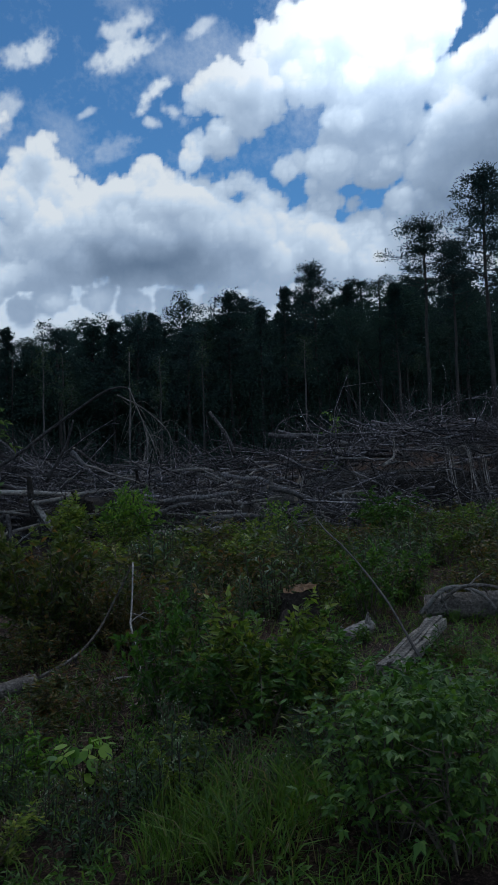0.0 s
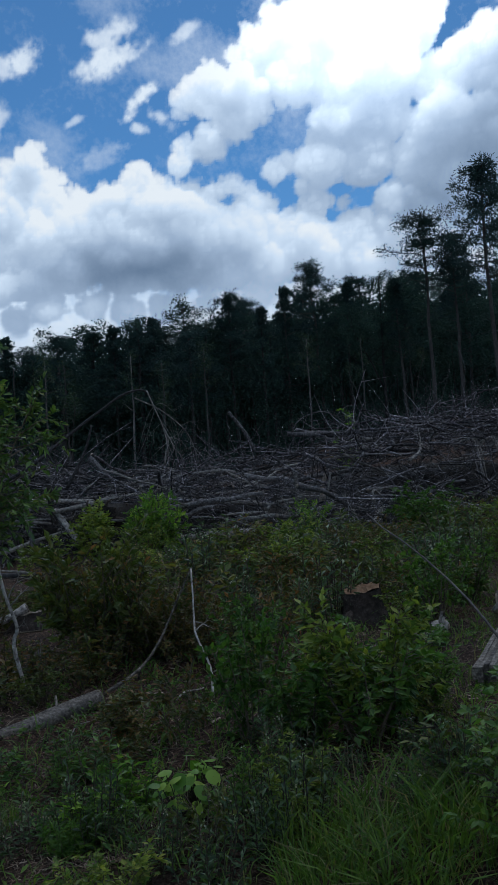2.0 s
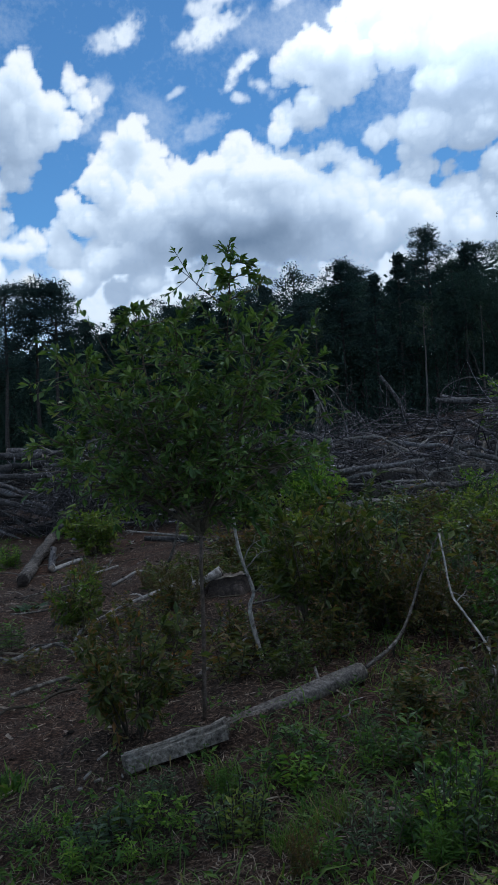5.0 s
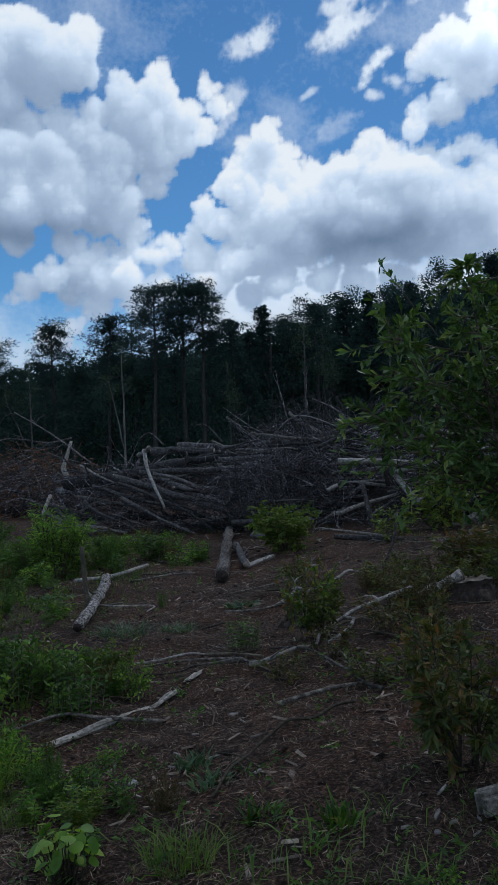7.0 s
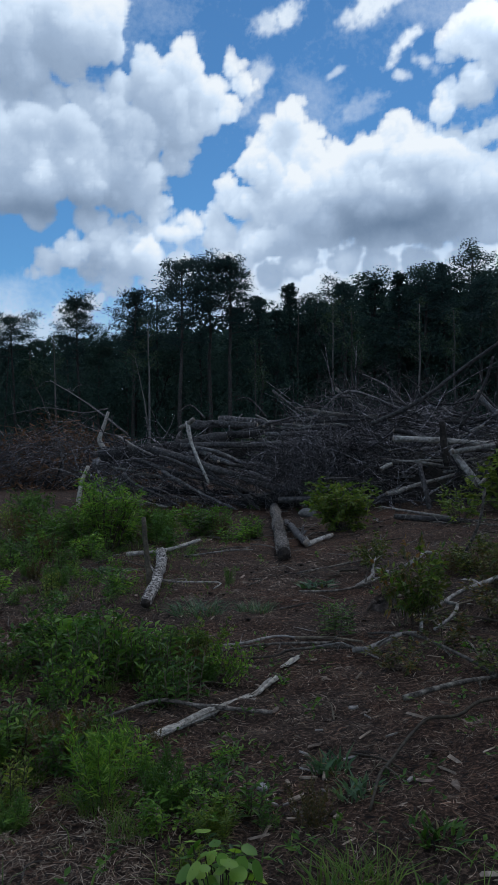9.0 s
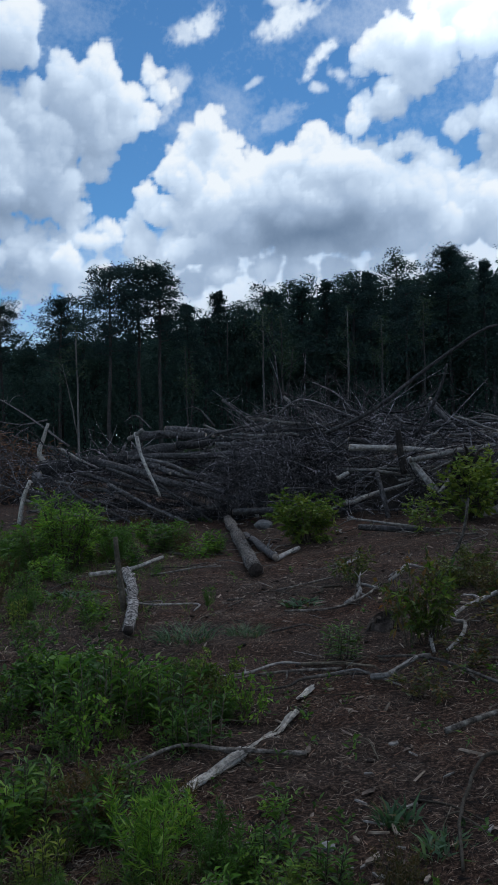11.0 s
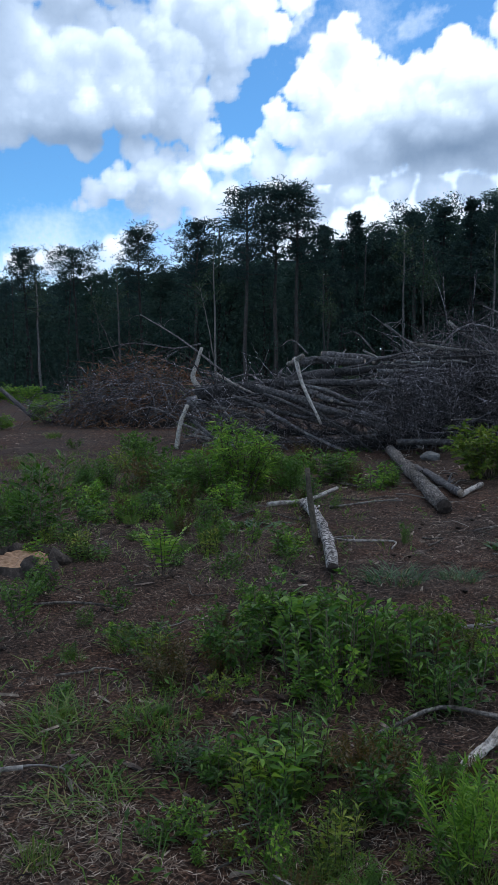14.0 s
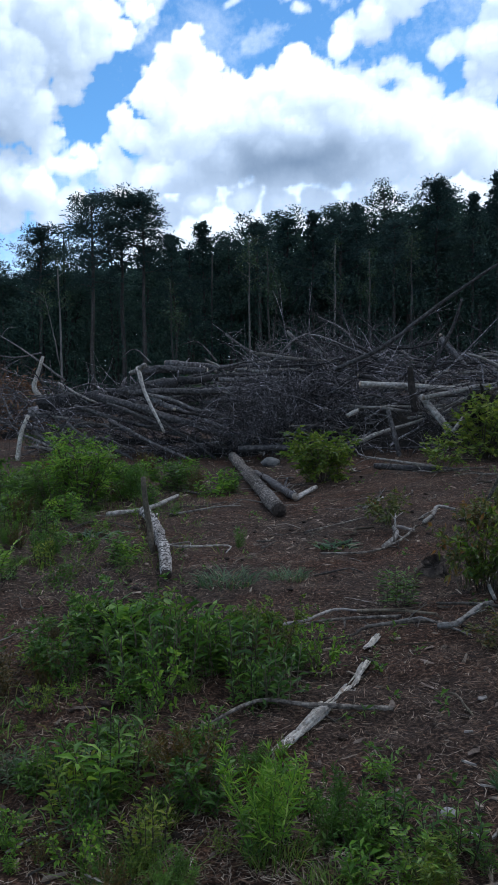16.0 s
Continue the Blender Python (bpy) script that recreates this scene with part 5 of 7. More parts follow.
branch("forked_limb", [(2.05, 15.0, 1.38), (2.25, 14.8, 1.08), (2.42, 14.6, 0.82)], 0.05, 0.06, "dead_pale", "pale limb leaning in a fork on the pile", prng)
branch("forked_limb", [(2.37, 14.3, 0.82), (2.6, 14.5, 1.02), (2.88, 14.8, 1.23)], 0.035, 0.028, "dead_pale", "pale limb leaning in a fork on the pile", prng)
branch("leaning_stick", [(2.84, 16.5, 2.39), (3.05, 16.4, 2.15), (3.27, 16.3, 1.86)], 0.06, 0.05, "dead_grey", "thick broken stick on top of the pile", prng)
branch("dead_branch", [(2.0, 12.9, 0.36), (1.2, 12.9, 0.5), (0.6, 12.6, 0.62)], 0.03, 0.012, "dead_pale", "pale branch lying before the pile", prng, 4, 0.4)
ROOT = (2.86, 14.3, 1.16)
log("root_log", (3.9, 16.6, 1.2), ROOT, 0.2, 0.30, "dark_bark", "thick dark log end with torn roots", prng, 0.03, ends="humus_shade", sides=18, lump=0.06, knots=2)
for k in range(11):
    a = k * 0.571
    q = np.array(ROOT) + np.array([0.24 * math.cos(a), -0.02, 0.24 * math.sin(a)])
    d = np.array([math.cos(a), -0.5, math.sin(a)]) * float(prng.uniform(0.12, 0.3))
    branch("torn_root", [q - d * 0.3, q + d * 0.5, q + d + prng.normal(size=3) * 0.05], 0.04, 0.012, "dark_bark", "broken dark root on a log end", prng, 2, 0.15, group="torn roots")
# tops of felled trees that fan up behind the arched stem
for p, tip, r in (((2.1, 18.2, 1.9), (0.2, 18.0, 2.5), 0.045), ((2.0, 18.2, 1.95), (0.85, 18.2, 2.95), 0.035), ((1.7, 18.4, 1.95), (1.35, 18.4, 3.05), 0.025), ((1.9, 18.5, 2.0), (2.1, 18.5, 2.8), 0.028),
                  ((2.2, 17.8, 1.85), (1.0, 17.4, 2.4), 0.05), ((0.6, 18.3, 1.9), (-0.5, 18.2, 2.25), 0.03), ((2.5, 18.2, 1.9), (3.2, 17.9, 2.4), 0.045), ((1.3, 18.8, 2.0), (0.2, 18.9, 2.8), 0.022)):
    p, tip = np.array(p), np.array(tip)
    mid = (p + tip) / 2 + np.array([0, 0, 0.18])
    branch("dead_tree_top", [p, mid, tip], r, 0.010, "dead_grey", "bare grey top of a felled tree standing up", prng, 20, 0.5, group="tops on the pile", sway=0.06)
# bare twigs that arch out beyond the stacked stems
for x, y, z, dx, dz, ln in ((-4.9, 20.3, 1.3, -0.5, 0.9, 1.3), (-5.4, 20.5, 1.2, -0.8, 0.5, 1.1), (-5.9, 20.8, 0.9, -0.6, 0.9, 1.2), (-6.3, 21.0, 0.7, -0.2, 1.0, 1.3), (-5.6, 20.0, 0.7, -1.0, 0.3, 1.2), (-6.6, 21.2, 0.6, 0.5, 0.9, 1.1),
                            (-5.0, 19.6, 0.6, -0.9, 0.2, 1.4), (-1.2, 18.9, 2.1, -0.7, 0.6, 0.9), (-0.4, 19.2, 2.1, 0.7, 0.7, 0.9), (-2.6, 19.2, 2.1, -0.8, 0.5, 0.7)):
    q = np.array([x, y, z])
    d = unit(np.array([dx, float(prng.normal() * 0.3), dz])) * ln
    branch("arched_twig", [q, q + d * 0.55 + np.array([0, 0, 0.08]), q + d - np.array([0, 0, 0.22])], 0.02, 0.006, "dead_grey", "bare arching twig at the end of the pile", prng, 7, 0.5, group="bare twigs", sway=0.05)
for i in range(84):
    x = float(prng.uniform(-0.4, 9.5)) if i < 46 else float(prng.uniform(3.5, 12.5))
    y0 = float(np.interp(x, PX, P_MID)) - float(np.interp(x, PX, P_HALF)) * float(prng.uniform(0.6, 0.98))
    z0 = float(gz(x, y0)) + float(prng.uniform(0.1, 1.0)) * max(0.5, float(pile_top(x, y0) - gz(x, y0)))
    if 8.9 < x < 12.4 and z0 < 1.9:
        continue
    a = float(prng.uniform(0, 6.28))
    d = np.array([math.cos(a), 0.4 * math.sin(a), float(prng.normal() * 0.45)]) * float(prng.uniform(0.5, 1.3))
    q = np.array([x, y0, z0])
    r = float(prng.uniform(0.012, 0.04))
    branch("crooked_limb", [q - d * 0.5, q + prng.normal(size=3) * 0.1, q + d * 0.5], r, r * 0.4, ("dead_grey", "dead_pale", "dead_grey")[i % 3], "crooked bare limb sticking out of the pile", prng, 6, 0.45, group="crooked limbs", sway=0.06)
# a bundle of pale stems at the foot of the long face
for x, y, z, ln, r, up in ((4.6, 13.4, 0.75, 1.9, 0.07, 0.05), (5.4, 13.6, 0.95, 1.7, 0.06, 0.12), (4.2, 14.0, 1.1, 1.6, 0.05, 0.2), (5.8, 14.2, 1.25, 2.2, 0.05, -0.1), (4.9, 13.9, 1.35, 2.0, 0.055, 0.1), (6.8, 14.0, 1.0, 1.5, 0.06, 0.25),
                           (3.5, 14.3, 0.8, 1.5, 0.06, 0.3), (8.5, 14.4, 1.5, 2.6, 0.06, 0.1), (9.4, 15.2, 2.1, 2.4, 0.05, -0.1), (7.9, 15.0, 1.75, 2.4, 0.05, 0.15), (10.5, 15.6, 2.45, 2.6, 0.06, 0.03), (11.4, 16.0, 2.7, 2.4, 0.05, -0.05)):
    a = float(prng.normal() * 0.35)
    d = np.array([math.cos(a), math.sin(a), up]) * ln * 0.5
    q = np.array([x, y, z])
    log("pile_log", q - d, q + d, r, r * 0.7, ("dead_grey", "dead_pale")[int(prng.integers(2))], "barkless grey stem lying in the brush", prng, 0.1, group=STACK, knots=3, n=10)
for i in range(18):
    x = 9.9 + 0.055 * i + 0.14 * float(prng.normal())
    y = 13.2 - 0.25 * (x - 10)
    branch("drooping_branch", [(x - 0.35, y + 0.2, 2.1 + 0.1 * float(prng.normal())), (x, y, 2.2), (x - 0.08, y - 0.4, 1.56), (x - 0.14 + 0.1 * float(prng.normal()), y - 0.8, 0.95)], 0.015, 0.006, ("dead_grey", "dead_pale")[i % 2], "thin pale branch drooping down the pile face", prng, 4, 0.4, group="drooping branches")


# ---- logs, stumps and sticks on the clearing ----
lrng = np.random.default_rng(8)


def g3(x, y, up=0.0):
    return (x, y, float(rough_z(x, y)) + up)


near_log = log("bark_log", g3(-2.3, 11.2, 0.06), g3(-1.97, 8.25, 0.05), 0.058, 0.05, "pine_bark", "flaky pale-barked pine log bowed over bare soil", lrng, 0.02, sides=14, lump=0.09, n=18, ends="dark_bark", bow=(0.05, 0, 0.02))
bark_plates(near_log, g3(-2.3, 11.2, 0.06), g3(-1.97, 8.25, 0.05), 0.058, 0.05, "bark_pale", 90, lrng, 0.028, (0.05, 0, 0.02))
long_log = log("bark_log", g3(-1.0, 16.9, 0.1), g3(-0.76, 11.0, 0.08), 0.085, 0.092, "scaly_bark", "long scaly pine log pointing away from the pile", lrng, 0.003, sides=14, lump=0.07, n=18, ends="dark_bark")
bark_plates(long_log, g3(-0.92, 15.0, 0.09), g3(-0.76, 11.0, 0.08), 0.088, 0.092, "scaly_bark", 150, lrng, 0.04)
log("fallen_log", g3(-0.75, 14.5, 0.1), g3(-0.47, 11.8, 0.07), 0.06, 0.05, "dead_grey", "thin grey log beside a thicker one", lrng, 0.02)
log("fallen_log", g3(-0.47, 11.8, 0.05), g3(-0.1, 12.5, 0.05), 0.035, 0.03, "dead_pale", "short pale stick on the soil", lrng, 0.05)
log("fallen_log", g3(1.3, 4.2, -0.035), g3(2.2, 4.62, 0.065), 0.045, 0.06, "log_grey", "squarish barkless grey log among weeds", lrng, 0.01, sides=16, lump=0.03, knots=1, furrow=0.1)

def split_slab(p0, p1, width, thick, mat, label, rng):
    """A split half-round slab: flat weathered face, ragged ends and long cracks between its strips."""
    p0, p1 = np.asarray(p0, float), np.asarray(p1, float)
    e = thing("split_log", label, "log")
    ax = unit(p1 - p0)
    side = unit(np.cross(ax, np.array([0, 0, 1.0])))
    up = np.cross(side, ax)
    ln = float(np.linalg.norm(p1 - p0))
    n = 5
    for k in range(n):
        c = (k - (n - 1) / 2) * width / n
        a, b = -0.05 * ln * rng.uniform(0, 1), ln * (1 + 0.06 * rng.uniform(-1, 1))
        t = np.linspace(a, b, 7)[:, None]
        w = width / n * 0.5 * rng.uniform(0.85, 1.02, (7, 1))
        rise = thick * (0.5 + 0.25 * rng.uniform(-0.6, 1) + 0.06 * rng.normal(size=(7, 1)))
        mid = p0 + ax * t + side * (c + 0.004 * rng.normal(size=(7, 1)))
        low = thick * 0.5 * math.cos(1.2 * c / width * 2)
        ring = np.stack([mid - side * w - up * low, mid + side * w - up * low, mid + side * w * 0.9 + up * rise, mid - side * w * 0.9 + up * rise], 1)
        s = Shape()
        s.add(ring.reshape(-1, 3), [(i * 4 + j, i * 4 + (j + 1) % 4, (i + 1) * 4 + (j + 1) % 4, (i + 1) * 4 + j) for i in range(6) for j in range(4)] + [(3, 2, 1, 0), (24, 25, 26, 27)])
        part("strip", s, M[mat], e, flat=True)


split_slab(g3(4.42, 3.45, 0.07), g3(5.25, 4.45, 0.09), 0.17, 0.09, "slab_grey", "pale split slab of a log among weeds", lrng)
split_slab(g3(0.8, 3.92, 0.05), g3(1.32, 4.02, 0.06), 0.13, 0.07, "slab_grey", "weathered split log end on the litter", lrng)
log("bark_log", g3(5.42, 4.98, 0.12), g3(7.0, 4.3, 0.14), 0.10, 0.13, "log_grey", "thick pale root-end log on the ground", lrng, 0.04, sides=26, lump=0.03, n=16, knots=4, furrow=0.08)
branch("fallen_branch", [g3(5.5, 4.85, 0.2), g3(5.62, 4.66, 0.3), g3(5.9, 4.55, 0.26), g3(6.05, 4.4, 0.1)], 0.018, 0.010, "log_grey", "curved grey root on a log", lrng, 3, 0.25)
branch("fallen_branch", [g3(5.36, 4.95, 0.08), g3(5.52, 4.78, 0.28), g3(5.75, 4.68, 0.24), g3(5.9, 4.6, 0.05)], 0.025, 0.012, "dead_pale", "curved pale root on a log", lrng, 3, 0.25)
log("wood_chunk", g3(4.55, 4.7, 0.05), g3(4.85, 4.8, 0.06), 0.06, 0.05, "dead_pale", "broken pale chunk of wood", lrng, 0.05, sides=9, lump=0.2)
log("split_log", g3(1.08, 7.86, 0.06), g3(1.66, 8.0, 0.21), 0.022, 0.055, "dead_pale", "pale splintered root end leaning on a stump", lrng, 0.04, sides=7, lump=0.14, knots=1)
branch("leaning_pole", [(-15.2, 27.0, 3.2), (-14.16, 27.0, 2.37), (-13.04, 27.0, 1.45), (-11.6, 27.0, 0.24)], 0.04, 0.075, "dead_grey", "long grey pole leaning over green scrub", lrng, 0)
# pale rotten stem in pieces, with a stick across it
def rotten_stick(a, b, w, rng):
    """A length of bleached, rotten stem fallen apart into long splinters."""
    a, b = np.array(g3(*a, 0.0)), np.array(g3(*b, 0.0))
    ax = unit(b - a)
    side = unit(np.cross(ax, np.array([0, 0, 1.0])))
    ln = float(np.linalg.norm(b - a))
    e = thing("rotten_stick", "bleached rotten stick in splinters on brown litter", "stick", None, "pieces of a rotten stem")
    for k in range(12):
        l = ln * float(rng.uniform(0.5, 1.0))
        c = a + ax * (l / 2 + (ln - l) * float(rng.uniform())) + side * w * float(rng.uniform(-0.8, 0.8)) + np.array([0, 0, float(rng.uniform(0.006, 0.03))])
        d = unit(ax + side * float(rng.normal() * 0.06) + np.array([0, 0, float(rng.normal() * 0.03)]))
        q = w * float(rng.uniform(0.28, 0.62))
        s = Shape()
        s.tube([c - d * l * 0.5, c - d * l * 0.42, c, c + d * l * 0.4, c + d * l * 0.5], [q * 0.25, q * 0.8, q, q * 0.8, q * 0.2], 5, rng, 0.16)
        part("splinter", s, M["white_wood"], e, flat=True)


for a, b, r in (((-1.43, 5.18), (-1.28, 5.42), 0.022), ((-1.29, 5.4), (-1.08, 5.74), 0.026), ((-1.1, 5.7), (-0.9, 6.05), 0.024), ((-0.91, 6.02), (-0.76, 6.32), 0.018), ((-0.73, 6.46), (-0.61, 6.64), 0.022)):
    rotten_stick(a, b, r, lrng)
STICK = "sticks on the clearing"


def stick(pts, r0, r1, mat="stick", kids=1, label="grey dead stick on the bare ground"):
    branch("fallen_branch", [g3(x, y, u) for x, y, u in pts], r0, r1, mat, label, lrng, kids, 0.25, STICK, "stick")


stick([(-1.75, 5.5, 0.02), (-1.45, 5.72, 0.06), (-1.2, 5.66, 0.06), (-0.78, 5.63, 0.045)], 0.009, 0.013)
stick([(-1.35, 6.9, 0.02), (-0.9, 7.05, 0.04), (-0.38, 7.0, 0.03)], 0.007, 0.012)
stick([(-0.25, 6.6, 0.02), (-0.15, 6.56, 0.05), (0.08, 6.8, 0.06), (0.22, 6.95, 0.03)], 0.022, 0.013, "dead_pale", 2)
stick([(-0.1, 7.12, 0.02), (0.14, 6.76, 0.06), (0.3, 6.4, 0.04), (0.42, 6.06, 0.05), (0.51, 5.9, 0.04), (0.62, 5.66, 0.02)], 0.009, 0.013, "stick", 3)
stick([(-0.05, 5.65, 0.02), (0.25, 5.74, 0.05), (0.47, 5.84, 0.05), (0.55, 5.9, 0.03)], 0.018, 0.010, "stick", 2)
stick([(0.27, 7.03, 0.02), (0.33, 7.3, 0.06), (0.5, 7.5, 0.09), (0.7, 7.72, 0.1), (0.95, 7.86, 0.12), (1.2, 7.96, 0.14)], 0.013, 0.02, "dead_pale", 1, "pale crooked root running from a stump")
stick([(0.36, 7.0, 0.02), (0.52, 7.2, 0.06), (0.6, 7.38, 0.08), (0.54, 7.48, 0.1), (0.62, 7.62, 0.1), (0.75, 7.75, 0.11)], 0.014, 0.017, "dead_pale", 0, "pale crooked root running from a stump")
stick([(-0.04, 8.9, 0.02), (0.12, 9.05, 0.07), (0.16, 9.3, 0.07), (0.34, 9.25, 0.04)], 0.026, 0.014, "dead_pale", 3, "broken bleached limb on dark soil")
stick([(0.5, 9.5, 0.02), (0.66, 9.7, 0.08), (0.8, 10.0, 0.09), (0.98, 9.95, 0.04)], 0.022, 0.014, "dead_pale", 3, "broken bleached limb on dark soil")
stick([(0.42, 5.45, 0.03), (0.3, 5.38, 0.05), (0.17, 5.27, 0.03), (0.02, 5.2, 0.05), (-0.08, 5.1, 0.05), (-0.14, 4.97, 0.05), (-0.2, 4.87, 0.04), (-0.24, 4.76, 0.05), (-0.3, 4.6, 0.04), (-0.36, 4.36, 0.02)], 0.010, 0.007, "twig", 2)
stick([(-0.39, 5.02, 0.02), (-0.26, 4.86, 0.03), (-0.15, 4.71, 0.02)], 0.006, 0.004, "twig", 1)
stick([(-0.64, 7.17, 0.02), (-0.4, 7.08, 0.04), (-0.16, 6.92, 0.03)], 0.013, 0.009, "twig", 2)
stick([(-2.75, 11.25, 0.03), (-2.3, 11.6, 0.05), (-1.95, 12.4, 0.06)], 0.03, 0.025, "dead_pale")
stick([(-0.6, 9.0, 0.02), (-0.2, 8.7, 0.05), (0.1, 8.9, 0.06), (0.4, 9.4, 0.04)], 0.010, 0.012, "stick", 4)
stick([(0.0, 8.0, 0.03), (0.3, 8.1, 0.08), (0.55, 7.9, 0.03)], 0.02, 0.012, "twig", 2)
stick([(0.15, 10.6, 0.03), (0.5, 11.2, 0.05)], 0.02, 0.015, "dead_pale")
stick([(1.1, 9.6, 0.05), (1.25, 9.5, 0.4), (1.32, 9.5, 0.75)], 0.02, 0.012, "stick", 2)
stick([(-4.2, 7.2, 0.02), (-3.8, 7.35, 0.04), (-3.4, 7.3, 0.02)], 0.012, 0.008)
stick([(-3.5, 4.9, 0.02), (-3.2, 5.0, 0.03)], 0.012, 0.01, "dead_pale")
stick([(2.98, 5.3, 0.74), (2.84, 5.28, 0.46), (2.68, 5.1, 0.28), (2.48, 4.85, 0.14), (2.2, 4.6, 0.08)], 0.006, 0.013, "stick", 1)
stick([(2.98, 5.29, 0.74), (2.93, 5.0, 0.42), (2.9, 4.75, 0.34), (2.93, 4.45, 0.2), (2.9, 4.25, 0.06)], 0.007, 0.008, "dead_pale", 3)
stick([(4.65, 3.35, 0.03), (4.8, 4.6, 0.45), (5.0, 6.6, 0.85)], 0.010, 0.006, "trunk", 0, "long thin dead stick leaning through the weeds")
stick([(1.7, 5.4, 0.02), (1.63, 5.4, 0.38), (1.66, 5.4, 0.5), (1.59, 5.4, 0.74), (1.55, 5.4, 0.98), (1.52, 5.4, 1.3)], 0.017, 0.008, "dead_pale", 4, "bleached dead sapling standing in weeds")
stick([(1.2, 5.3, 0.02), (1.6, 5.6, 0.12), (1.9, 5.9, 0.08)], 0.012, 0.008, "dead_pale", 3)
stick([(1.0, 5.0, 0.02), (1.25, 5.15, 0.05)], 0.02, 0.016, "stick")
stick([(-0.6, 9.9, 0.03), (0.1, 10.1, 0.04)], 0.012, 0.01)
for i in range(110):
    x, y = float(lrng.uniform(-4.5, 4.5)), float(3.6 + 11 * lrng.uniform() ** 1.3)
    a, ln = float(lrng.uniform(0, 3.14)), float(lrng.uniform(0.1, 0.45))
    dx, dy = math.cos(a) * ln, math.sin(a) * ln
    k1, k2 = lrng.normal(size=2) * 0.12 * ln
    r = float(lrng.uniform(0.0025, 0.0075))
    stick([(x, y, 0.02), (x + dx * 0.4 + k1, y + dy * 0.4 + k2, 0.03), (x + dx * 0.7 - k1, y + dy * 0.7 + k1, 0.035), (x + dx, y + dy, 0.02)], r, r * 0.6, ("stick", "dead_pale", "twig")[i % 3], 0)


for i in range(80):
    # broken limbs over the middle of the clearing
    x, y = float(lrng.uniform(-2.4, 4.2)), float(6.6 + 7.2 * lrng.uniform())
    a, ln = float(lrng.normal() * 0.6 + (math.pi if i % 2 else 0)), float(lrng.uniform(0.25, 0.95))
    dx, dy = math.cos(a) * ln, math.sin(a) * ln
    k1, k2 = lrng.normal(size=2) * 0.14 * ln
    r = float(lrng.uniform(0.005, 0.014))
    stick([(x, y, 0.02), (x + dx * 0.35 + k1, y + dy * 0.35 + k2, 0.045), (x + dx * 0.7 - k2, y + dy * 0.7 + k1, 0.05), (x + dx, y + dy, 0.02)], r, r * 0.5, ("stick", "twig", "dead_pale", "stick")[i % 4], i % 3)


def stump(x, y, r, h, label, fresh, seed):
    """A sawn stump: furrowed bark that flares into roots, and an uneven sawn top."""
    rng = np.random.default_rng(seed)
    e = thing("tree_stump", label, "stump", Matrix.Translation(g3(x, y, -0.05)))
    sides = 36
    zs = np.array([0, 0.06, 0.14, h * 0.6, h * 0.9, h])
    flare = np.array([1.5, 1.24, 1.09, 1.0, 0.98, 0.96])
    a = np.linspace(0, 2 * math.pi, sides, endpoint=False)
    ridge = 1 + 0.05 * np.sign(np.sin(a * 9 + rng.uniform(0, 6))) * rng.uniform(0.2, 1, sides) + 0.05 * np.sin(a * 3 + rng.uniform(0, 6))
    R = r * flare[:, None] * ridge * (1 + 0.02 * rng.normal(size=(len(zs), sides)))
    tilt = 0.025 * np.cos(a - rng.uniform(0, 6))
    V = np.stack([R * np.cos(a), R * np.sin(a), zs[:, None] + tilt * (zs / h)[:, None]], -1).reshape(-1, 3)
    s = Shape()
    s.add(V, [(k * sides + j, k * sides + (j + 1) % sides, (k + 1) * sides + (j + 1) % sides, (k + 1) * sides + j) for k in range(len(zs) - 1) for j in range(sides)])
    bark = part("bark", s, M["dark_bark"], e)
    c = Shape()
    rim = np.stack([R[-1] * 0.95 * np.cos(a), R[-1] * 0.95 * np.sin(a), h + tilt + 0.004 + 0.012 * rng.uniform(-1, 1, sides)], -1)
    mid = rim * np.array([0.5, 0.5, 0]) + np.array([0, 0, h + 0.006]) + 0.02 * rng.uniform(-1, 1, (sides, 1)) * np.array([0, 0, 1.0])
    c.add(np.r_[rim, mid, [[0, 0, h + 0.01]]], [(j, (j + 1) % sides, sides + (j + 1) % sides, sides + j) for j in range(sides)] + [(sides + j, sides + (j + 1) % sides, 2 * sides) for j in range(sides)])
    part("sawn_top", c, M["cut_old" if fresh == "old" else "cut" if fresh else "dark_bark"], e, "sawn top with rings", flat=True)
    for k in range(4):
        b = k * 1.57 + rng.uniform(0, 1)
        t = Shape()
        t.tube([(r * 0.9 * math.cos(b), r * 0.9 * math.sin(b), 0.12), (r * 1.3 * math.cos(b), r * 1.3 * math.sin(b), 0.07), (r * 1.8 * math.cos(b + 0.2), r * 1.8 * math.sin(b + 0.2), 0.02)], [r * 0.3, r * 0.2, r * 0.1], 7, rng, 0.08)
        part("root_flare", t, M["dark_bark"], bark)


stump(4.5, 5.62, 0.17, 0.31, "sawn pine stump with an orange top", True, 1)
stump(-4.6, 8.4, 0.27, 0.1, "low sawn stump in reddish soil", True, 2)
stump(1.76, 8.02, 0.2, 0.22, "dark wide stump with a pale splintered top", "old", 3)
stump(0.1, 7.9, 0.085, 0.09, "rotten blackened low stump", False, 4)
branch("burnt_post", [g3(-2.12, 9.4, -0.05), g3(-2.18, 9.5, 0.35), g3(-2.22, 9.55, 0.72)], 0.032, 0.025, "twig", "dark charred stake standing beside a log", lrng, 0)
branch("burnt_post", [g3(1.05, 9.3, -0.05), g3(1.08, 9.3, 0.2)], 0.032, 0.028, "twig", "short charred stub in the soil", lrng, 0)


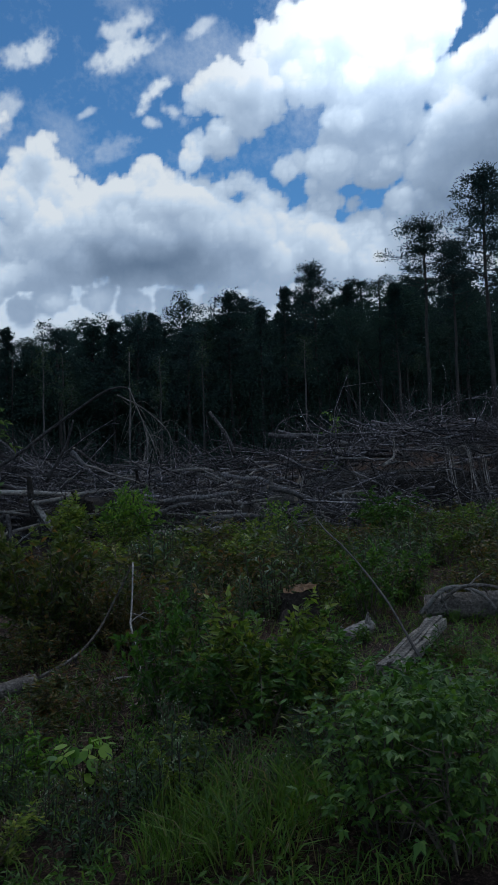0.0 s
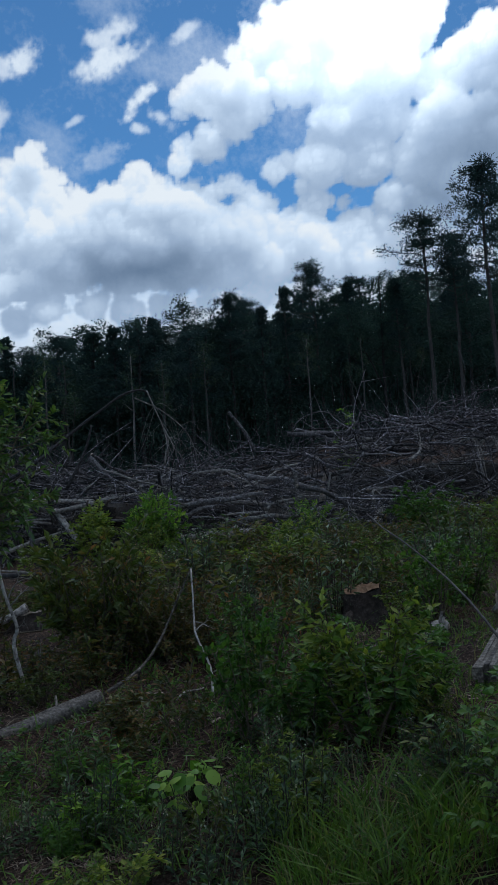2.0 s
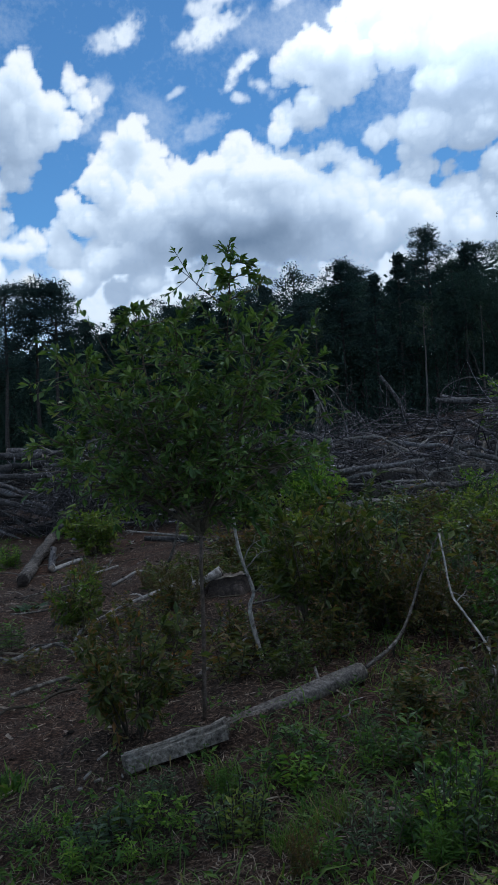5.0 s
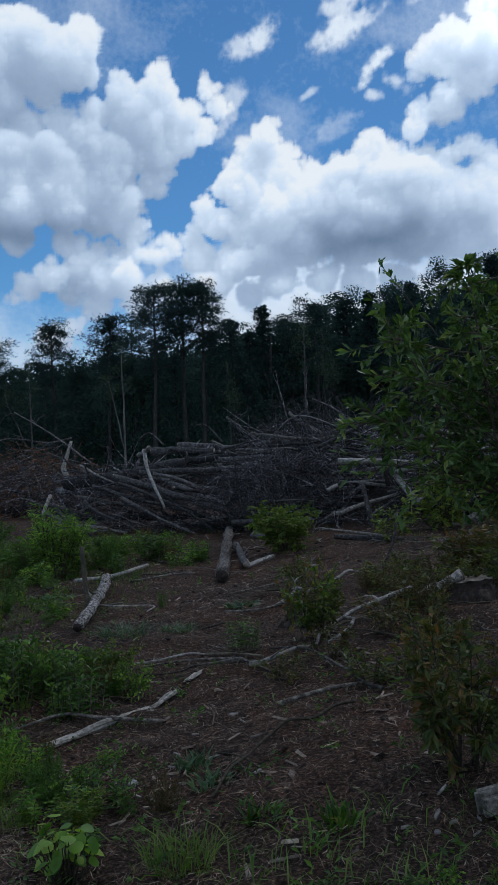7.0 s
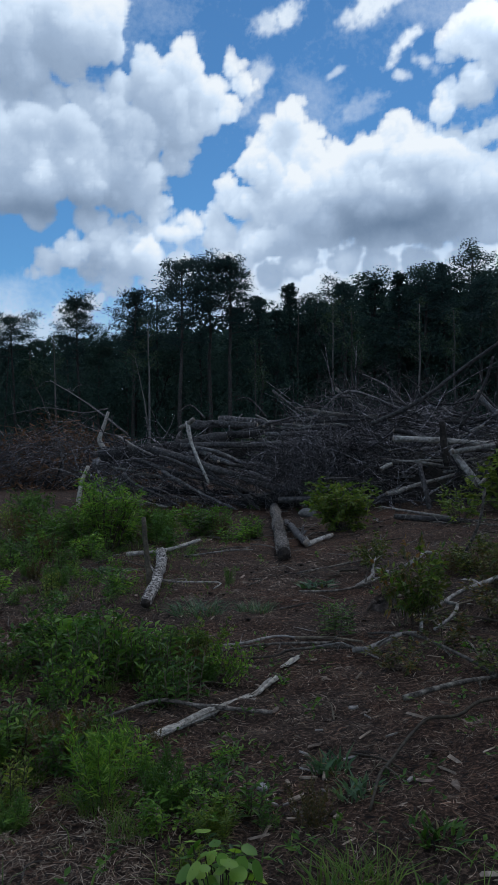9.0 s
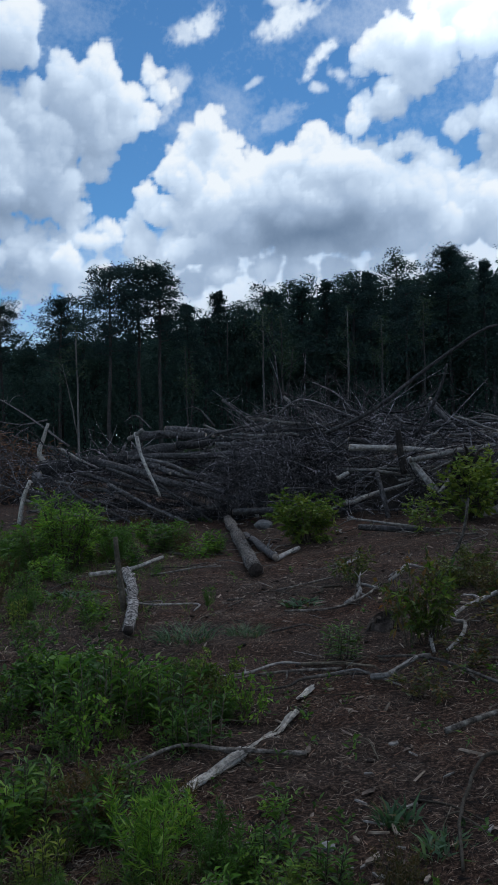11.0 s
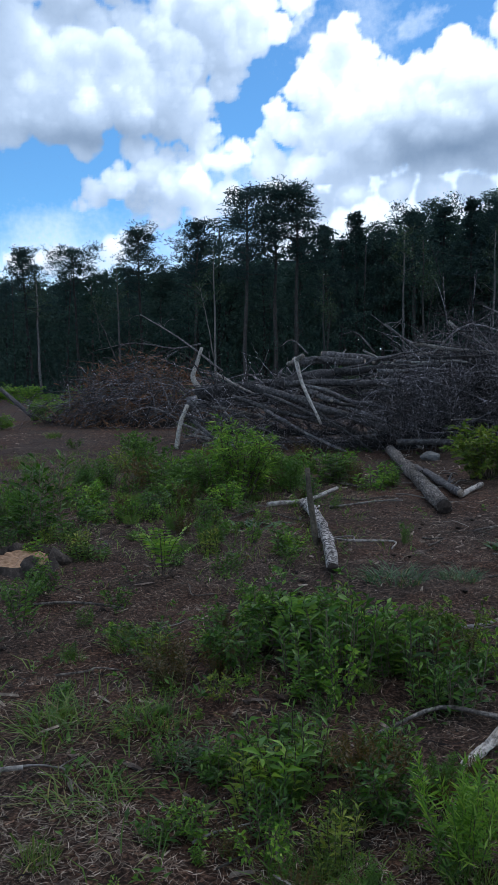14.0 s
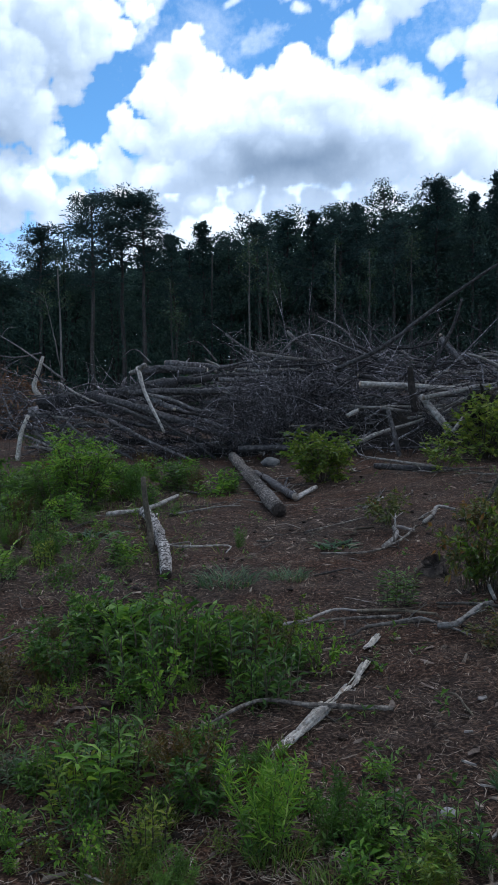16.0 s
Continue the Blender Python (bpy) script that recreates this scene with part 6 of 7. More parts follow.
def stone(x, y, r, seed):
    rng = np.random.default_rng(seed)
    bm = bmesh.new()
    bmesh.ops.create_icosphere(bm, subdivisions=2, radius=r)
    for v in bm.verts:
        v.co *= 1 + 0.22 * (noise.noise(v.co * 6 / r * 0.3 + Vector((seed, 0, 0))))
        v.co.z *= 0.6
    me = bpy.data.meshes.new("stone")
    bm.to_mesh(me)
    bm.free()
    me.materials.append(M["stone"])
    ob = new("stone", me)
    ob.matrix_world = Matrix.Translation(g3(x, y, r * 0.25)) @ Matrix.Rotation(rng.uniform(0, 6), 4, "Z")
    tagged(ob, "pale grey stone half sunk in soil", "stone", "stones")


for k, (x, y, r) in enumerate(((-0.37, 15.9, 0.17), (-0.8, 4.7, 0.03))):
    stone(x, y, r, k)


# ---- plants of the clearing ----
def shrub_meshes(seed, h, w, stems, n_leaf, ll, lw, lean=0.35, tuftiness=0.5, wide_at=0.45):
    rng = np.random.default_rng(seed)
    wood, green = Shape(), Shape()
    sites = []
    for i in range(stems):
        a = rng.uniform(0, 6.28)
        reach = w * 0.5 * math.sqrt(rng.uniform(0.05, 1))
        top = np.array([math.cos(a) * reach, math.sin(a) * reach, h * rng.uniform(0.6, 1.0) * (1 - 0.3 * reach / w)])
        pts = bent((math.cos(a) * reach * lean * 0.4, math.sin(a) * reach * lean * 0.4, -0.03), top, 6, rng, 0.08)
        wood.tube(pts[[0, 2, 4, 5]], np.linspace(0.008 * h + 0.003, 0.002, 4), 3, close=False)
        for f in rng.uniform(0.25, 1, 9):
            q = along(pts, f)
            d = unit(np.array([math.cos(a), math.sin(a), 0.5]) + rng.normal(size=3) * 0.9)
            tip = q + d * w * rng.uniform(0.12, 0.3)
            tw = bent(q, tip, 3, rng, 0.1)
            wood.tube(tw, np.linspace(0.004, 0.0015, 3), 3, close=False)
            sites.append((tw, d))
        sites.append((pts[-3:], unit(pts[-1] - pts[-3])))
    per = max(3, n_leaf // len(sites))
    base, aim = [], []
    for tw, d in sites:
        for f in rng.uniform(0.15, 1, per):
            base.append(along(tw, f))
            aim.append(d * 0.7 + rng.normal(size=3) * np.array([0.9, 0.9, 0.5]) + np.array([0, 0, 0.15]))
    base, aim = np.array(base), np.array(aim)
    sz = rng.uniform(0.55, 1.2, len(base))
    leaves(green, base, aim, ll * sz, lw * sz, rng, wide_at=wide_at)
    return {"stem": (wood.mesh("stem"), "twig"), "foliage": (green.mesh("foliage", True), None)}


def lobed_meshes(seed, h, w, stems, n_leaf, size):
    """Star-lobed leaves on thin stems."""
    rng = np.random.default_rng(seed)
    out = shrub_meshes(seed, h, w, stems, 6, size, size * 0.6)
    green = Shape()
    base = np.stack([rng.normal(size=n_leaf) * w * 0.24, rng.normal(size=n_leaf) * w * 0.24, h * rng.uniform(0.25, 1, n_leaf)], -1)
    out_dir = unit(base * np.array([1, 1, 0.1]) + rng.normal(size=base.shape) * 0.15)
    sz = size * rng.uniform(0.6, 1.2, n_leaf)
    right = unit(np.cross(out_dir, np.array([0, 0, 1.0])))
    for ang, k in ((0, 1.0), (0.9, 0.8), (-0.9, 0.8), (1.9, 0.5), (-1.9, 0.5)):
        aim = out_dir * math.cos(ang) + right * math.sin(ang) + np.array([0, 0, -0.15])
        leaves(green, base, aim, sz * k * 0.65, sz * k * 0.32, rng, 0.1, 0.2)
    out["foliage"] = (green.mesh("foliage", True), None)
    return out


def round_meshes(seed, h, w, n_leaf, size):
    """Large rounded leaves held flat on long stalks."""
    rng = np.random.default_rng(seed)
    wood, green = Shape(), Shape()
    for i in range(n_leaf):
        a, r = rng.uniform(0, 6.28), w * 0.5 * math.sqrt(rng.uniform())
        c = np.array([r * math.cos(a), r * math.sin(a), h * rng.uniform(0.4, 1)])
        wood.tube(bent((c[0] * 0.3, c[1] * 0.3, 0), c, 4, rng, 0.06), [0.004, 0.003, 0.003, 0.002], 3, close=False)
        nrm = unit(np.array([math.cos(a) * 0.4, math.sin(a) * 0.4, 1.0]) + rng.normal(size=3) * 0.25)
        u = unit(np.cross(nrm, np.array([math.sin(a), -math.cos(a), 0.1])))
        v = np.cross(nrm, u)
        s = size * rng.uniform(0.5, 1.1) * 0.5
        t = np.linspace(0, 2 * math.pi, 9, endpoint=False)
        rim = c + s * ((np.cos(t) * (1 + 0.12 * np.cos(3 * t)))[:, None] * u + np.sin(t)[:, None] * v) - nrm * 0.15 * s + rng.normal(size=(9, 3)) * 0.03 * s
        green.add(np.r_[[c], rim], [(0, 1 + k, 1 + (k + 1) % 9) for k in range(9)])
    return {"stalk": (wood.mesh("stalk"), "twig"), "foliage": (green.mesh("foliage"), None)}


def forb_meshes(seed, h, w, stems, ll, lw, flowers=0):
    """Upright leafy weeds."""
    rng = np.random.default_rng(seed)
    wood, green, fl = Shape(), Shape(), Shape()
    base, aim = [], []
    for i in range(stems):
        a, r = rng.uniform(0, 6.28), w * 0.5 * math.sqrt(rng.uniform())
        p0 = np.array([r * math.cos(a) * 0.7, r * math.sin(a) * 0.7, -0.02])
        top = np.array([r * math.cos(a), r * math.sin(a), h * rng.uniform(0.5, 1)])
        pts = bent(p0, top, 5, rng, 0.05)
        wood.tube(pts, np.linspace(0.004, 0.002, 5), 3, close=False)
        n = 15
        for k in range(n):
            f = 0.15 + 0.85 * k / n
            ga = k * 2.4 + a
            base.append(along(pts, f))
            aim.append([math.cos(ga), math.sin(ga), 0.25 + 0.8 * f])
        if i < flowers:
            q = pts[-1] + rng.normal(size=(6, 3)) * 0.012
            flat_leaves(fl, q, rng.normal(size=(6, 3)) + np.array([0, 0, 1]), 0.012, 0.009, rng)
    base, aim = np.array(base), np.array(aim)
    sz = rng.uniform(0.55, 1.15, len(base))
    leaves(green, base, aim, ll * sz, lw * sz, rng, 0.2, 0.25)
    out = {"stem": (wood.mesh("stem"), "twig"), "foliage": (green.mesh("foliage", True), None)}
    if flowers:
        out["blossom"] = (fl.mesh("blossom", True), "petal")
    return out


def fennel_meshes(seed, h, w, stems, reach=1.0, fine=0.009, n=120):
    """Feathery plumes of thread-fine leaves."""
    rng = np.random.default_rng(seed)
    wood, green = Shape(), Shape()
    for i in range(stems):
        a, r = rng.uniform(0, 6.28), w * 0.5 * math.sqrt(rng.uniform())
        top = np.array([r * math.cos(a), r * math.sin(a), h * rng.uniform(0.65, 1)])
        pts = bent((r * 0.4 * math.cos(a), r * 0.4 * math.sin(a), 0), top, 6, rng, 0.05)
        wood.tube(pts, np.linspace(0.005, 0.0015, 6) * max(0.4, reach), 3, close=False)
        f = rng.uniform(0.15, 1, n)
        q = np.array([along(pts, k) for k in f])
        d = rng.normal(size=(n, 3)) + np.array([0, 0, 0.9])
        flat_leaves(green, q, d, rng.uniform(0.06, 0.17, n) * (1.25 - 0.6 * f) * reach, fine, rng)
    return {"stem": (wood.mesh("stem"), "twig"), "foliage": (green.mesh("foliage", True), None)}


def lance_meshes(seed, h, w, stems):
    """Leaning stems with long narrow leaves, largest at the tips."""
    rng = np.random.default_rng(seed)
    wood, green = Shape(), Shape()
    for i in range(stems):
        a, r = rng.uniform(0, 6.28), w * 0.5 * math.sqrt(rng.uniform())
        top = np.array([r * math.cos(a), r * math.sin(a), h * rng.uniform(0.45, 0.95)])
        pts = bent((r * 0.4 * math.cos(a), r * 0.4 * math.sin(a), -0.02), top, 5, rng, 0.06)
        wood.tube(pts, np.linspace(0.004, 0.002, 5), 3, close=False)
        n = 13
        f = np.linspace(0.25, 1, n)
        ga = np.arange(n) * 2.4 + a
        base = np.array([along(pts, k) for k in f])
        aim = np.stack([np.cos(ga), np.sin(ga), 0.15 + 0.7 * f], -1) + rng.normal(size=(n, 3)) * 0.2
        ln = rng.uniform(0.06, 0.115, n)
        leaves(green, base, aim, ln, ln * 0.26, rng, 0.25, 0.35, 0.4)
    return {"stem": (wood.mesh("stem"), "twig"), "foliage": (green.mesh("foliage", True), None)}


def fern_meshes(seed, h, w, fronds):
    """Arching stalks with paired leaflets along both sides."""
    rng = np.random.default_rng(seed)
    wood, green = Shape(), Shape()
    for i in range(fronds):
        a = rng.uniform(0, 6.28)
        r = w * 0.5 * rng.uniform(0.5, 1.0)
        p0 = np.array([0.05 * math.cos(a), 0.05 * math.sin(a), h * rng.uniform(0.0, 0.45)])
        p1 = np.array([r * math.cos(a), r * math.sin(a), h * rng.uniform(0.55, 1.0)])
        pts = bent(p0, p1, 6, rng, 0.04)
        pts[:, 2] += 0.12 * h * np.sin(np.linspace(0, math.pi, 6))
        wood.tube(pts, np.linspace(0.004, 0.0015, 6), 3, close=False)
        n = 11
        f = np.linspace(0.2, 1, n)
        base = np.array([along(pts, k) for k in f])
        way = unit(pts[-1] - pts[0])
        side = unit(np.cross(way, np.array([0, 0, 1.0])))
        ln = 0.075 * np.sin(math.pi * (0.2 + 0.72 * f)) * rng.uniform(0.85, 1.15, n)
        for sg in (-1, 1):
            leaves(green, base, way * 0.45 + sg * side + rng.normal(size=(n, 3)) * 0.1 + np.array([0, 0, 0.1]), ln, ln * 0.3, rng, 0.15, 0.25, 0.4)
    return {"stem": (wood.mesh("stem"), "twig"), "foliage": (green.mesh("foliage", True), None)}


def grass_meshes(seed, h, w, n, width=0.008, splay=0.5):
    rng = np.random.default_rng(seed)
    s = Shape()
    a, r = rng.uniform(0, 6.28, n), w * 0.5 * np.sqrt(rng.uniform(0, 1, n))
    base = np.stack([r * np.cos(a), r * np.sin(a), np.full(n, -0.01)], -1)
    aim = np.stack([splay * rng.normal(size=n) * 0.6 + splay * r / w * np.cos(a), splay * rng.normal(size=n) * 0.6 + splay * r / w * np.sin(a), np.ones(n)], -1)
    blades(s, base, aim, h * rng.uniform(0.5, 1.05, n), width * rng.uniform(0.7, 1.3, n), rng, 0.6)
    dry = Shape()
    k = max(6, n // 9)
    blades(dry, base[:k], aim[:k] + rng.normal(size=(k, 3)) * 0.25, h * rng.uniform(0.6, 1.1, k), width * 0.7, rng, 0.9)
    return {"foliage": (s.mesh("foliage"), None), "dry_blade": (dry.mesh("dry_blade"), "dry_grass")}


# kind: name, category, base height, base width, builders
PLANTS = {
    "broad": ("shrub", "shrub", 0.8, 0.8, [shrub_meshes(100 + i, 0.8, 0.8, 11, 1150, 0.078, 0.036) for i in range(3)]),
    "tall": ("shrub", "shrub", 1.1, 1.1, [shrub_meshes(120 + i, 1.1, 1.1, 15, 1750, 0.105, 0.045) for i in range(3)]),
    "sparse": ("shrub", "shrub", 0.7, 0.7, [shrub_meshes(140 + i, 0.7, 0.7, 7, 520, 0.085, 0.034) for i in range(3)]),
    "airy": ("shrub", "shrub", 0.7, 0.75, [shrub_meshes(150 + i, 0.7, 0.75, 10, 680, 0.068, 0.027, 0.9) for i in range(3)]),
    "low": ("low_shrub", "shrub", 0.35, 0.5, [shrub_meshes(160 + i, 0.35, 0.5, 7, 380, 0.055, 0.026) for i in range(3)]),
    "maple": ("maple_seedling", "shrub", 0.6, 0.55, [lobed_meshes(180 + i, 0.6, 0.55, 9, 520, 0.07) for i in range(2)]),
    "round": ("large_leaf_weed", "weed", 0.25, 0.34, [round_meshes(200 + i, 0.25, 0.34, 52, 0.075) for i in range(2)]),
    "forb": ("leafy_weed", "weed", 0.3, 0.36, [forb_meshes(220 + i, 0.3, 0.36, 18, 0.078, 0.019) for i in range(3)]),
    "flower": ("flowering_weed", "weed", 0.3, 0.36, [forb_meshes(240 + i, 0.3, 0.36, 20, 0.056, 0.014, 3) for i in range(3)]),
    "fennel": ("feathery_weed", "weed", 1.0, 0.65, [fennel_meshes(260 + i, 1.0, 0.65, 15) for i in range(2)]),
    "grass": ("grass_tuft", "grass", 0.3, 0.36, [grass_meshes(280 + i, 0.3, 0.36, 170, 0.006, 0.5) for i in range(3)]),
    "lance": ("lance_leaf_weed", "weed", 0.3, 0.36, [lance_meshes(320 + i, 0.3, 0.36, 11) for i in range(3)]),
    "plume": ("feathery_weed", "weed", 0.32, 0.32, [fennel_meshes(340 + i, 0.32, 0.32, 16, 0.45, 0.006, 90) for i in range(2)]),
    "seedy": ("seeding_weed", "weed", 0.3, 0.36, [fennel_meshes(360 + i, 0.3, 0.36, 22, 0.28, 0.007, 60) for i in range(2)]),
    "upright": ("tall_leafy_weed", "weed", 0.9, 0.6, [forb_meshes(380 + i, 0.9, 0.6, 22, 0.15, 0.032) for i in range(2)]),
    "willowy": ("willowy_shrub", "shrub", 1.0, 0.7, [shrub_meshes(400 + i, 1.0, 0.7, 20, 2000, 0.085, 0.015, 0.6) for i in range(2)]),
    "fern": ("fern_leaf_shrub", "shrub", 0.45, 0.6, [fern_meshes(420 + i, 0.45, 0.6, 20) for i in range(2)]),
    "sapling": ("sapling", "sapling", 3.0, 1.2, [shrub_meshes(440, 3.0, 1.2, 9, 900, 0.15, 0.07)]),
    "tuft": ("broad_blade_tuft", "weed", 0.14, 0.3, [grass_meshes(300 + i, 0.16, 0.26, 60, 0.02, 1.1) for i in range(2)]),
}
vrng = np.random.default_rng(61)


def plant(kind, x, y, h, w, mat, label, sink=0.0):
    name, cat, bh, bw, made = PLANTS[kind]
    meshes = made[int(vrng.integers(len(made)))]
    sx = w / bw
    m = Matrix.Translation(g3(x, y, -0.01 - sink)) @ Matrix.Rotation(vrng.uniform(0, 6.28), 4, "Z") @ Matrix.Diagonal((sx, sx, h / bh, 1))
    root = thing(name, label, cat, m, "plants of the clearing")
    for key, (me, fixed) in meshes.items():
        use = M[fixed or mat]
        if me.materials and me.materials[0] != use:
            alike = bpy.data.meshes.get(me.name + "_" + use.name)
            if alike is None:
                alike = me.copy()
                alike.name = me.name + "_" + use.name
                alike.materials.clear()
                alike.materials.append(use)
            me = alike
        tagged(part(key, me, use, root), kind="stuff")


YB, GB, RB = "yellow-green leafy shrub in the clearing", "dense green shrub in the clearing", "reddish-green young shrub on bare soil"
WL, UW, FR = "willowy light-green shrub with narrow leaves", "tall dark green leafy weed on bare soil", "low green shrub with paired leaflets"
SD = "reddish-brown seeding weed over green leaves"
WD, GT, BT = "low dark green weed on brown soil", "tuft of fresh green grass", "blue-green broad-bladed tuft on the litter"
FN, RL, FL = "tall feathery light-green weed", "bright weed with large rounded leaves", "grey-green weed with tiny white flowers"
# middle of the clearing and before the pile
for k, x, y, h, w, mat, lab in (
        ("tall", 0.1, 13.2, 0.85, 1.0, "leaf_yellow", YB), ("broad", 0.15, 13.1, 0.75, 0.85, "leaf_yellow", YB), ("sparse", 1.7, 12.7, 0.55, 0.7, "leaf_yellow", YB), ("sparse", 0.29, 7.3, 0.66, 0.5, "leaf_yellow", RB), ("sparse", 0.34, 7.26, 0.5, 0.42, "leaf_olive", RB), ("sparse", 0.2, 7.4, 0.72, 0.4, "leaf_red", RB), ("upright", -0.35, 7.3, 0.3, 0.34, "leaf", UW), ("sparse", 0.82, 7.13, 0.32, 0.42, "leaf_red", RB), ("sparse", 0.0, 6.19, 0.22, 0.36, "leaf_red", RB), ("sparse", 0.57, 5.89, 0.3, 0.38, "leaf_olive", RB), ("sparse", 0.14, 9.57, 0.42, 0.42, "leaf_olive", RB),
        ("low", 0.22, 10.0, 0.3, 0.36, "leaf_red", RB), ("willowy", -3.2, 12.0, 1.15, 0.9, "leaf_bright", WL), ("willowy", -3.1, 12.3, 1.0, 0.8, "leaf_bright", WL), ("willowy", -3.45, 11.9, 0.7, 0.6, "leaf", WL)):
    plant(k, x, y, h, w, mat, lab)
for k, x, y, h, w, mat, lab in (
        ("upright", -4.2, 12.4, 0.6, 0.6, "leaf", UW), ("upright", -3.95, 10.7, 0.42, 0.45, "leaf", UW), ("upright", -2.0, 13.3, 0.5, 0.7, "leaf", UW), ("fern", -4.0, 11.6, 0.35, 0.5, "leaf_bright", FR), ("upright", -3.8, 13.4, 0.6, 0.6, "leaf", UW), ("broad", -2.67, 13.0, 0.5, 0.54, "leaf", GB), ("broad", -2.1, 13.4, 0.5, 0.65, "leaf_bright", GB),
        ("tuft", -2.78, 10.3, 0.14, 0.5, "grass_blue", BT), ("tuft", -0.41, 9.26, 0.12, 0.4, "grass_blue", BT), ("fennel", -1.3, 9.4, 0.22, 0.14, "fennel", FN),
        ("grass", -1.5, 8.1, 0.18, 0.45, "grass_blue", GT), ("grass", -1.0, 8.2, 0.14, 0.3, "grass_blue", GT), ("tall", 3.8, 13.3, 1.25, 1.0, "leaf_bright", GB), ("broad", 3.8, 13.2, 1.15, 0.9, "leaf_bright", GB), ("broad", 3.7, 13.1, 0.8, 0.9, "leaf", GB), ("broad", 3.4, 12.4, 0.7, 0.8, "leaf_yellow", YB)):
    plant(k, x, y, h, w, mat, lab)
for k, x, y, h, w, mat, lab in (
        ("broad", -2.2, 6.4, 0.5, 0.55, "leaf", GB), ("round", -2.1, 6.55, 0.36, 0.42, "leaf_bright", RL), ("forb", -1.9, 6.15, 0.4, 0.46, "leaf", WD), ("forb", -1.5, 6.15, 0.36, 0.46, "leaf", WD),
        ("broad", -1.25, 6.5, 0.34, 0.32, "leaf_yellow", YB), ("broad", -2.47, 6.2, 0.37, 0.36, "leaf", GB), ("forb", -1.75, 6.3, 0.42, 0.4, "leaf", WD), ("low", -2.8, 8.2, 0.22, 0.28, "leaf", GB),
        ("plume", -1.49, 4.6, 0.36, 0.36, "leaf_bright", FN), ("seedy", -1.78, 5.0, 0.27, 0.42, "leaf_rust", SD), ("lance", -2.16, 5.0, 0.25, 0.34, "leaf_bright", WD), ("forb", -1.06, 4.64, 0.17, 0.24, "leaf", WD)):
    plant(k, x, y, h, w, mat, lab)
for k, x, y, h, w, mat, lab in (
        ("low", -1.04, 4.37, 0.15, 0.28, "leaf_bright", GB), ("plume", -1.25, 4.62, 0.24, 0.24, "fennel", FN), ("plume", -0.95, 4.3, 0.16, 0.28, "leaf_yellow", FN), ("grass", -1.9, 4.5, 0.13, 0.25, "grass", GT), ("tuft", -0.5, 4.8, 0.16, 0.18, "grass_blue", BT),
        ("sparse", 0.35, 6.6, 0.25, 0.34, "leaf_red", RB), ("upright", -4.87, 9.56, 0.88, 0.62, "leaf", UW), ("fern", -3.33, 8.24, 0.45, 0.6, "leaf_bright", FR), ("fern", -3.9, 6.7, 0.42, 0.4, "leaf", FR), ("fern", -2.15, 6.5, 0.42, 0.5, "leaf_bright", FR), ("low", -5.0, 9.5, 0.3, 0.7, "leaf", GB), ("low", -3.46, 7.35, 0.19, 0.22, "leaf", GB),
        ("low", -4.05, 7.5, 0.22, 0.25, "leaf", GB), ("grass", -3.6, 11.3, 0.18, 0.6, "grass", GT), ("broad", -4.7, 13.4, 0.7, 0.6, "leaf", GB), ("low", -4.6, 12, 0.33, 0.3, "leaf", GB)):
    plant(k, x, y, h, w, mat, lab)
for k, x, y, h, w, mat, lab in (
        ("broad", -4.2, 13.4, 0.42, 0.58, "leaf", GB), ("broad", -2.6, 12.9, 0.47, 0.4, "leaf", GB), ("low", -4.5, 10.4, 0.2, 0.25, "leaf_yellow", YB), ("forb", -4.1, 8.7, 0.16, 0.38, "leaf", WD),
        ("low", -2.77, 8.55, 0.15, 0.24, "leaf_red", RB), ("low", -2.34, 8.57, 0.17, 0.2, "leaf", GB), ("grass", -2.77, 5.5, 0.15, 0.24, "grass", GT), ("seedy", -2.81, 6.1, 0.2, 0.46, "leaf_rust", SD),
        ("low", -2.5, 5.75, 0.17, 0.18, "leaf_yellow", YB), ("forb", -2.53, 5.18, 0.14, 0.2, "leaf_grey", WD), ("forb", -2.1, 5.05, 0.27, 0.4, "leaf", WD), ("tuft", -2.5, 4.8, 0.1, 0.26, "leaf", BT)):
    plant(k, x, y, h, w, mat, lab)
for k, x, y, h, w, mat, lab in (
        ("grass", -3.2, 5.5, 0.16, 0.4, "grass", GT), ("grass", -2.9, 4.9, 0.11, 0.35, "grass", GT), ("grass", -2.07, 4.5, 0.15, 0.2, "grass", GT), ("low", -1.72, 4.9, 0.24, 0.33, "leaf", GB),
        ("low", -3.07, 6.5, 0.17, 0.4, "leaf", GB), ("round", -2.4, 6.55, 0.24, 0.28, "leaf_bright", RL), ("forb", -1.35, 5.9, 0.3, 0.4, "leaf", WD), ("round", -0.9, 3.78, 0.25, 0.27, "leaf_bright", RL),
        ("grass", -0.45, 3.85, 0.22, 0.28, "grass", GT), ("forb", -0.86, 4.5, 0.2, 0.29, "leaf", WD), ("tuft", -0.39, 4.55, 0.14, 0.2, "grass_blue", BT), ("tuft", 0.22, 4.0, 0.17, 0.2, "leaf", BT)):
    plant(k, x, y, h, w, mat, lab)
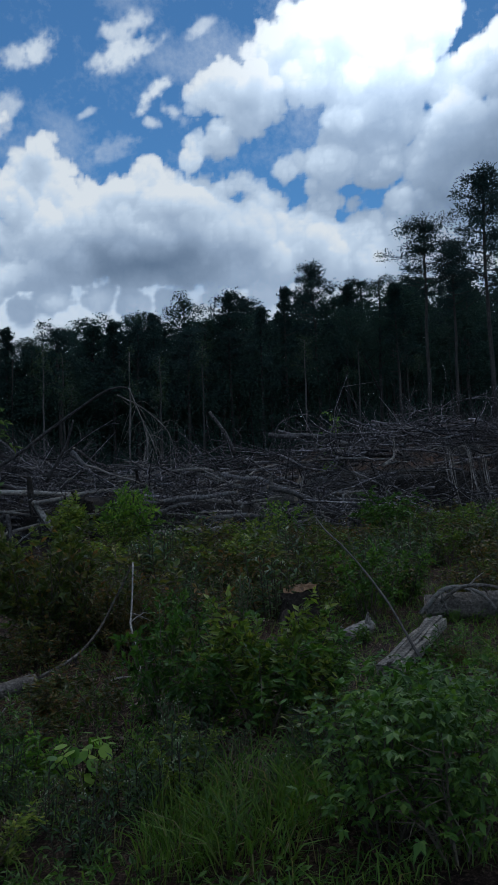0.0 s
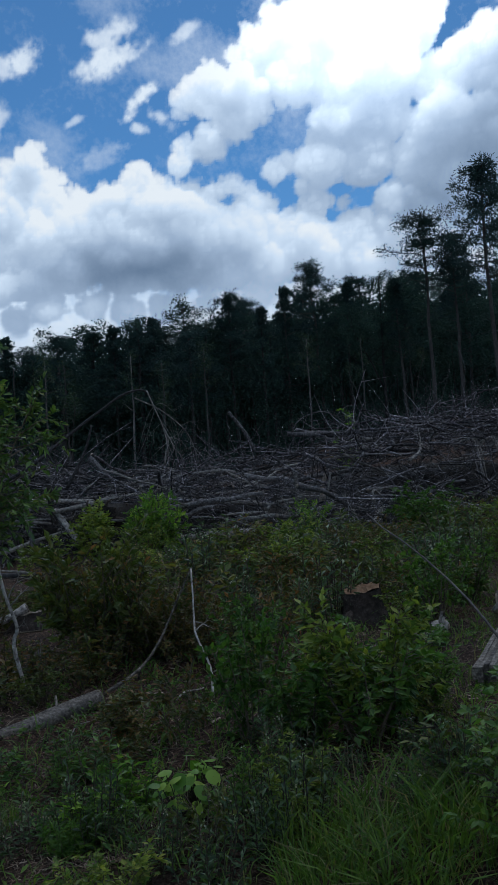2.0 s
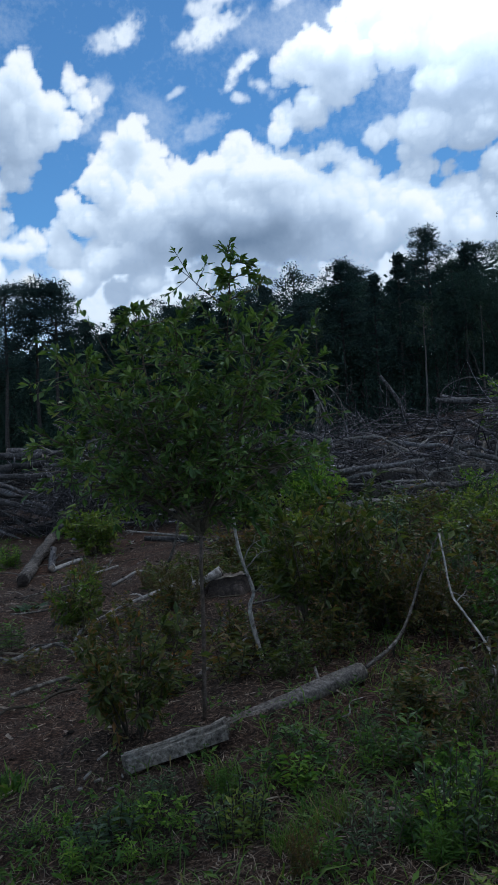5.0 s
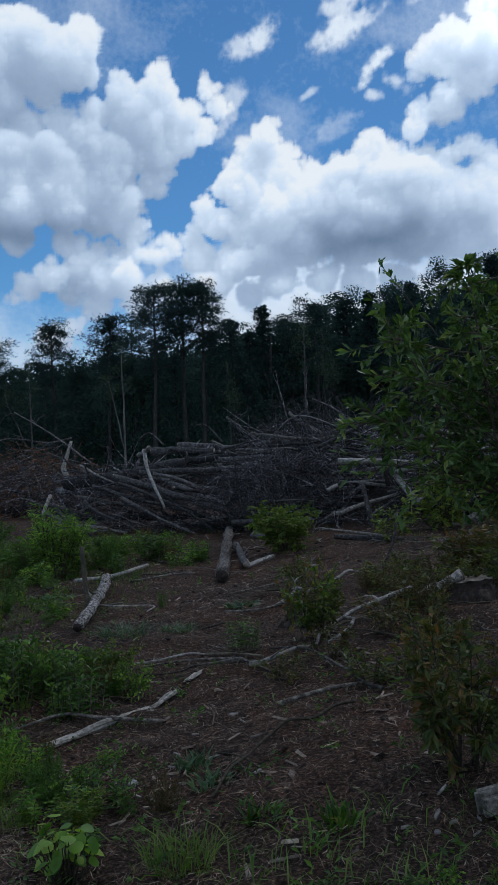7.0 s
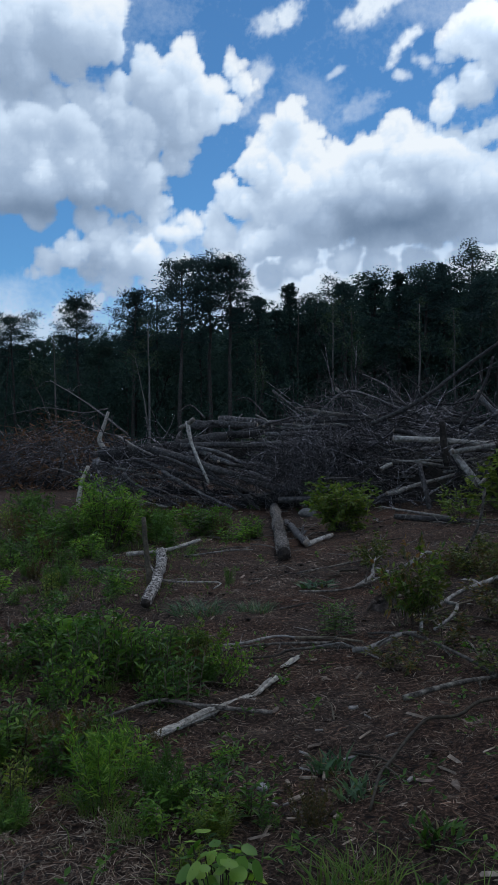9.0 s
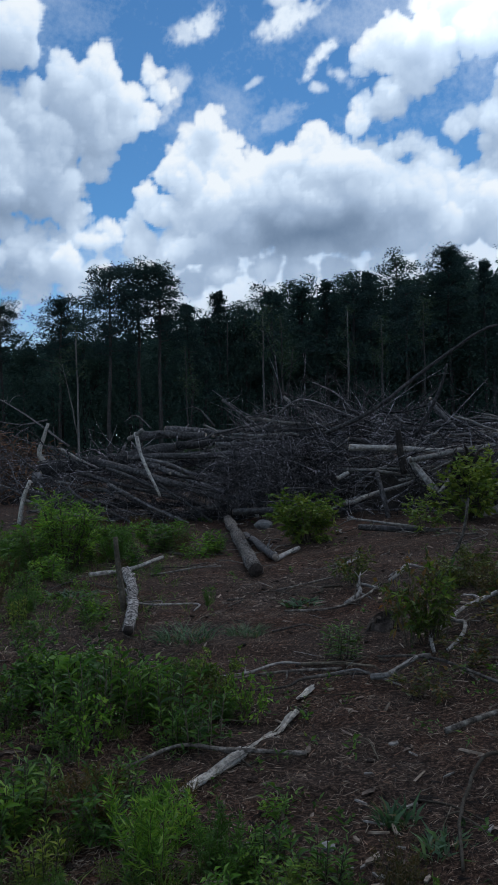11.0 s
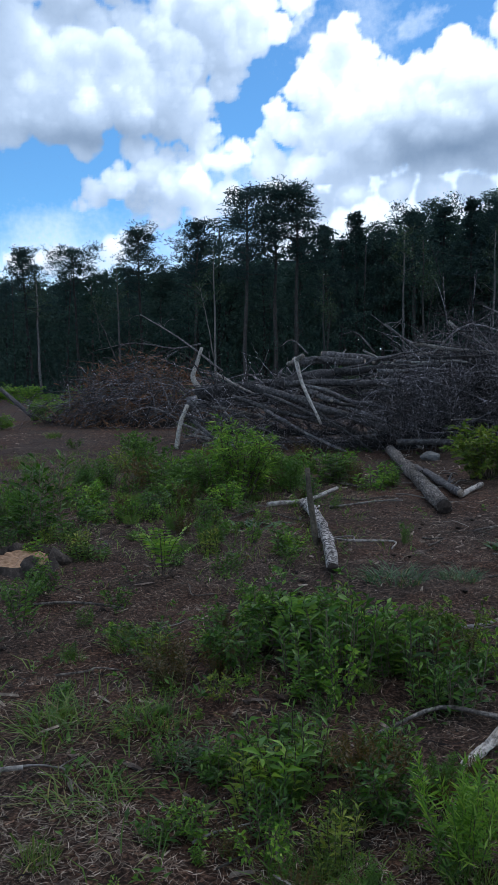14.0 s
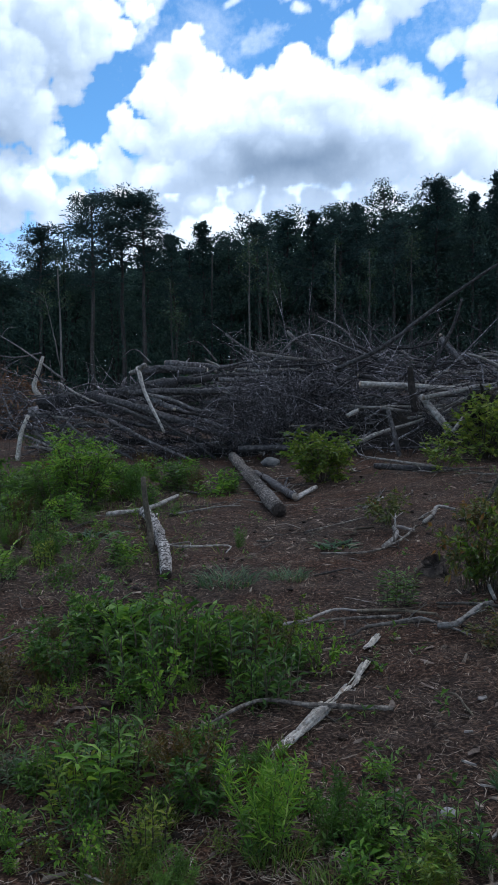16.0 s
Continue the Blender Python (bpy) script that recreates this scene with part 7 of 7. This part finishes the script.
for k, x, y, h, w, mat, lab in (
        ("tuft", -0.12, 4.13, 0.12, 0.18, "leaf", BT), ("forb", 0.74, 3.23, 0.15, 0.35, "leaf_grey", WD), ("forb", 0.93, 3.5, 0.14, 0.22, "leaf_grey", WD), ("forb", 0.12, 3.46, 0.09, 0.14, "leaf", WD),
        ("broad", 0.8, 4.35, 0.74, 0.52, "leaf_red", RB), ("sparse", 0.85, 4.3, 0.7, 0.6, "leaf_olive", RB), ("sparse", 2.0, 9.25, 0.48, 0.55, "leaf_red", RB), ("sparse", 1.5, 6.0, 0.42, 0.4, "leaf_red", RB),
        ("sparse", 1.05, 5.34, 0.39, 0.45, "leaf_red", RB), ("sparse", 1.78, 5.5, 0.33, 0.4, "leaf_red", RB), ("sparse", 1.2, 7.1, 0.35, 0.4, "leaf_red", RB), ("low", 0.39, 3.31, 0.1, 0.16, "leaf", GB)):
    plant(k, x, y, h, w, mat, lab)
# the overgrown side
for k, x, y, h, w, mat, lab in (
        ("tall", 2.6, 13.6, 1.1, 1.3, "leaf_yellow", YB), ("tall", 7.65, 10.6, 0.95, 1.05, "leaf", GB), ("broad", 8.9, 10.1, 0.6, 0.75, "leaf", GB), ("broad", 6.5, 12.9, 0.7, 0.7, "leaf_bright", GB),
        ("tall", 3.55, 3.1, 0.74, 0.72, "leaf_yellow", GB), ("broad", 3.45, 3.0, 0.62, 0.7, "leaf", GB), ("broad", 3.75, 3.2, 0.5, 0.6, "leaf", GB), ("broad", 3.2, 3.2, 0.5, 0.55, "leaf", GB), ("maple", 3.5, 1.45, 0.58, 0.55, "leaf", "young maple with lobed green leaves"), ("maple", 3.8, 1.7, 0.62, 0.6, "leaf", "young maple with lobed green leaves"), ("maple", 3.72, 1.3, 0.64, 0.6, "leaf", "young maple with lobed green leaves"),
        ("tall", 2.2, 6.0, 1.2, 1.0, "leaf_olive", RB), ("airy", 2.36, 5.8, 1.05, 0.85, "leaf_red", RB), ("airy", 2.8, 5.7, 0.8, 0.7, "leaf_red", RB), ("airy", 3.45, 5.2, 0.64, 0.7, "leaf_red", RB), ("broad", 5.0, 5.2, 0.75, 0.63, "leaf", GB)):
    plant(k, x, y, h, w, mat, lab)
for k, x, y, h, w, mat, lab in (
        ("broad", 5.55, 5.7, 0.6, 0.45, "leaf", GB), ("sparse", 4.2, 6.7, 0.65, 0.67, "leaf_red", RB), ("flower", 2.81, 2.2, 0.34, 0.4, "leaf_grey", FL), ("round", 2.45, 2.6, 0.26, 0.3, "leaf_bright", RL),
        ("flower", 2.27, 2.25, 0.3, 0.26, "leaf_grey", FL), ("sparse", 2.2, 3.4, 0.26, 0.38, "leaf_red", RB), ("forb", 5.0, 3.7, 0.24, 0.35, "leaf", WD), ("grass", 3.92, 2.45, 0.28, 0.34, "grass", GT),
        ("flower", 3.5, 2.15, 0.3, 0.32, "leaf_grey", FL), ("grass", 3.02, 1.65, 0.32, 0.4, "grass", GT), ("grass", 2.75, 1.7, 0.3, 0.3, "grass", GT), ("grass", 3.3, 1.75, 0.36, 0.36, "grass", GT), ("grass", 3.15, 2.05, 0.38, 0.4, "grass", GT), ("grass", 2.85, 2.0, 0.32, 0.34, "grass", GT), ("grass", 3.55, 2.1, 0.36, 0.4, "grass", GT), ("broad", 3.9, 3.3, 0.4, 0.42, "leaf", GB)):
    plant(k, x, y, h, w, mat, lab)
for k, x, y, h, w, mat, lab in (
        ("maple", 4.4, 2.5, 0.3, 0.3, "leaf_bright", "young maple with lobed bright leaves"), ("flower", 1.25, 3.05, 0.22, 0.32, "leaf_grey", FL), ("low", 0.96, 3.2, 0.17, 0.27, "leaf_bright", GB), ("flower", 1.74, 2.8, 0.23, 0.34, "leaf_grey", FL),
        ("flower", 2.07, 2.65, 0.23, 0.35, "leaf_grey", FL), ("forb", 2.7, 2.6, 0.27, 0.22, "leaf", WD), ("low", 1.58, 3.5, 0.22, 0.44, "leaf", GB), ("forb", 2.1, 3.5, 0.2, 0.42, "leaf", WD),
        ("sparse", 2.6, 3.65, 0.44, 0.4, "leaf_red", RB), ("broad", 2.95, 3.4, 0.75, 0.5, "leaf", GB), ("airy", 2.95, 5.7, 0.7, 0.62, "leaf_red", RB), ("broad", 3.3, 4.85, 0.58, 0.5, "leaf", GB)):
    plant(k, x, y, h, w, mat, lab)
def before_stump(x, y):
    """The open line of sight from the road to the sawn stump and the pale logs beside it."""
    return 3.0 < y < 5.5 and abs(x - (2.2 + (y + 1.3) * 0.335)) < 0.36 or 4.2 < x < 6.0 and 3.1 < y < 5.0


for i in range(300):
    # weeds that fill the overgrown side, thicker towards the road
    x, y = float(vrng.uniform(1.9, 9.5)), float(1.6 + 10.5 * vrng.uniform() ** 1.25)
    if x < 2.4 + 0.05 * y and y > 4 or 12 < y or before_stump(x, y):
        continue
    k, mat, lab = (("lance", "leaf_olive", WD), ("airy", "leaf_red", RB), ("low", "leaf_olive", GB), ("tall", "leaf_red", RB), ("flower", "leaf_grey", FL), ("broad", "leaf_yellow", YB), ("airy", "leaf_red", RB), ("flower", "leaf_grey", FL))[i % 8]
    if y < 3.6 and k in ("airy", "tall"):
        k, mat, lab = "flower", "leaf_grey", FL
    h = float(vrng.uniform(0.2, 0.45)) * (1.5 if y > 4.5 else 0.8)
    if k == "grass":
        if y > 5:
            continue
        h = min(h, 0.3)
    plant(k, x, y, h, h * float(vrng.uniform(1.0, 1.6)), mat, lab)
for i in range(64):
    # young reddish growth between the bare middle and the overgrown side
    x, y = float(vrng.uniform(0.95, 3.2)), float(vrng.uniform(4.9, 10.0))
    if abs(x - 1.72) < 0.35 and y < 8.0 and y > 7.0:
        continue
    k, mat, lab = (("airy", "leaf_red", RB), ("sparse", "leaf_red", RB), ("lance", "leaf_red", RB), ("broad", "leaf_olive", RB), ("seedy", "leaf_rust", SD))[i % 5]
    h = float(vrng.uniform(0.2, 0.42)) * (1.0 + 0.35 * (x > 1.9))
    plant(k, x, y, h, h * float(vrng.uniform(1.0, 1.5)), mat, lab)
NEAR_PATCHES = (
        (5.0, 4.1, 1.0, 0.9, 22, 0.07, 0.17), (-3.4, 14.6, 2.0, 1.6, 16, 0.2, 0.45), (-3.0, 11.6, 1.1, 1.2, 22, 0.12, 0.35), (-4.4, 9.4, 1.0, 1.4, 18, 0.12, 0.3), (-1.85, 6.3, 0.85, 0.55, 34, 0.1, 0.33), (-1.75, 4.85, 0.85, 0.5, 40, 0.08, 0.24), (-2.6, 5.6, 0.7, 0.6, 10, 0.07, 0.16), (-3.1, 5.4, 0.8, 0.8, 8, 0.06, 0.12), (-2.6, 13.2, 1.5, 0.8, 9, 0.25, 0.5))
FAR_PATCHES = (
        (-4.0, 11.2, 1.3, 1.0, 20, 0.12, 0.35), (-4.6, 13.2, 1.2, 1.2, 15, 0.25, 0.6), (-0.95, 4.25, 0.45, 0.3, 8, 0.1, 0.2), (-3.2, 7.0, 1.2, 0.7, 16, 0.1, 0.22), (-3.3, 9.2, 1.2, 0.8, 9, 0.15, 0.35), (-5.6, 10.5, 1.0, 1.4, 12, 0.2, 0.6), (-5.2, 6.5, 0.8, 1.2, 9, 0.12, 0.3),
        (0.9, 3.25, 0.5, 0.3, 9, 0.09, 0.16), (1.7, 3.0, 0.7, 0.5, 16, 0.14, 0.28), (-2.6, 4.4, 0.5, 0.3, 4, 0.06, 0.12))
for cx, cy, rx, ry, count, h0, h1 in NEAR_PATCHES + FAR_PATCHES:
    for i in range(count):
        a, r = float(vrng.uniform(0, 6.28)), math.sqrt(float(vrng.uniform()))
        h = float(vrng.uniform(h0, h1))
        k, mat, lab = (("lance", "leaf_bright", WD), ("forb", "leaf", WD), ("grass", "grass", GT), ("low", "leaf_bright", GB), ("lance", "leaf", WD), ("seedy", "leaf_rust", SD), ("plume", "fennel", FN), ("forb", "leaf_yellow", WD))[i % 8]
        if k == "grass":
            h = min(h, 0.17)
        plant(k, cx + rx * r * math.cos(a), cy + ry * r * math.sin(a), h, h * float(vrng.uniform(0.9, 1.4)), mat, lab)
for i in range(26):
    x, y = float(vrng.uniform(-15, -5)), float(vrng.uniform(9, 22))
    k, mat, lab = (("broad", "leaf", GB), ("low", "leaf", WD), ("fennel", "fennel", FN), ("broad", "leaf_yellow", YB), ("grass", "grass", GT))[i % 5]
    h = float(vrng.uniform(0.25, 0.6))
    plant(k, x, y, h, h * 1.2, mat, lab)
for i in range(40):
    x, y = float(vrng.uniform(-26, -10.5)), float(vrng.uniform(19, 36))
    k, mat, lab = (("broad", "leaf_bright", GB), ("forb", "leaf_bright", WD), ("broad", "leaf", GB), ("tall", "leaf_bright", GB))[i % 4]
    h = float(vrng.uniform(0.3, 0.8))
    plant(k, x, y, h, h * 1.6, mat, lab)
for i in range(16):
    # far scrub along the open side of the clearing
    x = -34 + 1.6 * i
    plant("tall", x, float(vrng.uniform(36, 46)), float(vrng.uniform(0.7, 1.2)), 2.0, "leaf_bright", "light green scrub along the wood edge")
plant("sapling", 10.7, 21.0, 3.0, 1.2, "leaf_bright", "small light green sapling behind the pile")
plant("tall", -1.6, 30.0, 1.9, 2.4, "leaf_grey", "sparse shrub behind the brush pile")


# ---- young oak beside the path ----
def young_oak():
    rng = np.random.default_rng(71)
    base, fork = np.array(g3(1.22, 4.36, -0.04)), np.array([1.25, 4.34, 1.3])
    e = thing("oak_sapling", "bushy young oak with narrow glossy leaves", "sapling")
    trunk = Shape()
    trunk.tube(bent(base, fork, 7, rng, 0.03), np.linspace(0.013, 0.010, 7), 7)
    part("trunk", trunk, M["dark_bark"], e)
    green = Shape()
    sites = []
    for tip, lean, n in (((1.52, 4.5, 2.92), 0.05, 44), ((0.95, 4.4, 2.6), -0.08, 40), ((1.86, 4.45, 2.35), 0.12, 36), ((0.62, 4.6, 2.3), -0.14, 34), ((1.6, 4.05, 2.4), 0.08, 32),
                         ((1.2, 4.75, 2.6), 0.0, 34), ((0.9, 4.05, 2.1), -0.1, 26),
                         ((0.5, 4.45, 1.85), -0.1, 24), ((1.8, 4.35, 1.75), 0.1, 20), ((0.75, 4.15, 1.62), -0.05, 18), ((1.35, 4.6, 1.8), 0.05, 16)):
        s = Shape()
        tip = np.array(tip)
        mid = fork * 0.55 + tip * 0.45 + np.array([lean, 0, 0.08])
        pts = np.concatenate([bent(fork, mid, 5, rng, 0.05)[:-1], bent(mid, tip, 5, rng, 0.05)])
        s.tube(pts, np.linspace(0.011, 0.003, len(pts)), 6)
        n = int(n * 0.75)
        for i in range(n):
            f = 0.12 + 0.86 * i / (n - 1)
            q = along(pts, f)
            a = i * 2.4 + rng.uniform(-0.4, 0.4)
            ln = 0.52 * math.sin(math.pi * min(1, 0.3 + 0.62 * f)) * rng.uniform(0.25, 1.25)
            d = unit(np.array([math.cos(a), math.sin(a) * 0.8, rng.uniform(-0.05, 0.75)]))
            tw = bent(q, q + d * ln, 5, rng, 0.1)
            s.tube(tw, np.linspace(0.005, 0.002, 5), 4, close=False)
            sites.append((tw, d))
            for _ in range(3):
                q2 = along(tw, rng.uniform(0.3, 0.9))
                d2 = unit(d + rng.normal(size=3) * 0.7)
                t2 = bent(q2, q2 + d2 * ln * 0.45, 4, rng, 0.1)
                s.tube(t2, np.linspace(0.003, 0.0015, 4), 3, close=False)
                sites.append((t2, d2))
        sites.append((pts[-3:], unit(pts[-1] - pts[-3])))
        part("stem", s, M["twig"], e)
    # one long shoot that stands out of the crown
    s = Shape()
    pts = bent((0.85, 4.5, 2.2), (0.6, 4.85, 2.7), 6, rng, 0.06)
    s.tube(pts, np.linspace(0.004, 0.002, 6), 4)
    part("shoot", s, M["twig"], e)
    sites += [(pts[-3:], unit(pts[-1] - pts[-3]))] * 2
    b, a = [], []
    for tw, d in sites:
        for f in np.r_[rng.uniform(0.2, 1, 9), 1, 1]:
            b.append(along(tw, f))
            a.append(d + rng.normal(size=3) * 0.65)
    b, a = np.array(b), np.array(a)
    sz = rng.uniform(0.6, 1.2, len(b))
    leaves(green, b, a, 0.062 * sz, 0.023 * sz, rng, 0.2, 0.12, 0.55)
    tagged(part("foliage", green, M["leaf_oak"], e, flat=True), kind="stuff")


young_oak()


# ---- litter and ground cover ----
def cover_density(x, y):
    """How overgrown a spot is, 0 bare to 1."""
    patch = fbm(x * 0.55, y * 0.55, 3, 44)
    side = smooth(1.2, 2.6, x) * smooth(9.5, 6, y) * 0.8
    near = smooth(4.6, 3.4, y) * 0.45
    left = smooth(-1.0, -2.2, x) * (0.32 + 0.4 * smooth(8.5, 10.5, y))
    middle = smooth(1.9, 0.9, np.abs(x - 0.1)) * smooth(3.8, 4.6, y) * 0.4
    return np.clip(side + near + left + (patch - 0.5) * 1.1 - middle, 0, 1)


def litter():
    rng = np.random.default_rng(90)

    def spots(n, x0, x1, y0, y1, power):
        x, y = rng.uniform(x0, x1, n), y0 + (y1 - y0) * rng.uniform(0, 1, n) ** power
        return x, y

    def slivers(name, n, lmin, lmax, wmin, wmax, mat, label, box, power, lift):
        x, y = spots(n, *box, power)
        if name != "needle_litter":
            keep = rng.uniform(0, 1, n) < smooth(0.36, 0.62, fbm(x * 1.1, y * 1.1, 4, int(lmax * 1000))) + 0.12
            x, y = x[keep], y[keep]
            n = len(x)
        c = np.stack([x, y, rough_z(x, y) + lift * rng.uniform(0.2, 1.2, n)], -1)
        a = rng.uniform(0, 6.28, n)
        d = np.stack([np.cos(a), np.sin(a), rng.normal(size=n) * 0.18], -1)
        s_ = np.stack([-np.sin(a), np.cos(a), rng.normal(size=n) * 0.2], -1)
        ln, w = rng.uniform(lmin, lmax, n)[:, None], rng.uniform(wmin, wmax, n)[:, None]
        up = np.array([0, 0, 1.0]) * w * 0.45
        sh = Shape()
        if wmax < 0.005:
            k1 = s_ * ln * rng.normal(size=(n, 1)) * 0.12
            sh.add_many(np.stack([c - d * ln / 2 - s_ * w / 2, c - d * ln / 2 + s_ * w / 2, c + k1 + s_ * w / 2, c + k1 - s_ * w / 2, c + d * ln / 2], 1), [(0, 3, 2, 1), (3, 4, 2)])
            tagged(part(name, sh, M[mat], flat=True), label, "litter", kind="stuff")
            return
        sh.add_many(np.stack([c - d * ln / 2 - s_ * w * 0.5, c - d * ln / 2 + s_ * w * 0.4, c + d * ln / 2 + s_ * w * 0.35, c + d * ln / 2 - s_ * w * 0.2,
                              c - d * ln * 0.42 + up, c + d * ln * 0.4 + up], 1), [(0, 3, 5, 4), (1, 4, 5, 2), (0, 4, 1), (3, 2, 5)])
        tagged(part(name, sh, M[mat], flat=True), label, "litter", kind="stuff")

    slivers("wood_chips", 6000, 0.006, 0.035, 0.003, 0.009, "chip", "pale splinters and wood chips strewn on soil", (-5.5, 4.5, 2.6, 13, ), 1.5, 0.008)
    slivers("far_chips", 3800, 0.03, 0.13, 0.008, 0.03, "cut_bits", "scattered pale bark and wood bits before the heaps", (-13, 3, 9, 22), 1.0, 0.015)
    slivers("straw_mat", 8000, 0.02, 0.075, 0.0016, 0.0034, "chip", "matted dry straw over grey soil", (-3.6, -1.2, 3.1, 4.9), 1.0, 0.014)
    slivers("bark_slivers", 900, 0.03, 0.13, 0.006, 0.026, "chip", "bleached bark slivers and sticks on soil", (-5.5, 5, 2.8, 15), 1.3, 0.012)
    slivers("light_needles", 14000, 0.015, 0.07, 0.002, 0.0045, "chip", "dry pale needles and splinters over the soil", (-5.5, 5, 2.4, 11), 1.5, 0.018)
    slivers("needle_litter", 80000, 0.03, 0.13, 0.0014, 0.0032, "straw", "brown pine needles and straw over the soil", (-5.5, 5.5, 2.4, 13), 1.6, 0.012)
    slivers("dark_litter", 22000, 0.012, 0.05, 0.003, 0.012, "humus_shade", "dark bark crumbs and rotten bits on soil", (-5.5, 5.5, 2.4, 12), 1.5, 0.012)
    slivers("bark_litter", 13000, 0.012, 0.06, 0.002, 0.007, "bark_litter", "red-brown bark crumbs strewn over the soil", (-8, 0.5, 4.0, 14), 1.2, 0.012)
    slivers("bark_litter", 4000, 0.012, 0.06, 0.002, 0.007, "bark_litter", "red-brown bark crumbs strewn over the soil", (0.5, 4.5, 3.0, 9), 1.2, 0.012)
    slivers("pale_straw", 17000, 0.03, 0.12, 0.0014, 0.0032, "chip", "pale dry straw on the soil", (-5.5, 4.5, 2.4, 11), 1.6, 0.016)

    # lumps of earth and rotten wood turned up by machines
    for name, n, box, mat, label, lo, hi in (("soil_clods", 1500, (-6, 4.5, 3.2, 14), "clod", "dark crumbly clods of turned-up earth", 0.008, 0.03),
                                             ("bark_scraps", 800, (-4, 4.0, 4.5, 14), "cut_bits", "curled scraps of bark over the soil", 0.010, 0.032)):
        x, y = spots(n, *box, 1.1)
        keep = rng.uniform(0, 1, n) < smooth(0.4, 0.62, fbm(x * 0.8, y * 0.8, 4, 71)) + 0.1
        x, y = x[keep], y[keep]
        n = len(x)
        r = lo + (hi - lo) * rng.uniform(0, 1, n) ** 2.5
        unit_v = np.array([(1, 0, 0), (0, 1, 0), (-1, 0, 0), (0, -1, 0), (0, 0, 0.8), (0, 0, -0.8), (0.6, 0.6, 0.45), (-0.6, 0.6, 0.4), (-0.6, -0.6, 0.45), (0.6, -0.6, 0.4)])
        a = rng.uniform(0, 6.28, n)
        flat = np.array([2.2, 0.6, 0.3]) if name == "bark_scraps" else np.array([1.2, 1.0, 0.75])
        V = unit_v[None] * (1 + 0.3 * rng.normal(size=(n, 10, 1))) * flat * r[:, None, None]
        V = np.stack([V[..., 0] * np.cos(a)[:, None] - V[..., 1] * np.sin(a)[:, None], V[..., 0] * np.sin(a)[:, None] + V[..., 1] * np.cos(a)[:, None], V[..., 2]], -1)
        V = V + np.stack([x, y, rough_z(x, y) + 0.25 * r], -1)[:, None]
        sh = Shape()
        sh.add_many(V, [(0, 6, 4, 9), (1, 7, 4, 6), (2, 8, 4, 7), (3, 9, 4, 8), (0, 1, 6), (1, 2, 7), (2, 3, 8), (3, 0, 9), (1, 0, 5), (2, 1, 5), (3, 2, 5), (0, 3, 5)])
        tagged(part(name, sh, M[mat], flat=name == "bark_scraps"), label, "litter", kind="stuff")

    # scraps of weathered wood near the bleached sticks
    for k in range(40):
        cx, cy = ((-0.75, 4.7), (-0.55, 4.5), (-0.35, 5.2), (0.55, 3.8), (-0.6, 6.2), (1.3, 7.0))[k % 6]
        x, y = cx + rng.normal() * 0.16, cy + rng.normal() * 0.2
        a, ln, w = rng.uniform(0, 6.28), rng.uniform(0.025, 0.1), rng.uniform(0.006, 0.018)
        d, q = np.array([math.cos(a), math.sin(a), rng.normal() * 0.12]), np.array([-math.sin(a), math.cos(a), rng.normal() * 0.2])
        c = np.array([x, y, float(rough_z(x, y)) + 0.014])
        s = Shape()
        rim = [c - d * ln / 2 - q * w * 0.3, c - d * ln * 0.4 + q * w * 0.5, c + d * ln * rng.uniform(0.1, 0.4) + q * w * 0.6, c + d * ln / 2, c + d * ln * 0.35 - q * w * 0.5]
        s.add(np.r_[np.array(rim), np.array(rim) + np.array([0, 0, 0.008])], [(4, 3, 2, 1, 0), (5, 6, 7, 8, 9)] + [(i, (i + 1) % 5, 5 + (i + 1) % 5, 5 + i) for i in range(5)])
        ob = part("wood_scrap", s, M[("dead_pale", "chip", "dead_pale")[k % 3]], flat=True)
        tagged(ob, "small bleached scrap of wood on the litter", "wood scrap", "wood scraps")

    x, y = spots(30000, -8, 9, 1.2, 17, 1.5)
    keep = rng.uniform(0, 1, len(x)) < cover_density(x, y) ** 1.3
    x, y = x[keep], y[keep]
    n = len(x)
    sh = Shape()
    for k in range(3):
        aim = np.stack([rng.normal(size=n) * 0.5, rng.normal(size=n) * 0.5, np.ones(n)], -1)
        b = np.stack([x + rng.normal(size=n) * 0.02, y + rng.normal(size=n) * 0.02, rough_z(x, y) - 0.01], -1)
        blades(sh, b, aim, rng.uniform(0.05, 0.19, n), rng.uniform(0.004, 0.008, n), rng, 0.8)
    tagged(part("short_grass", sh, M["grass"]), "short uneven grass over the clearing", "grass", kind="stuff")

    x, y = spots(11000, -9, 9, 1.3, 18, 1.4)
    keep = rng.uniform(0, 1, len(x)) < 0.03 + cover_density(x + 7, y) ** 1.4 * (0.3 + 0.7 * cover_density(x, y))
    x, y = x[keep], y[keep]
    sh, n = Shape(), len(x)
    for k in range(8):
        a = rng.uniform(0, 6.28, n)
        aim = np.stack([np.cos(a), np.sin(a), rng.uniform(0.1, 1.2, n)], -1)
        b = np.stack([x + rng.normal(size=n) * 0.02, y + rng.normal(size=n) * 0.02, rough_z(x, y) + rng.uniform(0, 0.07, n)], -1)
        leaves(sh, b, aim, rng.uniform(0.025, 0.06, n), rng.uniform(0.01, 0.022, n), rng)
    tagged(part("ground_weeds", sh, M["leaf"], flat=True), "tiny dark green weeds over the soil", "weeds", kind="stuff")


litter()
